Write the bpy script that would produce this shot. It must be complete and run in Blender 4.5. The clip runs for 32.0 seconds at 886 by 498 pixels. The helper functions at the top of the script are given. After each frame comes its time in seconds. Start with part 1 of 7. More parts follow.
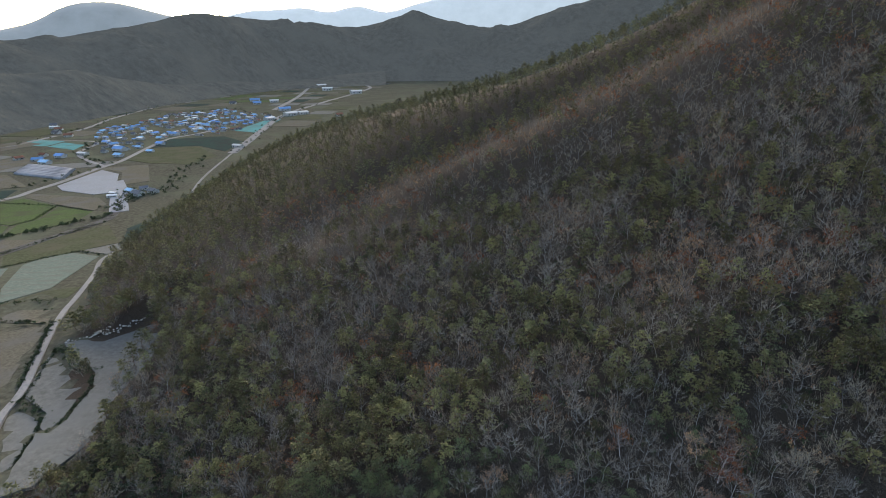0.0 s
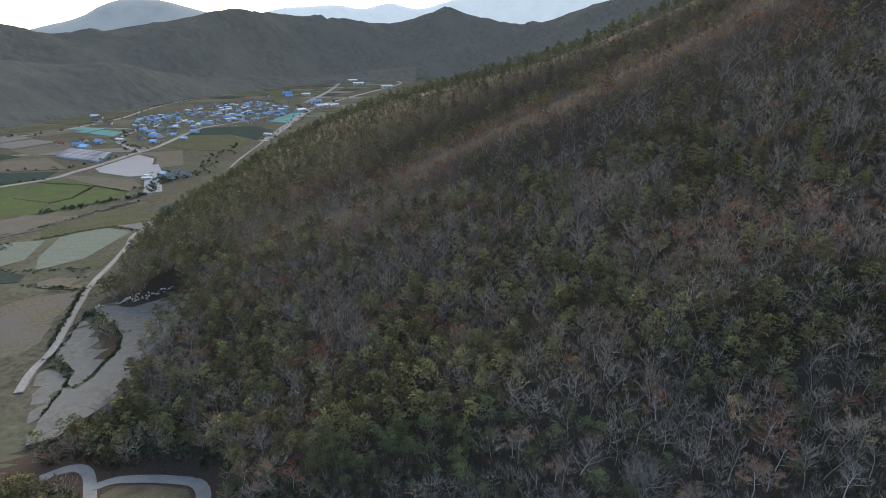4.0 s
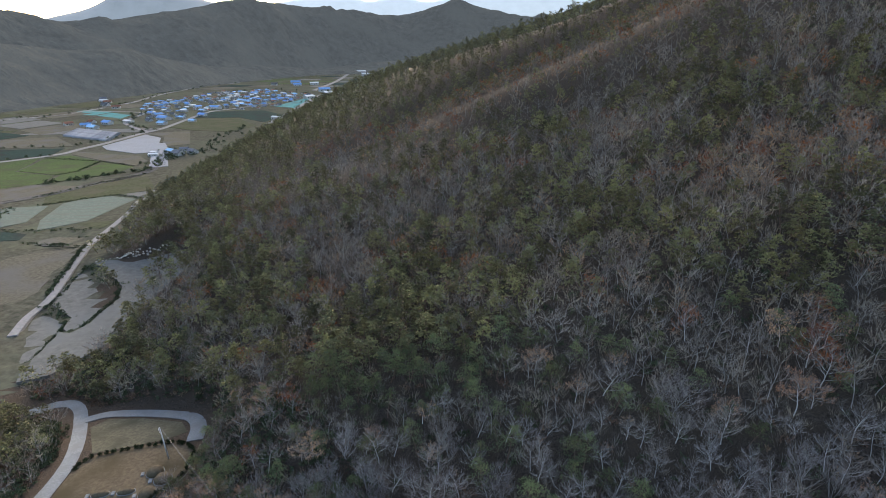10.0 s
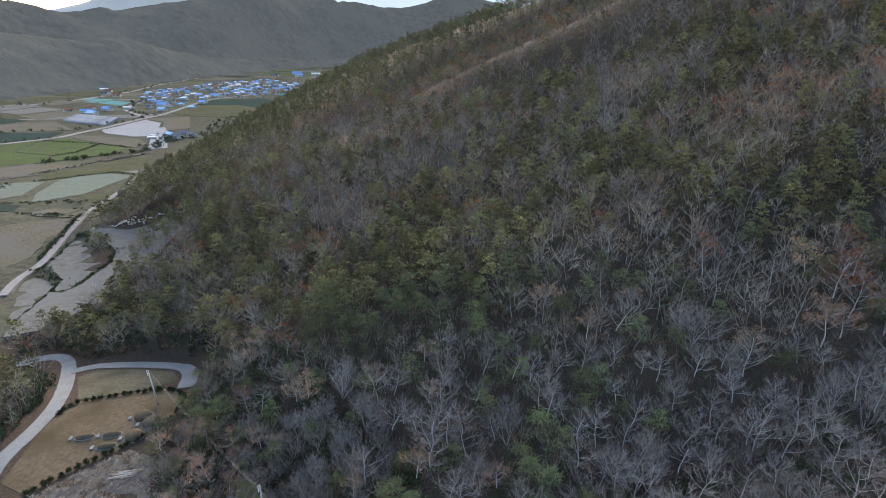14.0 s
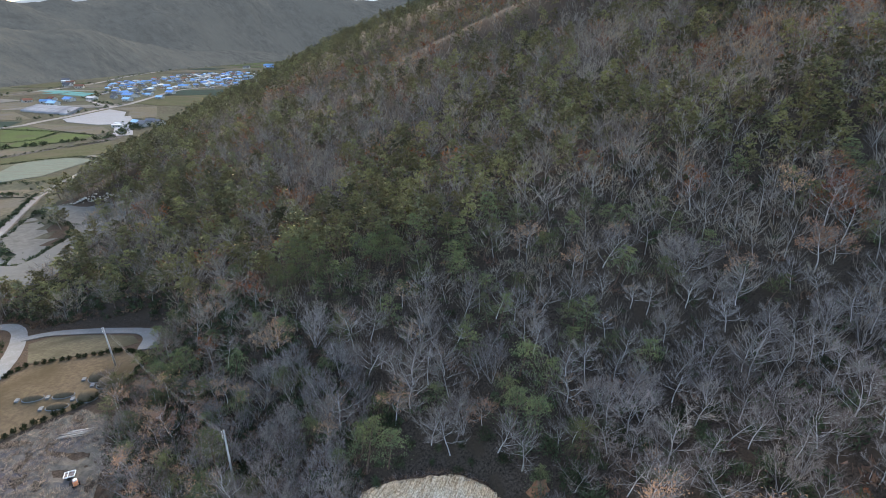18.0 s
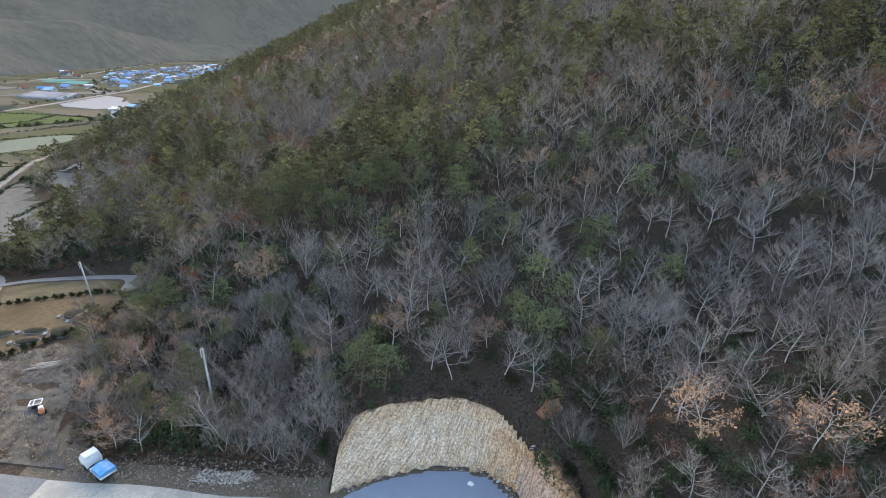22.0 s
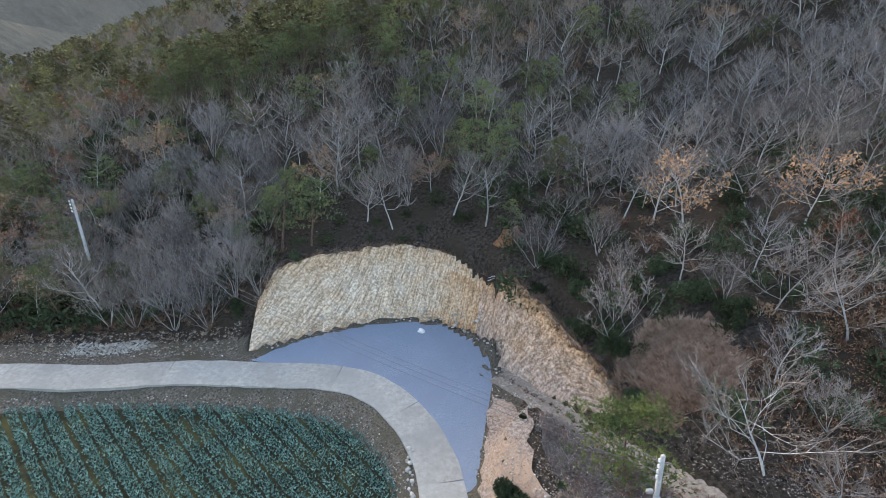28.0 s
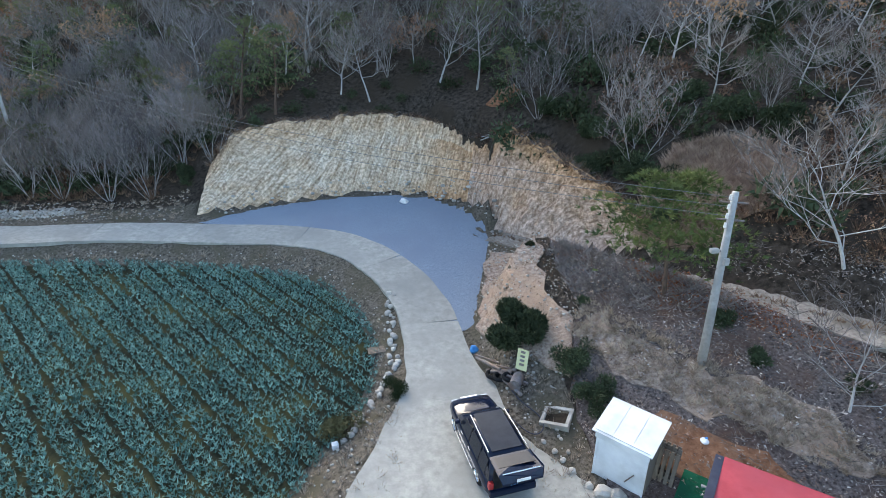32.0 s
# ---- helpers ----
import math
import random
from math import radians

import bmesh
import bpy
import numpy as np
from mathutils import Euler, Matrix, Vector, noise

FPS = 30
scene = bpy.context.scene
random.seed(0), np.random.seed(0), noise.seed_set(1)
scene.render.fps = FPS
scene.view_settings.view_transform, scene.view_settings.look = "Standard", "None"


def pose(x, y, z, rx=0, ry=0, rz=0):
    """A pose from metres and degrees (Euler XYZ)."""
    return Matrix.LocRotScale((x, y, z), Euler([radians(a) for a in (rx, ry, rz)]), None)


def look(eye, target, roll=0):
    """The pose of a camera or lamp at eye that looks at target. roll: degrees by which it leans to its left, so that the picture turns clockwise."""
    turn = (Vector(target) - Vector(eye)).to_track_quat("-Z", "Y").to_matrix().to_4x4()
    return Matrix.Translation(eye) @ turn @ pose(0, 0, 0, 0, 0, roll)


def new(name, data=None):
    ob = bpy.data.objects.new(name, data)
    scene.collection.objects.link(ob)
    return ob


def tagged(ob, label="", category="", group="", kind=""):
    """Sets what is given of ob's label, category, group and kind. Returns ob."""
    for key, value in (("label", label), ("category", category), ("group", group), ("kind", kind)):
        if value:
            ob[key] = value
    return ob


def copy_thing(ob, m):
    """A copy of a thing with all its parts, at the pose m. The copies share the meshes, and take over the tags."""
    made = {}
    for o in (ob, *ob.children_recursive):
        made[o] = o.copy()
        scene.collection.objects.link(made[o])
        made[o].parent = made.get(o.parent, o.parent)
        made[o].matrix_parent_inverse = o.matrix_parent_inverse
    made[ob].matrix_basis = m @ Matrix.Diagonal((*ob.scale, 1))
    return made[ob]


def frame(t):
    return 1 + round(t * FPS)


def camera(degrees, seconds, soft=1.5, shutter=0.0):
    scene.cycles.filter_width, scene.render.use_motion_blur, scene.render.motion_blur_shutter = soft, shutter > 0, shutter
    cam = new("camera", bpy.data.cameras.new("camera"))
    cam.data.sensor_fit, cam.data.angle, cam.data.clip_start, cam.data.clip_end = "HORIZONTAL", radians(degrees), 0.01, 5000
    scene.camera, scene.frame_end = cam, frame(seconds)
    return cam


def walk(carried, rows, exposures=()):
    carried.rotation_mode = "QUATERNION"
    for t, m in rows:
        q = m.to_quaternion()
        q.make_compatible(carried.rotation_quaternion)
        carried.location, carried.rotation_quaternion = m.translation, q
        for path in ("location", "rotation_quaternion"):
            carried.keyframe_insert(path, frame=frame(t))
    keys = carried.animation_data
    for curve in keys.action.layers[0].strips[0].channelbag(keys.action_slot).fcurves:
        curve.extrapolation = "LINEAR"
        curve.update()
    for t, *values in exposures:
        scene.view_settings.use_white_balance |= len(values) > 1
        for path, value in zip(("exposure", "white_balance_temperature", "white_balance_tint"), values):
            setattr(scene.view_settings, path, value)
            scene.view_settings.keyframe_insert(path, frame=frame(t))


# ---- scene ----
from mathutils.geometry import delaunay_2d_cdt

cam = camera(80.8, 32.0, soft=0.6)
METRES, EYE, TILT, LEAN, TURN = 100.0, 113.0, -20.5, 0.43, 0.0
ROWS = [
    (0.0, 0.0, 0.0, 0.0, 0.0, 0.0, -0.0),
    (0.5, -0.0002, 0.0047, -0.0126, 0.53, -0.04, -0.28),
    (1.0, -0.0005, 0.0111, -0.0256, 1.23, -0.09, -0.64),
    (1.5, -0.0014, 0.0182, -0.0384, 1.98, -0.11, -1.02),
    (2.0, -0.0027, 0.024, -0.0517, 2.33, -0.12, -1.18),
    (2.5, -0.0026, 0.0313, -0.066, 2.42, -0.1, -1.22),
    (3.0, -0.0026, 0.0367, -0.0796, 2.41, -0.13, -1.17),
    (3.5, -0.0031, 0.0423, -0.0934, 2.59, -0.15, -1.25),
    (5.5, -0.007, 0.0682, -0.1512, 3.51, -0.2, -1.69),
    (6.0, -0.0078, 0.0758, -0.1681, 3.16, -0.23, -1.57),
    (6.5, -0.0086, 0.0822, -0.1834, 2.57, -0.26, -1.31),
    (7.0, -0.0083, 0.091, -0.1998, 2.4, -0.27, -1.25),
    (7.5, -0.0091, 0.0976, -0.2145, 2.73, -0.31, -1.44),
    (8.0, -0.0088, 0.1048, -0.2307, 2.95, -0.37, -1.54),
    (8.5, -0.0089, 0.1118, -0.2454, 3.26, -0.4, -1.76),
    (9.0, -0.0097, 0.1165, -0.2587, 3.89, -0.44, -2.06),
    (9.5, -0.0112, 0.1212, -0.2704, 4.12, -0.52, -2.15),
    (10.0, -0.0123, 0.1271, -0.281, 3.67, -0.6, -1.92),
    (10.5, -0.0125, 0.1338, -0.2938, 2.73, -0.64, -1.48),
    (11.0, -0.0128, 0.1411, -0.3097, 2.4, -0.7, -1.33),
    (11.5, -0.0136, 0.1478, -0.3256, 2.84, -0.78, -1.52),
    (12.0, -0.0137, 0.1554, -0.3428, 2.92, -0.84, -1.55),
    (12.5, -0.0139, 0.1633, -0.36, 2.84, -0.87, -1.46),
    (13.0, -0.0123, 0.1694, -0.3748, 3.02, -0.94, -1.51),
    (13.5, -0.0128, 0.1751, -0.3886, 3.39, -0.98, -1.76),
    (14.0, -0.0138, 0.18, -0.3995, 3.87, -1.07, -2.02),
    (14.5, -0.0115, 0.1845, -0.409, 3.22, -1.1, -1.69),
    (16.5, -0.0127, 0.2089, -0.4596, 3.31, -1.39, -1.79),
    (17.0, -0.0126, 0.2159, -0.4743, 2.37, -1.41, -1.34),
    (17.5, -0.0137, 0.223, -0.4871, 1.87, -1.44, -1.14),
    (18.0, -0.0138, 0.2303, -0.497, 1.43, -1.47, -0.99),
    (18.5, -0.0113, 0.2374, -0.5082, 0.58, -1.44, -0.57),
    (19.0, -0.0101, 0.2453, -0.524, 1.35, -1.46, -0.95),
    (19.5, -0.0111, 0.2536, -0.5391, 3.3, -1.55, -1.84),
    (20.0, -0.0117, 0.2622, -0.5564, 4.26, -1.63, -2.26),
    (20.5, -0.0128, 0.2691, -0.5719, 3.82, -1.69, -2.1),
    (21.0, -0.0135, 0.2775, -0.5854, 2.89, -1.72, -1.72),
    (21.5, -0.0135, 0.2842, -0.5971, 1.96, -1.7, -1.35),
    (22.0, -0.0147, 0.2897, -0.6105, 1.48, -1.72, -1.15),
    (22.5, -0.0156, 0.2977, -0.6228, 0.61, -1.82, -0.79),
    (23.0, -0.0159, 0.3049, -0.635, -0.58, -1.9, -0.25),
    (23.5, -0.0163, 0.3118, -0.6489, -1.44, -1.98, 0.07),
    (24.0, -0.0176, 0.3191, -0.6631, -1.9, -2.06, 0.21),
    (24.5, -0.0184, 0.3257, -0.6763, -2.64, -2.14, 0.49),
    (25.0, -0.0186, 0.3313, -0.6907, -3.87, -2.22, 1.02),
    (25.5, -0.0186, 0.338, -0.7029, -4.6, -2.36, 1.32),
    (27.5, -0.0182, 0.3663, -0.7693, -5.44, -2.08, 1.76),
    (28.0, -0.0189, 0.3729, -0.7852, -5.8, -2.14, 1.92),
    (28.5, -0.0189, 0.3804, -0.7989, -6.4, -2.24, 2.16),
    (29.0, -0.0188, 0.3864, -0.812, -6.78, -2.3, 2.28),
    (29.5, -0.0174, 0.3901, -0.8257, -6.93, -2.33, 2.33),
    (30.0, -0.0173, 0.396, -0.84, -5.98, -2.37, 1.83),
    (30.5, -0.0176, 0.4045, -0.8528, -4.63, -2.4, 1.21),
    (31.0, -0.0183, 0.4127, -0.867, -4.23, -2.32, 1.01),
    (31.5, -0.0193, 0.4226, -0.8822, -5.44, -2.31, 1.46),
    (32.0, -0.0189, 0.4346, -0.8959, -7.67, -2.4, 2.34),
]
EXPOSURES = [(0, 1.68, 6650, 10), (9, 1.86, 6600, 12), (17, 2.25, 6750, 13), (25, 2.42, 7150, 13), (28, 2.40, 7100, 13), (32, 2.18, 6400, 8)]
walk(cam, [(t, pose(0, 0, EYE, TILT, LEAN, TURN) @ pose(METRES * x, METRES * y, METRES * z, 90 + pitch, roll, yaw)) for t, x, y, z, yaw, pitch, roll in ROWS], EXPOSURES)

# ---- light ----
SUN_AZ, SUN_UP = radians(-11.0), radians(20.0)
world = bpy.data.worlds.new("sky")
scene.world = world
world.use_nodes = True
wn = world.node_tree.nodes
sky = wn.new("ShaderNodeTexSky")
sky.sky_type, sky.sun_disc = "NISHITA", False
sky.sun_elevation, sky.sun_rotation = SUN_UP, SUN_AZ
sky.air_density, sky.dust_density, sky.ozone_density = 1.0, 3.0, 1.0
wn["Background"].inputs["Strength"].default_value = 0.15
world.node_tree.links.new(sky.outputs[0], wn["Background"].inputs["Color"])
sun = new("sun", bpy.data.lights.new("sun", "SUN"))
sun.data.energy, sun.data.angle, sun.data.color = 1.3, radians(35), (1.0, 0.9, 0.78)
sun.matrix_world = look((0, 0, 300), (-300 * math.sin(SUN_AZ) * math.cos(SUN_UP), -300 * math.cos(SUN_AZ) * math.cos(SUN_UP), 300 - 300 * math.sin(SUN_UP)))


# ---- materials ----
def mat(name, c1, c2, scale=2.0, rough=0.9, bump=0.4, stain=None, stain_scale=0.2, metal=0.0, vary=0.0, dist=0.03, spec=None, stretch=(1, 1, 1), alt=None):
    """A surface of two tones in grain, with stains at a larger scale and fine relief."""
    m = bpy.data.materials.new(name)
    m.use_nodes = True
    n, l = m.node_tree.nodes, m.node_tree.links
    b = n["Principled BSDF"]
    co = n.new("ShaderNodeTexCoord")
    mp = n.new("ShaderNodeMapping")
    mp.inputs["Scale"].default_value = stretch
    l.new(co.outputs["Object"], mp.inputs[0])
    fine = n.new("ShaderNodeTexNoise")
    fine.inputs["Scale"].default_value, fine.inputs["Detail"].default_value, fine.inputs["Roughness"].default_value = scale, 6, 0.65
    l.new(mp.outputs[0], fine.inputs["Vector"])
    ramp = n.new("ShaderNodeValToRGB")
    ramp.color_ramp.elements[0].position, ramp.color_ramp.elements[1].position = 0.33, 0.68
    ramp.color_ramp.elements[0].color, ramp.color_ramp.elements[1].color = (*c1, 1), (*c2, 1)
    l.new(fine.outputs["Fac"], ramp.inputs["Fac"])
    col = ramp.outputs[0]
    if stain:
        big = n.new("ShaderNodeTexNoise")
        big.inputs["Scale"].default_value, big.inputs["Detail"].default_value = stain_scale, 4
        l.new(mp.outputs[0], big.inputs["Vector"])
        edge = n.new("ShaderNodeMapRange")
        edge.inputs["From Min"].default_value, edge.inputs["From Max"].default_value = 0.45, 0.68
        l.new(big.outputs["Fac"], edge.inputs["Value"])
        mix = n.new("ShaderNodeMixRGB")
        mix.inputs[2].default_value = (*stain, 1)
        l.new(edge.outputs[0], mix.inputs[0])
        l.new(col, mix.inputs[1])
        col = mix.outputs[0]
    if vary:
        info, tint = n.new("ShaderNodeObjectInfo"), n.new("ShaderNodeAttribute")
        tint.attribute_name = "tint"
        add, wrap = n.new("ShaderNodeMath"), n.new("ShaderNodeMath")
        add.operation, wrap.operation = "ADD", "FRACT"
        l.new(info.outputs["Random"], add.inputs[0])
        l.new(tint.outputs["Fac"], add.inputs[1])
        l.new(add.outputs[0], wrap.inputs[0])
        if alt:
            far7, hash7, swap = n.new("ShaderNodeMath"), n.new("ShaderNodeMath"), n.new("ShaderNodeMixRGB")
            far7.operation, hash7.operation = "MULTIPLY", "FRACT"
            far7.inputs[1].default_value = 7.31
            l.new(wrap.outputs[0], far7.inputs[0])
            l.new(far7.outputs[0], hash7.inputs[0])
            l.new(hash7.outputs[0], swap.inputs[0])
            l.new(col, swap.inputs[1])
            swap.inputs[2].default_value = (*alt, 1)
            col = swap.outputs[0]
        rng = n.new("ShaderNodeMapRange")
        rng.inputs["To Min"].default_value, rng.inputs["To Max"].default_value = 1 - vary, 1 + vary
        l.new(wrap.outputs[0], rng.inputs["Value"])
        hsv = n.new("ShaderNodeHueSaturation")
        l.new(rng.outputs[0], hsv.inputs["Value"])
        hue = n.new("ShaderNodeMapRange")
        hue.inputs["To Min"].default_value, hue.inputs["To Max"].default_value = 0.5 - 0.03 * vary, 0.5 + 0.03 * vary
        l.new(wrap.outputs[0], hue.inputs["Value"])
        l.new(hue.outputs[0], hsv.inputs["Hue"])
        l.new(col, hsv.inputs["Color"])
        col = hsv.outputs[0]
    l.new(col, b.inputs["Base Color"])
    b.inputs["Roughness"].default_value, b.inputs["Metallic"].default_value = rough, metal
    b.inputs["Specular IOR Level"].default_value = (0.03 if rough >= 0.7 else 0.3) if spec is None else spec
    if bump:
        bp = n.new("ShaderNodeBump")
        bp.inputs["Strength"].default_value, bp.inputs["Distance"].default_value = bump, dist
        l.new(fine.outputs["Fac"], bp.inputs["Height"])
        l.new(bp.outputs[0], b.inputs["Normal"])
    return m


M = {
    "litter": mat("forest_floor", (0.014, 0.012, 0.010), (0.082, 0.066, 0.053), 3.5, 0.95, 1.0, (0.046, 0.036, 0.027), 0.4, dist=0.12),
    "concrete": mat("concrete", (0.248, 0.244, 0.222), (0.370, 0.362, 0.328), 3.0, 0.85, 0.25, (0.250, 0.248, 0.230), 0.35, vary=0.06, dist=0.01),
    "oldconcrete": mat("old_concrete", (0.118, 0.129, 0.136), (0.185, 0.198, 0.207), 3.0, 0.85, 0.3, (0.133, 0.141, 0.144), 0.3, vary=0.06, dist=0.01, spec=0.0),
    "gravel": mat("crushed_stone", (0.118, 0.152, 0.195), (0.270, 0.320, 0.390), 14, 0.9, 1.0, (0.178, 0.212, 0.268), 0.3, dist=0.03),
    "clay": mat("orange_clay", (0.15, 0.105, 0.08), (0.48, 0.39, 0.325), 5.5, 0.95, 1.0, (0.39, 0.27, 0.19), 0.35, dist=0.12),
    "brushfloor": mat("brush_floor", (0.03, 0.025, 0.025), (0.22, 0.185, 0.172), 9, 0.95, 1.0, (0.11, 0.07, 0.054), 0.45, dist=0.08),
    "redearth": mat("red_earth", (0.13, 0.06, 0.033), (0.28, 0.15, 0.09), 4, 0.95, 0.9, (0.20, 0.14, 0.10), 0.6, dist=0.06),
    "paleleaf": mat("pale_dead_leaves", (0.26, 0.235, 0.225), (0.56, 0.52, 0.48), 3, 0.9, 0, vary=0.4, alt=(0.20, 0.12, 0.08)),
    "bank": mat("stony_bank", (0.025, 0.021, 0.016), (0.20, 0.175, 0.142), 7, 0.95, 1.0, (0.085, 0.075, 0.052), 0.6, dist=0.08),
    "dirt": mat("track_dirt", (0.15, 0.135, 0.118), (0.35, 0.315, 0.275), 5, 0.95, 0.8, (0.19, 0.165, 0.135), 0.6, dist=0.05),
    "soil": mat("field_soil", (0.012, 0.015, 0.010), (0.040, 0.040, 0.026), 6, 0.95, 0.8, (0.060, 0.058, 0.026), 0.5),
    "bark": mat("grey_bark", (0.27, 0.262, 0.255), (0.52, 0.505, 0.49), 9, 0.9, 0.5, (0.30, 0.295, 0.285), 1.2, vary=0.3, stretch=(1, 1, 0.3)),
    "twig": mat("twigs", (0.125, 0.113, 0.112), (0.275, 0.25, 0.25), 0.35, 0.9, 0, vary=0.4, alt=(0.185, 0.155, 0.135)),
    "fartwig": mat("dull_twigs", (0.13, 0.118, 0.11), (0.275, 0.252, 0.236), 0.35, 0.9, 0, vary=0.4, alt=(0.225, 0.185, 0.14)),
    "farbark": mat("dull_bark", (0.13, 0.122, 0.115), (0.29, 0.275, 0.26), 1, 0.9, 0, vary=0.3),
    "stembark": mat("thin_grey_stems", (0.19, 0.178, 0.172), (0.385, 0.365, 0.355), 4, 0.9, 0, vary=0.3),
    "pinebark": mat("pine_bark", (0.06, 0.045, 0.036), (0.16, 0.11, 0.085), 9, 0.95, 0.5, stretch=(1, 1, 0.3)),
    "needle": mat("pine_needles", (0.052, 0.057, 0.034), (0.128, 0.128, 0.072), 1.3, 0.8, 0, (0.15, 0.14, 0.07), 0.25, vary=0.45, alt=(0.145, 0.132, 0.062)),
    "brown": mat("dry_oak_leaves", (0.27, 0.15, 0.085), (0.50, 0.31, 0.195), 2.0, 0.85, 0, vary=0.3),
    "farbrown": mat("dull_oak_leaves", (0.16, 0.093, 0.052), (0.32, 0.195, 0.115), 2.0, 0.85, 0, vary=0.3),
    "tanbrush": mat("tan_brush", (0.27, 0.185, 0.14), (0.50, 0.37, 0.29), 2.0, 0.9, 0, vary=0.3),
    "bracken": mat("dead_bracken", (0.09, 0.055, 0.038), (0.23, 0.155, 0.11), 2.0, 0.9, 0, vary=0.35),
    "nearneedle": mat("fresh_needles", (0.05, 0.068, 0.036), (0.15, 0.172, 0.09), 2.5, 0.8, 0, (0.19, 0.195, 0.085), 0.4, vary=0.35),
    "tuft": mat("pine_tufts", (0.035, 0.055, 0.024), (0.12, 0.15, 0.058), 3.0, 0.8, 0, (0.19, 0.20, 0.07), 0.6, vary=0.2),
    "rust": mat("rust_leaves", (0.13, 0.045, 0.02), (0.26, 0.10, 0.045), 2.0, 0.85, 0, vary=0.25),
    "shrub": mat("shrub_leaves", (0.026, 0.037, 0.021), (0.075, 0.092, 0.05), 2.5, 0.7, 0, vary=0.3),
    "drygrass": mat("dry_grass", (0.24, 0.185, 0.14), (0.46, 0.375, 0.295), 2.0, 0.9, 0, vary=0.25),
    "crop": mat("crop_leaves", (0.012, 0.062, 0.056), (0.085, 0.195, 0.168), 1.5, 0.5, 0, vary=0.4, spec=0.3, alt=(0.27, 0.42, 0.36)),
    "hedge": mat("hedge_leaves", (0.012, 0.020, 0.010), (0.04, 0.048, 0.022), 4, 0.8, 0, vary=0.2),
    # far hills: air haze is put into tone and emission, paler with distance
    "farwood": mat("hazed_far_woods", (0.008, 0.011, 0.012), (0.04, 0.043, 0.04), 0.03, 0.95, 1.0, (0.04, 0.041, 0.036), 0.006, dist=16, spec=0.0),
    "haze1": mat("haze_tinted_hill", (0.13, 0.145, 0.15), (0.19, 0.205, 0.21), 0.01, 1.0, 0.4, (0.21, 0.22, 0.22), 0.003, dist=8),
    "haze2": mat("pale_haze_hill", (0.30, 0.32, 0.33), (0.36, 0.38, 0.385), 0.01, 1.0, 0.2, dist=8),
    "plain": mat("valley_ground", (0.036, 0.038, 0.03), (0.085, 0.084, 0.066), 0.35, 0.95, 0.5, (0.075, 0.082, 0.06), 0.02, dist=0.2, spec=0.0),
}
# faint bluish emission stands in for air haze on the far hills
for key, haze_glow in (("haze1", 0.055), ("haze2", 0.13), ("farwood", 0.023)):
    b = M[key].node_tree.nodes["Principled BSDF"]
    b.inputs["Emission Color"].default_value, b.inputs["Emission Strength"].default_value = (0.86, 0.98, 1.06, 1), haze_glow


# ---- the lie of the land ----
def smax(a, b, k):
    h = np.clip(0.5 + 0.5 * (a - b) / k, 0, 1)
    return b + (a - b) * h + k * h * (1 - h)


def seg_dist(x, y, ax, ay, bx, by):
    dx, dy = bx - ax, by - ay
    t = np.clip(((x - ax) * dx + (y - ay) * dy) / (dx * dx + dy * dy), 0, 1)
    return np.hypot(x - ax - t * dx, y - ay - t * dy)


def valley(x, y):
    """The open ground: a profile along the valley, from the farm lane down to the village plain."""
    s = np.clip(-0.35 * x + 0.94 * y, -200, None)
    at = [-200, -20, 22, 28, 36.6, 45, 54, 71, 95, 108, 132, 206, 267, 420, 588, 900, 4000]
    up = [-5, -0.6, 0, 0.2, 1.1, 1.75, 2.1, 2.8, 3.5, 2.5, -2.9, -5, -4.8, -15, -23.5, -24, -22]
    return (np.interp(s - 2, at, up) + np.interp(s, at, up) + np.interp(s + 2, at, up)) / 3


def hill(x, y):
    """The wooded hillside, with its spurs, hollows and the crest behind which it falls away."""
    ridge = 330 + 30 * np.log1p(np.exp(np.clip((42 - x) * 1.05 / 30, -30, 30))) + 0.35 * np.clip(x - 130, 0, None)
    over = 25 * np.log1p(np.exp(np.clip((y - ridge) / 25, -30, 40)))
    yy = y - over
    xc = np.clip(x, -400, 330)
    yc = np.clip(yy, -120, 500)
    q = -4.95 + 0.176 * xc + 0.2867 * yc + 0.000216 * xc * xc + 0.00087 * xc * yc - 0.0000549 * yc * yc
    q = q - (4.5 - 3.2 / (1 + np.exp(np.clip(-(x - 3) / 3, -50, 50)))) * np.exp(-(np.clip(q, 0, None) / 8) ** 2)
    q = q + 4.6 * np.exp(-(seg_dist(x, y, -42, 88, 75, 118) / 17) ** 2)
    q = q - 5.0 * np.exp(-(seg_dist(x, y, -75, 245, 45, 196) / 17) ** 2)
    q = q + 3.4 * np.exp(-(np.minimum(seg_dist(x, y, -22, 232, 42, 239), seg_dist(x, y, 42, 239, 150, 256)) / 24) ** 2)
    q = q - 7.5 * np.exp(-(np.minimum(seg_dist(x, y, -40, 268, 42, 278), seg_dist(x, y, 42, 278, 150, 292)) / 22) ** 2)
    q = q - 5.0 * np.exp(-(seg_dist(x, y, 22, 62, 80, 66) / 12) ** 2)
    cut = np.minimum(seg_dist(x, y, -3, 54.5, 3, 52.5), np.minimum(seg_dist(x, y, 3, 52.5, 8, 45), seg_dist(x, y, 8, 45, 10, 36)))
    q = q - 2.2 * np.exp(-(cut / 5.0) ** 2) + 1.4 * np.exp(-(np.hypot(x + 13.5, y - 53) / 4) ** 2)
    q = np.where(q > 120, 120 + 150 * (1 - np.exp(-(q - 120) / 150)), q)
    return q - 0.5 * over


def natural(x, y):
    v, h = valley(x, y), hill(x, y)
    return smax(v, h, 1.0)


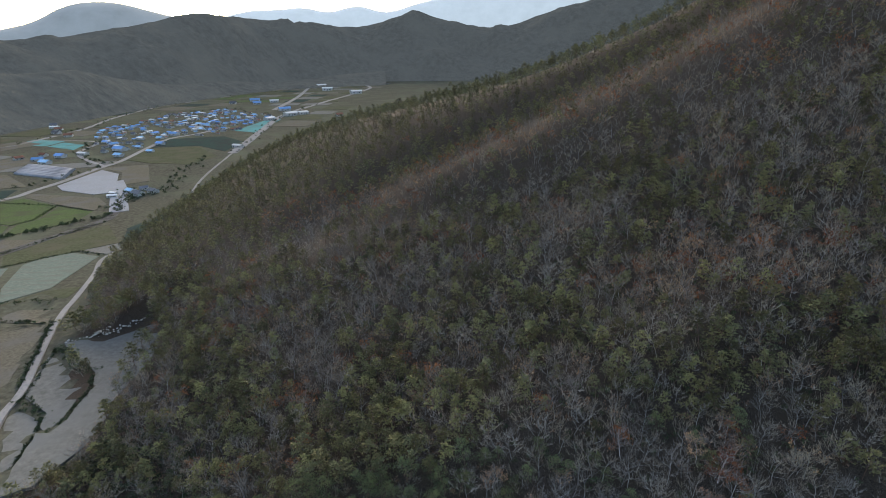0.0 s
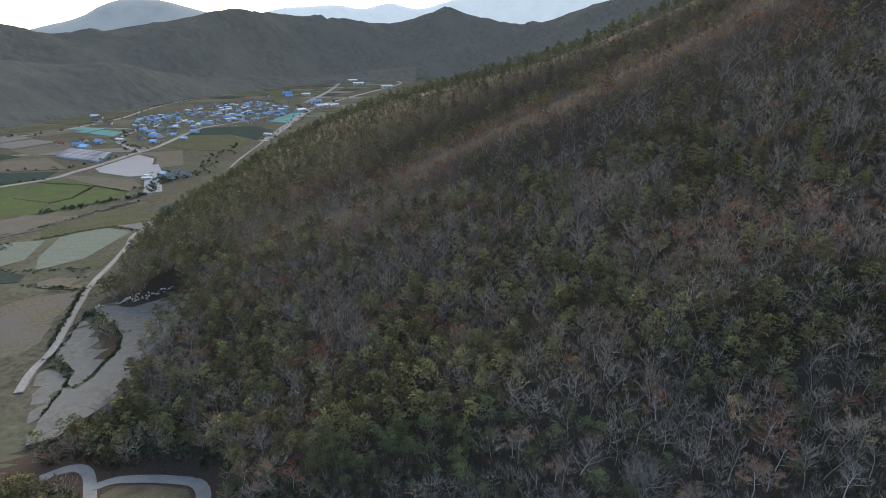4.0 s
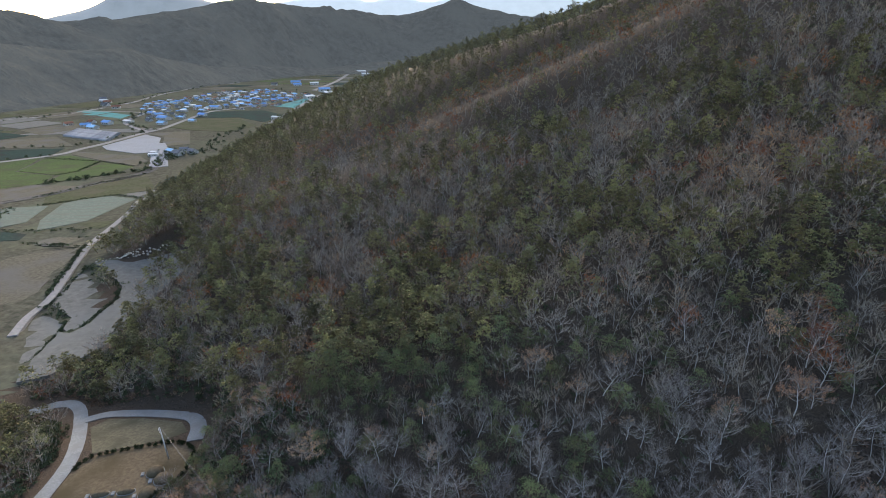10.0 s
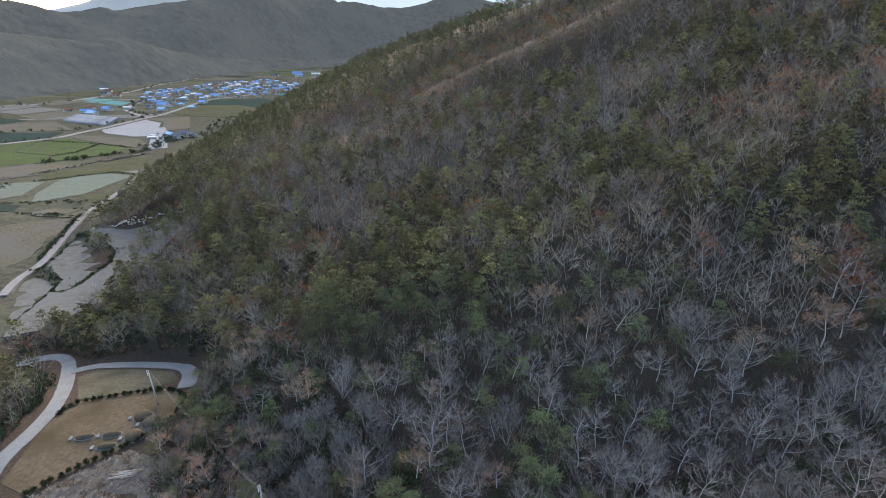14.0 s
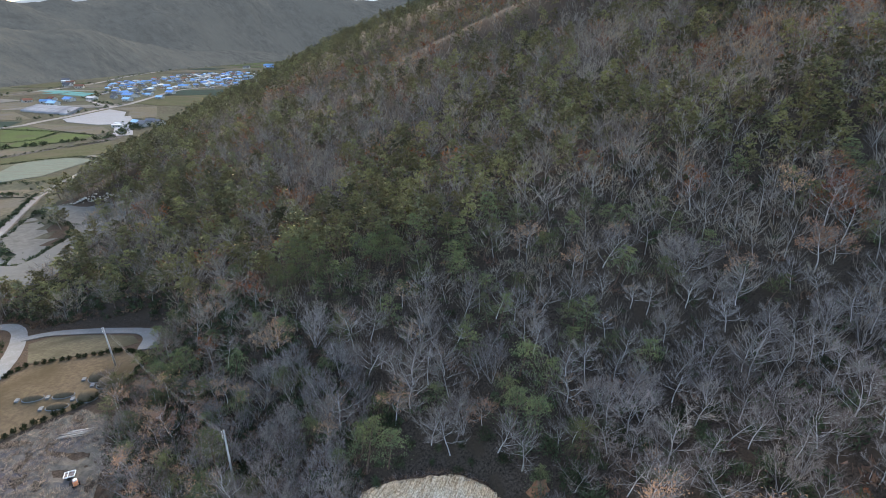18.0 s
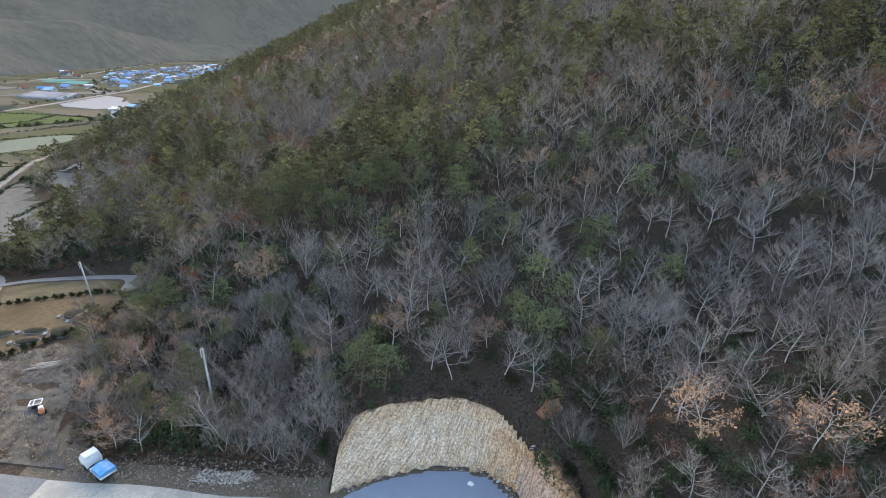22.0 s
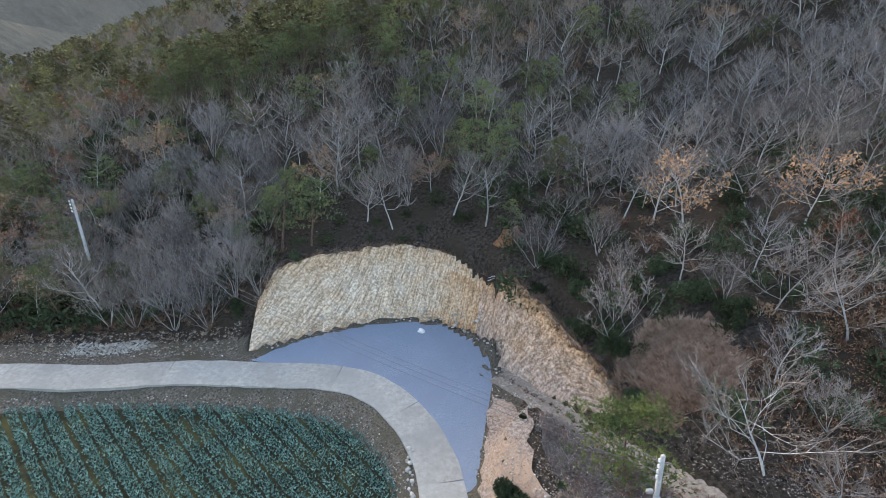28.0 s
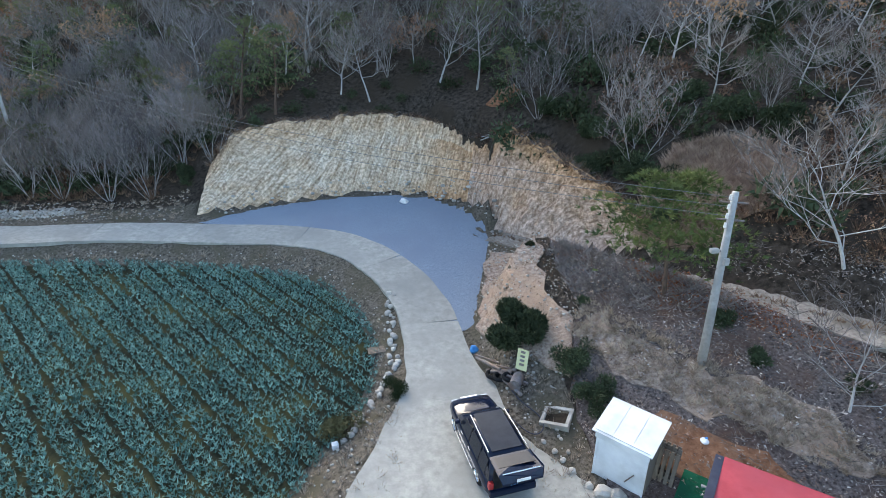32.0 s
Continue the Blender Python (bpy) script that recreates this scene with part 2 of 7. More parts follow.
def inside(x, y, poly):
    """Whether points lie in a polygon, and how far from its edge."""
    hit, far = np.zeros(np.shape(x), bool), np.full(np.shape(x), 1e9)
    for (ax, ay), (bx, by) in zip(poly, poly[1:] + poly[:1]):
        far = np.minimum(far, seg_dist(x, y, ax, ay, bx, by))
        hit ^= ((ay > y) != (by > y)) & (x < (bx - ax) * (y - ay) / (by - ay + 1e-12) + ax)
    return hit, far


LANE = [(-112.3, 101.2), (-107, 105.2), (-101.4, 104.0), (-93.5, 95.0), (-85.2, 83.0), (-82.2, 73.5), (-81, 64), (-75, 54), (-61, 47), (-45, 44.6), (-34, 44.3), (-26, 43.4), (-19.3, 43.4), (-12.2, 42.5), (-8.4, 42.0), (-5.4, 41.0), (-3.0, 38.9), (-1.2, 35.9), (-0.3, 33.0), (-0.1, 30.5), (0, 28.2), (0.2, 25.2), (0.1, 22.0), (-0.3, 16), (-1.5, 4), (-4, -12)]
SPUR = [(-94.7, 97.4), (-90.6, 100.4), (-83, 100.8), (-75.6, 100.2), (-68.2, 98.6), (-63.8, 94.2), (-61.6, 88.6)]
TRACK = [(5.4, 41.4), (6.6, 39.4), (8.2, 36.0), (10.6, 31.2), (13.2, 26.9), (16.2, 22.2), (21.5, 14)]
TRACK_Z = [1.0, 1.3, 1.9, 2.75, 3.4, 3.7, 4.3]
PAD = [(-14.4, 44.6), (-12.2, 46.2), (-9.4, 47.7), (-5.2, 49.0), (-1.7, 49.3), (1.8, 48.5), (4.2, 46.0), (5.1, 43.2), (4.9, 40.8), (3.4, 36.0), (2.0, 31.2), (1.0, 30.8), (-0.5, 36), (-4, 41)]
CROP = [(-62, 37.5), (-42, 40.5), (-30, 40.7), (-23.9, 40.5), (-17.6, 40.0), (-11.2, 39.0), (-8.0, 38.0), (-5.6, 36.5), (-4.0, 34.2), (-3.2, 31.6), (-3.1, 29.6), (-3.6, 27.4), (-4.6, 25.7), (-5.6, 24.0), (-7.0, 21.0), (-11, 10), (-62, 0)]
GRAVES = [(-81.5, 78.0), (-80.7, 82.6), (-72.6, 86.1), (-65.6, 88.1), (-60.3, 86.3), (-58.2, 81.4), (-58.6, 76.2), (-62.2, 71.1), (-67.6, 65.2), (-71.6, 59.6), (-77.5, 61.5)]
YARD = [(-71, 58.6), (-67, 64.4), (-61.6, 70.2), (-57, 69), (-52.2, 61), (-48.4, 52.4), (-44, 47.4), (-60, 48.8)]
LAWN = [(-90.3, 94.2), (-88.7, 98.0), (-80, 98.3), (-69.1, 96.2), (-65.0, 91.7), (-68.7, 88.3), (-81.1, 83.3)]
TERRACES = [
    ([(-166, 198), (-161, 201), (-148, 203), (-135, 219), (-123, 194), (-120, 175), (-119, 155), (-114, 137), (-117, 126), (-119, 116), (-126, 112), (-136, 140.4), (-131.6, 140), (-130.4, 146.5), (-133, 166), (-138.6, 176), (-156, 190.5)], 0.7),
    ([(-158, 163), (-167, 190), (-158.5, 185.5), (-147.2, 173.6), (-137, 165.6), (-132.8, 147.8), (-133.5, 141.6), (-138, 144.3), (-141.4, 152)], -0.5),
    ([(-143.6, 134.9), (-158, 156), (-141.6, 149.2), (-137.6, 141.2), (-131, 119)], -1.0),
    ([(-215, 205), (-189, 219.5), (-186.5, 216), (-167.5, 163), (-200, 150)], -1.0),
    ([(-228, 226), (-191, 222), (-199, 240), (-215, 246)], -1.6),
]


FOOT_LINE = [(-14.9, 45.4), (-12.2, 46.7), (-9.4, 48.1), (-5.2, 49.4), (-1.7, 49.7), (1.8, 49.0), (4.3, 46.6), (5.0, 45.2), (5.5, 44.2), (6.1, 42.7), (6.8, 41.0), (8.8, 38.0), (10.6, 35.0), (12.2, 32.4)]
CREST_LINE = [(-14.6, 49.6), (-13.2, 52.2), (-9.8, 53.4), (-5.8, 54.2), (-1.6, 54.5), (2.6, 53.0), (5.5, 50.2), (6.5, 48.0), (7.05, 46.6), (8.0, 44.3), (8.9, 42.2), (9.9, 38.6), (11.2, 35.4), (12.4, 32.8)]
CREST_UP = [4.4, 6.5, 7.0, 7.2, 7.4, 7.0, 6.2, 5.9, 7.5, 7.2, 6.7, 6.1, 5.3, 3.4]


def along(x, y, path, values=None):
    """Distance from a path, and the value carried along it."""
    best, val = np.full(np.shape(x), 1e9), np.zeros(np.shape(x))
    for i in range(len(path) - 1):
        (ax, ay), (bx, by) = path[i], path[i + 1]
        dx, dy = bx - ax, by - ay
        t = np.clip(((x - ax) * dx + (y - ay) * dy) / (dx * dx + dy * dy), 0, 1)
        d = np.hypot(x - ax - t * dx, y - ay - t * dy)
        near = d < best
        best = np.where(near, d, best)
        if values is not None:
            val = np.where(near, values[i] + t * (values[i + 1] - values[i]), val)
    return best, val


def outside(x, y, poly):
    hit, far = inside(x, y, poly)
    return np.where(hit, 0.0, far)


def open_ground(x, y):
    """How far a place lies from the nearest lane, field or yard."""
    d = np.minimum(along(x, y, LANE)[0] - 1.9, along(x, y, SPUR)[0] - 3.6)
    for poly in (PAD, CROP, GRAVES, YARD, LAWN):
        d = np.minimum(d, outside(x, y, poly))
    for poly, _ in TERRACES:
        d = np.minimum(d, outside(x, y, poly))
    return np.clip(d, 0, None)


def ground(x, y):
    x, y = np.asarray(x, float), np.asarray(y, float)
    z, v = natural(x, y), valley(x, y)
    steep = 0.95 + 1.5 * np.clip((x - 2.5) / 3, 0, 1)
    flat = np.clip((y - 32.8) / 2.4, 0, 1) * np.clip(43 - y, 0, 1) * np.clip((np.interp(y, [32.4, 35, 38, 41.2], [12.2, 10.6, 8.8, 6.6]) - x) / 0.8, 0, 1)
    steep = steep + (0.28 - steep) * flat
    z = np.minimum(z, v + steep * open_ground(x, y))
    d, zt = along(x, y, TRACK, TRACK_Z)
    d = np.clip(d - 1.1, 0, None)
    z = np.clip(z, zt - 1.0 * d, zt + 1.3 * d)
    d = outside(x, y, CROP)
    z = np.where(d < 2.2, np.minimum(z, v - 0.75 + np.clip(d - 0.2, 0, None) * 0.42), z)
    for poly, up in TERRACES:
        d = outside(x, y, poly)
        z = np.where(d < 3.0, np.where(d <= 0, v + up - 0.35, z + (v + up - 0.35 - z) * np.exp(-(d / 0.9) ** 2)), z)
    return z


def put(name, verts, faces, material, label="", category="", kind="", parent=None, smooth=False, group=""):
    """One mesh object out of arrays."""
    me = bpy.data.meshes.new(name)
    me.from_pydata([tuple(map(float, p)) for p in verts], [], [tuple(map(int, f)) for f in faces])
    for m in (material if isinstance(material, (list, tuple)) else [material]):
        me.materials.append(m)
    if smooth:
        me.shade_smooth()
    ob = new(name, me)
    ob.parent = parent
    return tagged(ob, label, category, group, kind)


def fast_mesh(name, verts, tris, tint=None):
    """A large mesh of triangles from numpy arrays."""
    me = bpy.data.meshes.new(name)
    n = len(tris)
    me.vertices.add(len(verts))
    me.vertices.foreach_set("co", np.ascontiguousarray(verts, np.float32).ravel())
    me.loops.add(n * 3)
    me.loops.foreach_set("vertex_index", np.ascontiguousarray(tris, np.int32).ravel())
    me.polygons.add(n)
    me.polygons.foreach_set("loop_start", np.arange(0, n * 3, 3, dtype=np.int32))
    if tint is not None:
        at = me.attributes.new("tint", "FLOAT", "POINT")
        at.data.foreach_set("value", np.ascontiguousarray(tint, np.float32))
    me.update(calc_edges=True)
    return me


def spaced(lo, hi, fine_lo, fine_hi, step, grow, top):
    """Coordinates that are fine in the middle and widen outwards."""
    mid = list(np.arange(fine_lo, fine_hi, step))
    up, s, x = [], step, mid[-1]
    while x < hi:
        s = min(s * grow, top + max(0, abs(x) - 800) * 0.06)
        x += s
        up.append(x)
    down, s, x = [], step, mid[0]
    while x > lo:
        s = min(s * grow, top + max(0, abs(x) - 800) * 0.06)
        x -= s
        down.append(x)
    return np.array(down[::-1] + mid + up)


def build_ground():
    xs = spaced(-4700, 4700, -30, 18, 0.5, 1.062, 11)
    ys = spaced(-1200, 4800, 16, 60, 0.5, 1.062, 11)
    X, Y = np.meshgrid(xs, ys)
    Z = ground(X, Y)
    bumps = np.array([noise.fractal(Vector((x * 0.22, y * 0.22, 0)), 0.8, 2.1, 4) for x, y in zip(X.ravel(), Y.ravel())]).reshape(X.shape)
    calm = np.clip(open_ground(X, Y) / 3, 0, 1) * np.clip(along(X, Y, TRACK)[0] - 1.2, 0, 1)
    calm = calm * np.where((X > 3) & (X < 18) & (Y > 14) & (Y < 36), 0.25, 1.0)
    Z = Z + 0.28 * bumps * calm * np.clip((natural(X, Y) - valley(X, Y)) / 2, 0.15, 1)
    hit, rim = inside(X, Y, FOOT_LINE + CREST_LINE[::-1])
    Z = Z - 2.6 * np.where(hit, np.clip(rim / 0.5, 0, 1), 0)
    nx, ny = len(xs), len(ys)
    i = np.arange(nx * ny).reshape(ny, nx)
    a, b, c, d = i[:-1, :-1].ravel(), i[:-1, 1:].ravel(), i[1:, 1:].ravel(), i[1:, :-1].ravel()
    tris = np.concatenate([np.stack([a, b, c], 1), np.stack([a, c, d], 1)])
    me = fast_mesh("ground", np.stack([X.ravel(), Y.ravel(), Z.ravel()], 1), tris)
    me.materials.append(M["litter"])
    me.materials.append(M["plain"])
    me.materials.append(M["bank"])
    cx, cy = X.ravel()[tris].mean(1), Y.ravel()[tris].mean(1)
    low = (hill(cx, cy) < valley(cx, cy) + 0.2) & ((cy > 128) | (cx < -126))
    idx = np.where(low, 1, 0)
    idx = np.where((open_ground(cx, cy) < 2.4) & (cy < 60) & (cx > -48), 2, idx)
    me.polygons.foreach_set("material_index", idx.astype(np.int32))
    me.shade_smooth()
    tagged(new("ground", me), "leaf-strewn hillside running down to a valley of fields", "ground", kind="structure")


build_ground()


def resample(path, step, closed=False):
    pts = [Vector((*p, 0)) for p in path]
    if closed:
        pts.append(pts[0])
    out = []
    for a, b in zip(pts, pts[1:]):
        n = max(1, int((b - a).length / step))
        out += [tuple((a + (b - a) * (k / n))[:2]) for k in range(n)]
    if not closed:
        out.append(tuple(pts[-1][:2]))
    return out


def smooth_path(path, step):
    """A Catmull-Rom curve through the points, at even steps."""
    p = [Vector((*q, 0)) for q in path]
    p = [2 * p[0] - p[1]] + p + [2 * p[-1] - p[-2]]
    out = []
    for i in range(1, len(p) - 2):
        n = max(2, int((p[i + 1] - p[i]).length / step))
        for k in range(n):
            t = k / n
            q = 0.5 * (2 * p[i] + (p[i + 1] - p[i - 1]) * t + (2 * p[i - 1] - 5 * p[i] + 4 * p[i + 1] - p[i + 2]) * t * t + (3 * p[i] - p[i - 1] - 3 * p[i + 1] + p[i + 2]) * t ** 3)
            out.append((q.x, q.y))
    out.append((p[-2].x, p[-2].y))
    return out


def sheet(name, poly, material, label, category, off=0.05, step=4.0, skirt=0.4, kind="structure", level=None, rough=0.0, wob=0.0):
    """A laid surface of the given outline, draped on the ground, with an edge of some depth."""
    edge = resample(poly, step, True)
    if wob:
        edge = [(x + wob * noise.noise((x * 0.9, y * 0.9, 3)), y + wob * noise.noise((x * 0.9, y * 0.9, 9))) for x, y in edge]
    xs, ys = [p[0] for p in edge], [p[1] for p in edge]
    gx, gy = np.meshgrid(np.arange(min(xs) + step / 2, max(xs), step), np.arange(min(ys) + step / 2, max(ys), step))
    hit, far = inside(gx, gy, edge)
    keep = hit & (far > step * 0.4)
    pts = [Vector(p) for p in edge] + [Vector((x, y)) for x, y in zip(gx[keep], gy[keep])]
    n = len(edge)
    v, e, f, *_ = delaunay_2d_cdt(pts, [(i, (i + 1) % n) for i in range(n)], [], 1, 1e-5)
    x, y = np.array([p.x for p in v]), np.array([p.y for p in v])
    z = (ground(x, y) if level is None else valley(x, y) + level) + off
    if rough:
        z = z + rough * np.array([noise.noise((a * 0.6, b * 0.6, 0)) for a, b in zip(x, y)])
    verts = list(zip(x, y, z))
    faces = [tuple(q) for q in f]
    m = len(verts)
    verts += [(*verts[i][:2], verts[i][2] - skirt) for i in range(n)]
    faces += [(i, m + i, m + (i + 1) % n, (i + 1) % n) for i in range(n)]
    return put(name, verts, faces, material, label, category, kind)


def strip(name, path, width, material, label, category, off=0.06, step=1.0, depth=0.3, zs=None, parent=None, wob=0.0):
    """A lane of the given width along a path, with side faces."""
    p = smooth_path(path, step)
    verts, faces = [], []
    for i, (x, y) in enumerate(p):
        a, b = p[max(0, i - 1)], p[min(len(p) - 1, i + 1)]
        d = Vector((b[0] - a[0], b[1] - a[1])).normalized()
        w = width(x, y) if callable(width) else (width, width)
        w = [q / 2 + wob * noise.noise((x * 0.7, y * 0.7, k * 7.0)) for k, q in enumerate(w)]
        for k, s in enumerate((w[0], w[0] * 0.4, -w[1] * 0.4, -w[1])):
            qx, qy = x - d.y * s, y + d.x * s
            z = float(zs(qx, qy)) if zs else float(valley(qx, qy))
            verts.append((qx, qy, z + off))
    n = len(p)
    for i in range(n - 1):
        for k in range(3):
            a = i * 4 + k
            faces.append((a, a + 4, a + 5, a + 1))
    m = len(verts)
    verts += [(x, y, z - depth) for x, y, z in verts]
    for i in range(n - 1):
        faces.append((i * 4, m + i * 4, m + i * 4 + 4, i * 4 + 4))
        faces.append((i * 4 + 3, i * 4 + 7, m + i * 4 + 7, m + i * 4 + 3))
    faces += [(0, 1, 2, 3, m + 3, m + 2, m + 1, m), tuple((n - 1) * 4 + k for k in (3, 2, 1, 0)) + tuple(m + (n - 1) * 4 + k for k in (0, 1, 2, 3))]
    return put(name, verts, faces, material, label, category, "structure" if not parent else "", parent)


# lane of concrete slabs; it widens where the car stands
def lane_width(x, y):
    at = [18, 20, 22, 24, 26, 28, 30]
    if x < -20:
        return (2.9, 2.9)
    return (2 * np.interp(y, at, [4.4, 4.2, 3.8, 3.1, 2.1, 1.6, 1.45]), 2 * np.interp(y, at, [4.8, 4.6, 4.0, 3.2, 2.4, 1.6, 1.45]))


lane = tagged(new("lane"), "pale concrete farm lane curving round the crop field", "lane", kind="structure")
full = smooth_path(LANE, 1.0)
cuts = list(range(0, len(full) - 4, 6)) + [len(full) - 1]
for a, b in zip(cuts, cuts[1:]):
    piece = full[a:b + 1]
    p0, p1 = Vector(piece[0]), Vector(piece[1])
    piece = [tuple(p0 + (p1 - p0) * 0.012)] + piece[1:]
    strip("slab", piece, lane_width, M["oldconcrete" if piece[0][0] < -46 else "concrete"], "", "", 0.07, 1.0, 0.25, parent=lane, wob=0.10)
strip("spur_lane", SPUR, 3.4, M["oldconcrete"], "concrete branch lane along the lawn above the graves", "lane", 0.16, 1.5, 0.4, wob=0.1)
sheet("gravel_pad", PAD, M["gravel"], "blue-grey crushed stone spread on a levelled pad", "gravel", 0.035, 0.45, 0.15, rough=0.04, wob=0.08)


def track_z(x, y):
    return along(x, y, TRACK, TRACK_Z)[1]


strip("dirt_track", TRACK, 2.1, M["dirt"], "rutted dirt track climbing into the wood", "track", 0.05, 0.8, 0.2, track_z, wob=0.35)


# ---- the bank that was cut into the hill ----
def cut_material():
    """Clawed rock and clay: cream, ochre, orange and grey zones, with streaks that follow the digger's strokes."""
    m = bpy.data.materials.new("cut_rock_and_clay")
    m.use_nodes = True
    n, l = m.node_tree.nodes, m.node_tree.links
    b = n["Principled BSDF"]
    zone, fan = n.new("ShaderNodeAttribute"), n.new("ShaderNodeAttribute")
    zone.attribute_name, fan.attribute_name = "zone", "fan"
    ramp = n.new("ShaderNodeValToRGB")
    stops = [(0.0, (0.63, 0.535, 0.42)), (0.25, (0.60, 0.45, 0.31)), (0.5, (0.53, 0.335, 0.195)), (0.75, (0.52, 0.40, 0.325)), (1.0, (0.36, 0.325, 0.30))]
    while len(ramp.color_ramp.elements) < len(stops):
        ramp.color_ramp.elements.new(0.5)
    for e, (at, c) in zip(ramp.color_ramp.elements, stops):
        e.position, e.color = at, (*c, 1)
    l.new(zone.outputs["Fac"], ramp.inputs[0])
    streak, grain = n.new("ShaderNodeTexNoise"), n.new("ShaderNodeTexNoise")
    streak.inputs["Scale"].default_value, streak.inputs["Detail"].default_value, streak.inputs["Roughness"].default_value = 1.0, 5, 0.7
    l.new(fan.outputs["Vector"], streak.inputs["Vector"])
    co = n.new("ShaderNodeTexCoord")
    grain.inputs["Scale"].default_value, grain.inputs["Detail"].default_value = 5.0, 6
    l.new(co.outputs["Object"], grain.inputs["Vector"])
    dark, light = n.new("ShaderNodeValToRGB"), n.new("ShaderNodeValToRGB")
    dark.color_ramp.elements[0].position, dark.color_ramp.elements[0].color = 0.34, (0.52, 0.46, 0.40, 1)
    dark.color_ramp.elements[1].position, dark.color_ramp.elements[1].color = 0.60, (1.10, 1.09, 1.08, 1)
    light.color_ramp.elements[0].position, light.color_ramp.elements[0].color = 0.38, (0.62, 0.60, 0.58, 1)
    light.color_ramp.elements[1].position, light.color_ramp.elements[1].color = 0.62, (1.16, 1.16, 1.16, 1)
    l.new(streak.outputs["Fac"], dark.inputs[0])
    l.new(grain.outputs["Fac"], light.inputs[0])
    one, two = n.new("ShaderNodeMixRGB"), n.new("ShaderNodeMixRGB")
    for mix, a, c in ((one, ramp, dark), (two, one, light)):
        mix.blend_type, mix.inputs[0].default_value = "MULTIPLY", 1.0
        l.new(a.outputs[0], mix.inputs[1])
        l.new(c.outputs[0], mix.inputs[2])
    l.new(two.outputs[0], b.inputs["Base Color"])
    b.inputs["Roughness"].default_value, b.inputs["Specular IOR Level"].default_value = 0.95, 0.03
    bp = n.new("ShaderNodeBump")
    bp.inputs["Strength"].default_value, bp.inputs["Distance"].default_value = 0.8, 0.08
    l.new(streak.outputs["Fac"], bp.inputs["Height"])
    l.new(bp.outputs[0], b.inputs["Normal"])
    return m


CREST_TOP = []


def build_cut():
    n, rows = 400, 60
    k = np.arange(len(FOOT_LINE))
    u = np.linspace(0, len(FOOT_LINE) - 1, n)

    def curve(values):
        fine = np.interp(u, k, values)
        return np.convolve(np.pad(fine, 5, "edge"), np.ones(11) / 11, "valid")

    fx, fy = curve([p[0] for p in FOOT_LINE]), curve([p[1] for p in FOOT_LINE])
    cx, cy, cz = curve([p[0] for p in CREST_LINE]), curve([p[1] for p in CREST_LINE]), curve(CREST_UP)
    run = np.concatenate([[0], np.cumsum(np.hypot(np.diff(cx), np.diff(cy)))])
    verts, faces, zone, fan = [], [], [], []
    for i in range(n):
        base = float(valley(fx[i], fy[i])) if fx[i] < 6 else float(ground(fx[i], fy[i]))
        out = Vector((cx[i] - fx[i], cy[i] - fy[i])).normalized()
        cz_i = cz[i] + 0.30 * noise.fractal((run[i] * 0.55, 2, 1), 0.8, 2, 5)
        ragged = 0.22 * noise.fractal((run[i] * 1.1, 7, 3), 0.8, 2, 4)
        CREST_TOP.append((cx[i], cy[i], cz_i))
        verts.append((fx[i] - out.x * 0.7, fy[i] - out.y * 0.7, float(ground(fx[i] - out.x * 0.7, fy[i] - out.y * 0.7)) - 0.12))
        zone.append(0.8)
        fan.append((run[i], 0, 0))
        slant = radians(np.interp(run[i], [0, 8, 22, 28, 40], [58, 50, 8, 12, 30]))
        for j in range(rows):
            t = j / (rows - 1)
            px, py = fx[i] + (cx[i] - fx[i]) * t, fy[i] + (cy[i] - fy[i]) * t
            z = base + (cz_i - base) * (t ** 0.9)
            up = 7.5 * t
            p, q = run[i] * math.cos(slant) - up * math.sin(slant), run[i] * math.sin(slant) + up * math.cos(slant)
            claw = noise.fractal((p * 1.5, q * 0.5, 4), 0.7, 2.2, 5)
            lump = noise.fractal((px * 0.8, py * 0.8, z * 0.8), 0.7, 2.2, 5)
            hold = min(1, 6 * t, 6 * (1 - t) + 0.3)
            push = (0.13 * claw + 0.15 * lump + ragged * t) * hold
            verts.append((px - out.x * push, py - out.y * push, z + 0.06 + 0.07 * lump * hold))
            fan.append((p * 3.4, q * 0.5, 0.1 * lump))
            soft = 0.5 * lump + 0.3 * noise.fractal((px * 0.4, py * 0.4, z * 0.5 + 9), 0.8, 2, 3)
            if fx[i] < 4.4:
                c = 0.07 + 0.20 * min(1, max(0, (t - 0.62) * 4)) + 0.30 * min(1, max(0, (px - 0.2) / 3)) * (t < 0.75) + 0.16 * max(0, 1 - 6 * t) + 0.26 * soft
                c = min(0.52, c)
            else:
                c = 0.68 - 0.20 * min(1, max(0, (t - 0.6 + 0.3 * soft) * 3)) + 0.14 * soft + 0.12 * max(0, 1 - 4 * t)
            zone.append(min(1.0, max(0.0, c)))
        px, py = cx[i] + out.x * 0.9, cy[i] + out.y * 0.9
        verts.append((px, py, min(cz_i, float(natural(px, py))) - 0.5))
        zone.append(0.6)
        fan.append((run[i], 9, 0))
    rows += 2
    for i in range(n - 1):
        for j in range(rows - 1):
            a = i * rows + j
            faces.append((a, a + rows, a + rows + 1, a + 1))
    ob = put("cut_bank", verts, faces, cut_material(), "freshly cut bank of weathered buff rock and orange clay", "bank", "structure")
    ob.data.attributes.new("zone", "FLOAT", "POINT").data.foreach_set("value", np.array(zone, np.float32))
    ob.data.attributes.new("fan", "FLOAT_VECTOR", "POINT").data.foreach_set("vector", np.array(fan, np.float32).ravel())


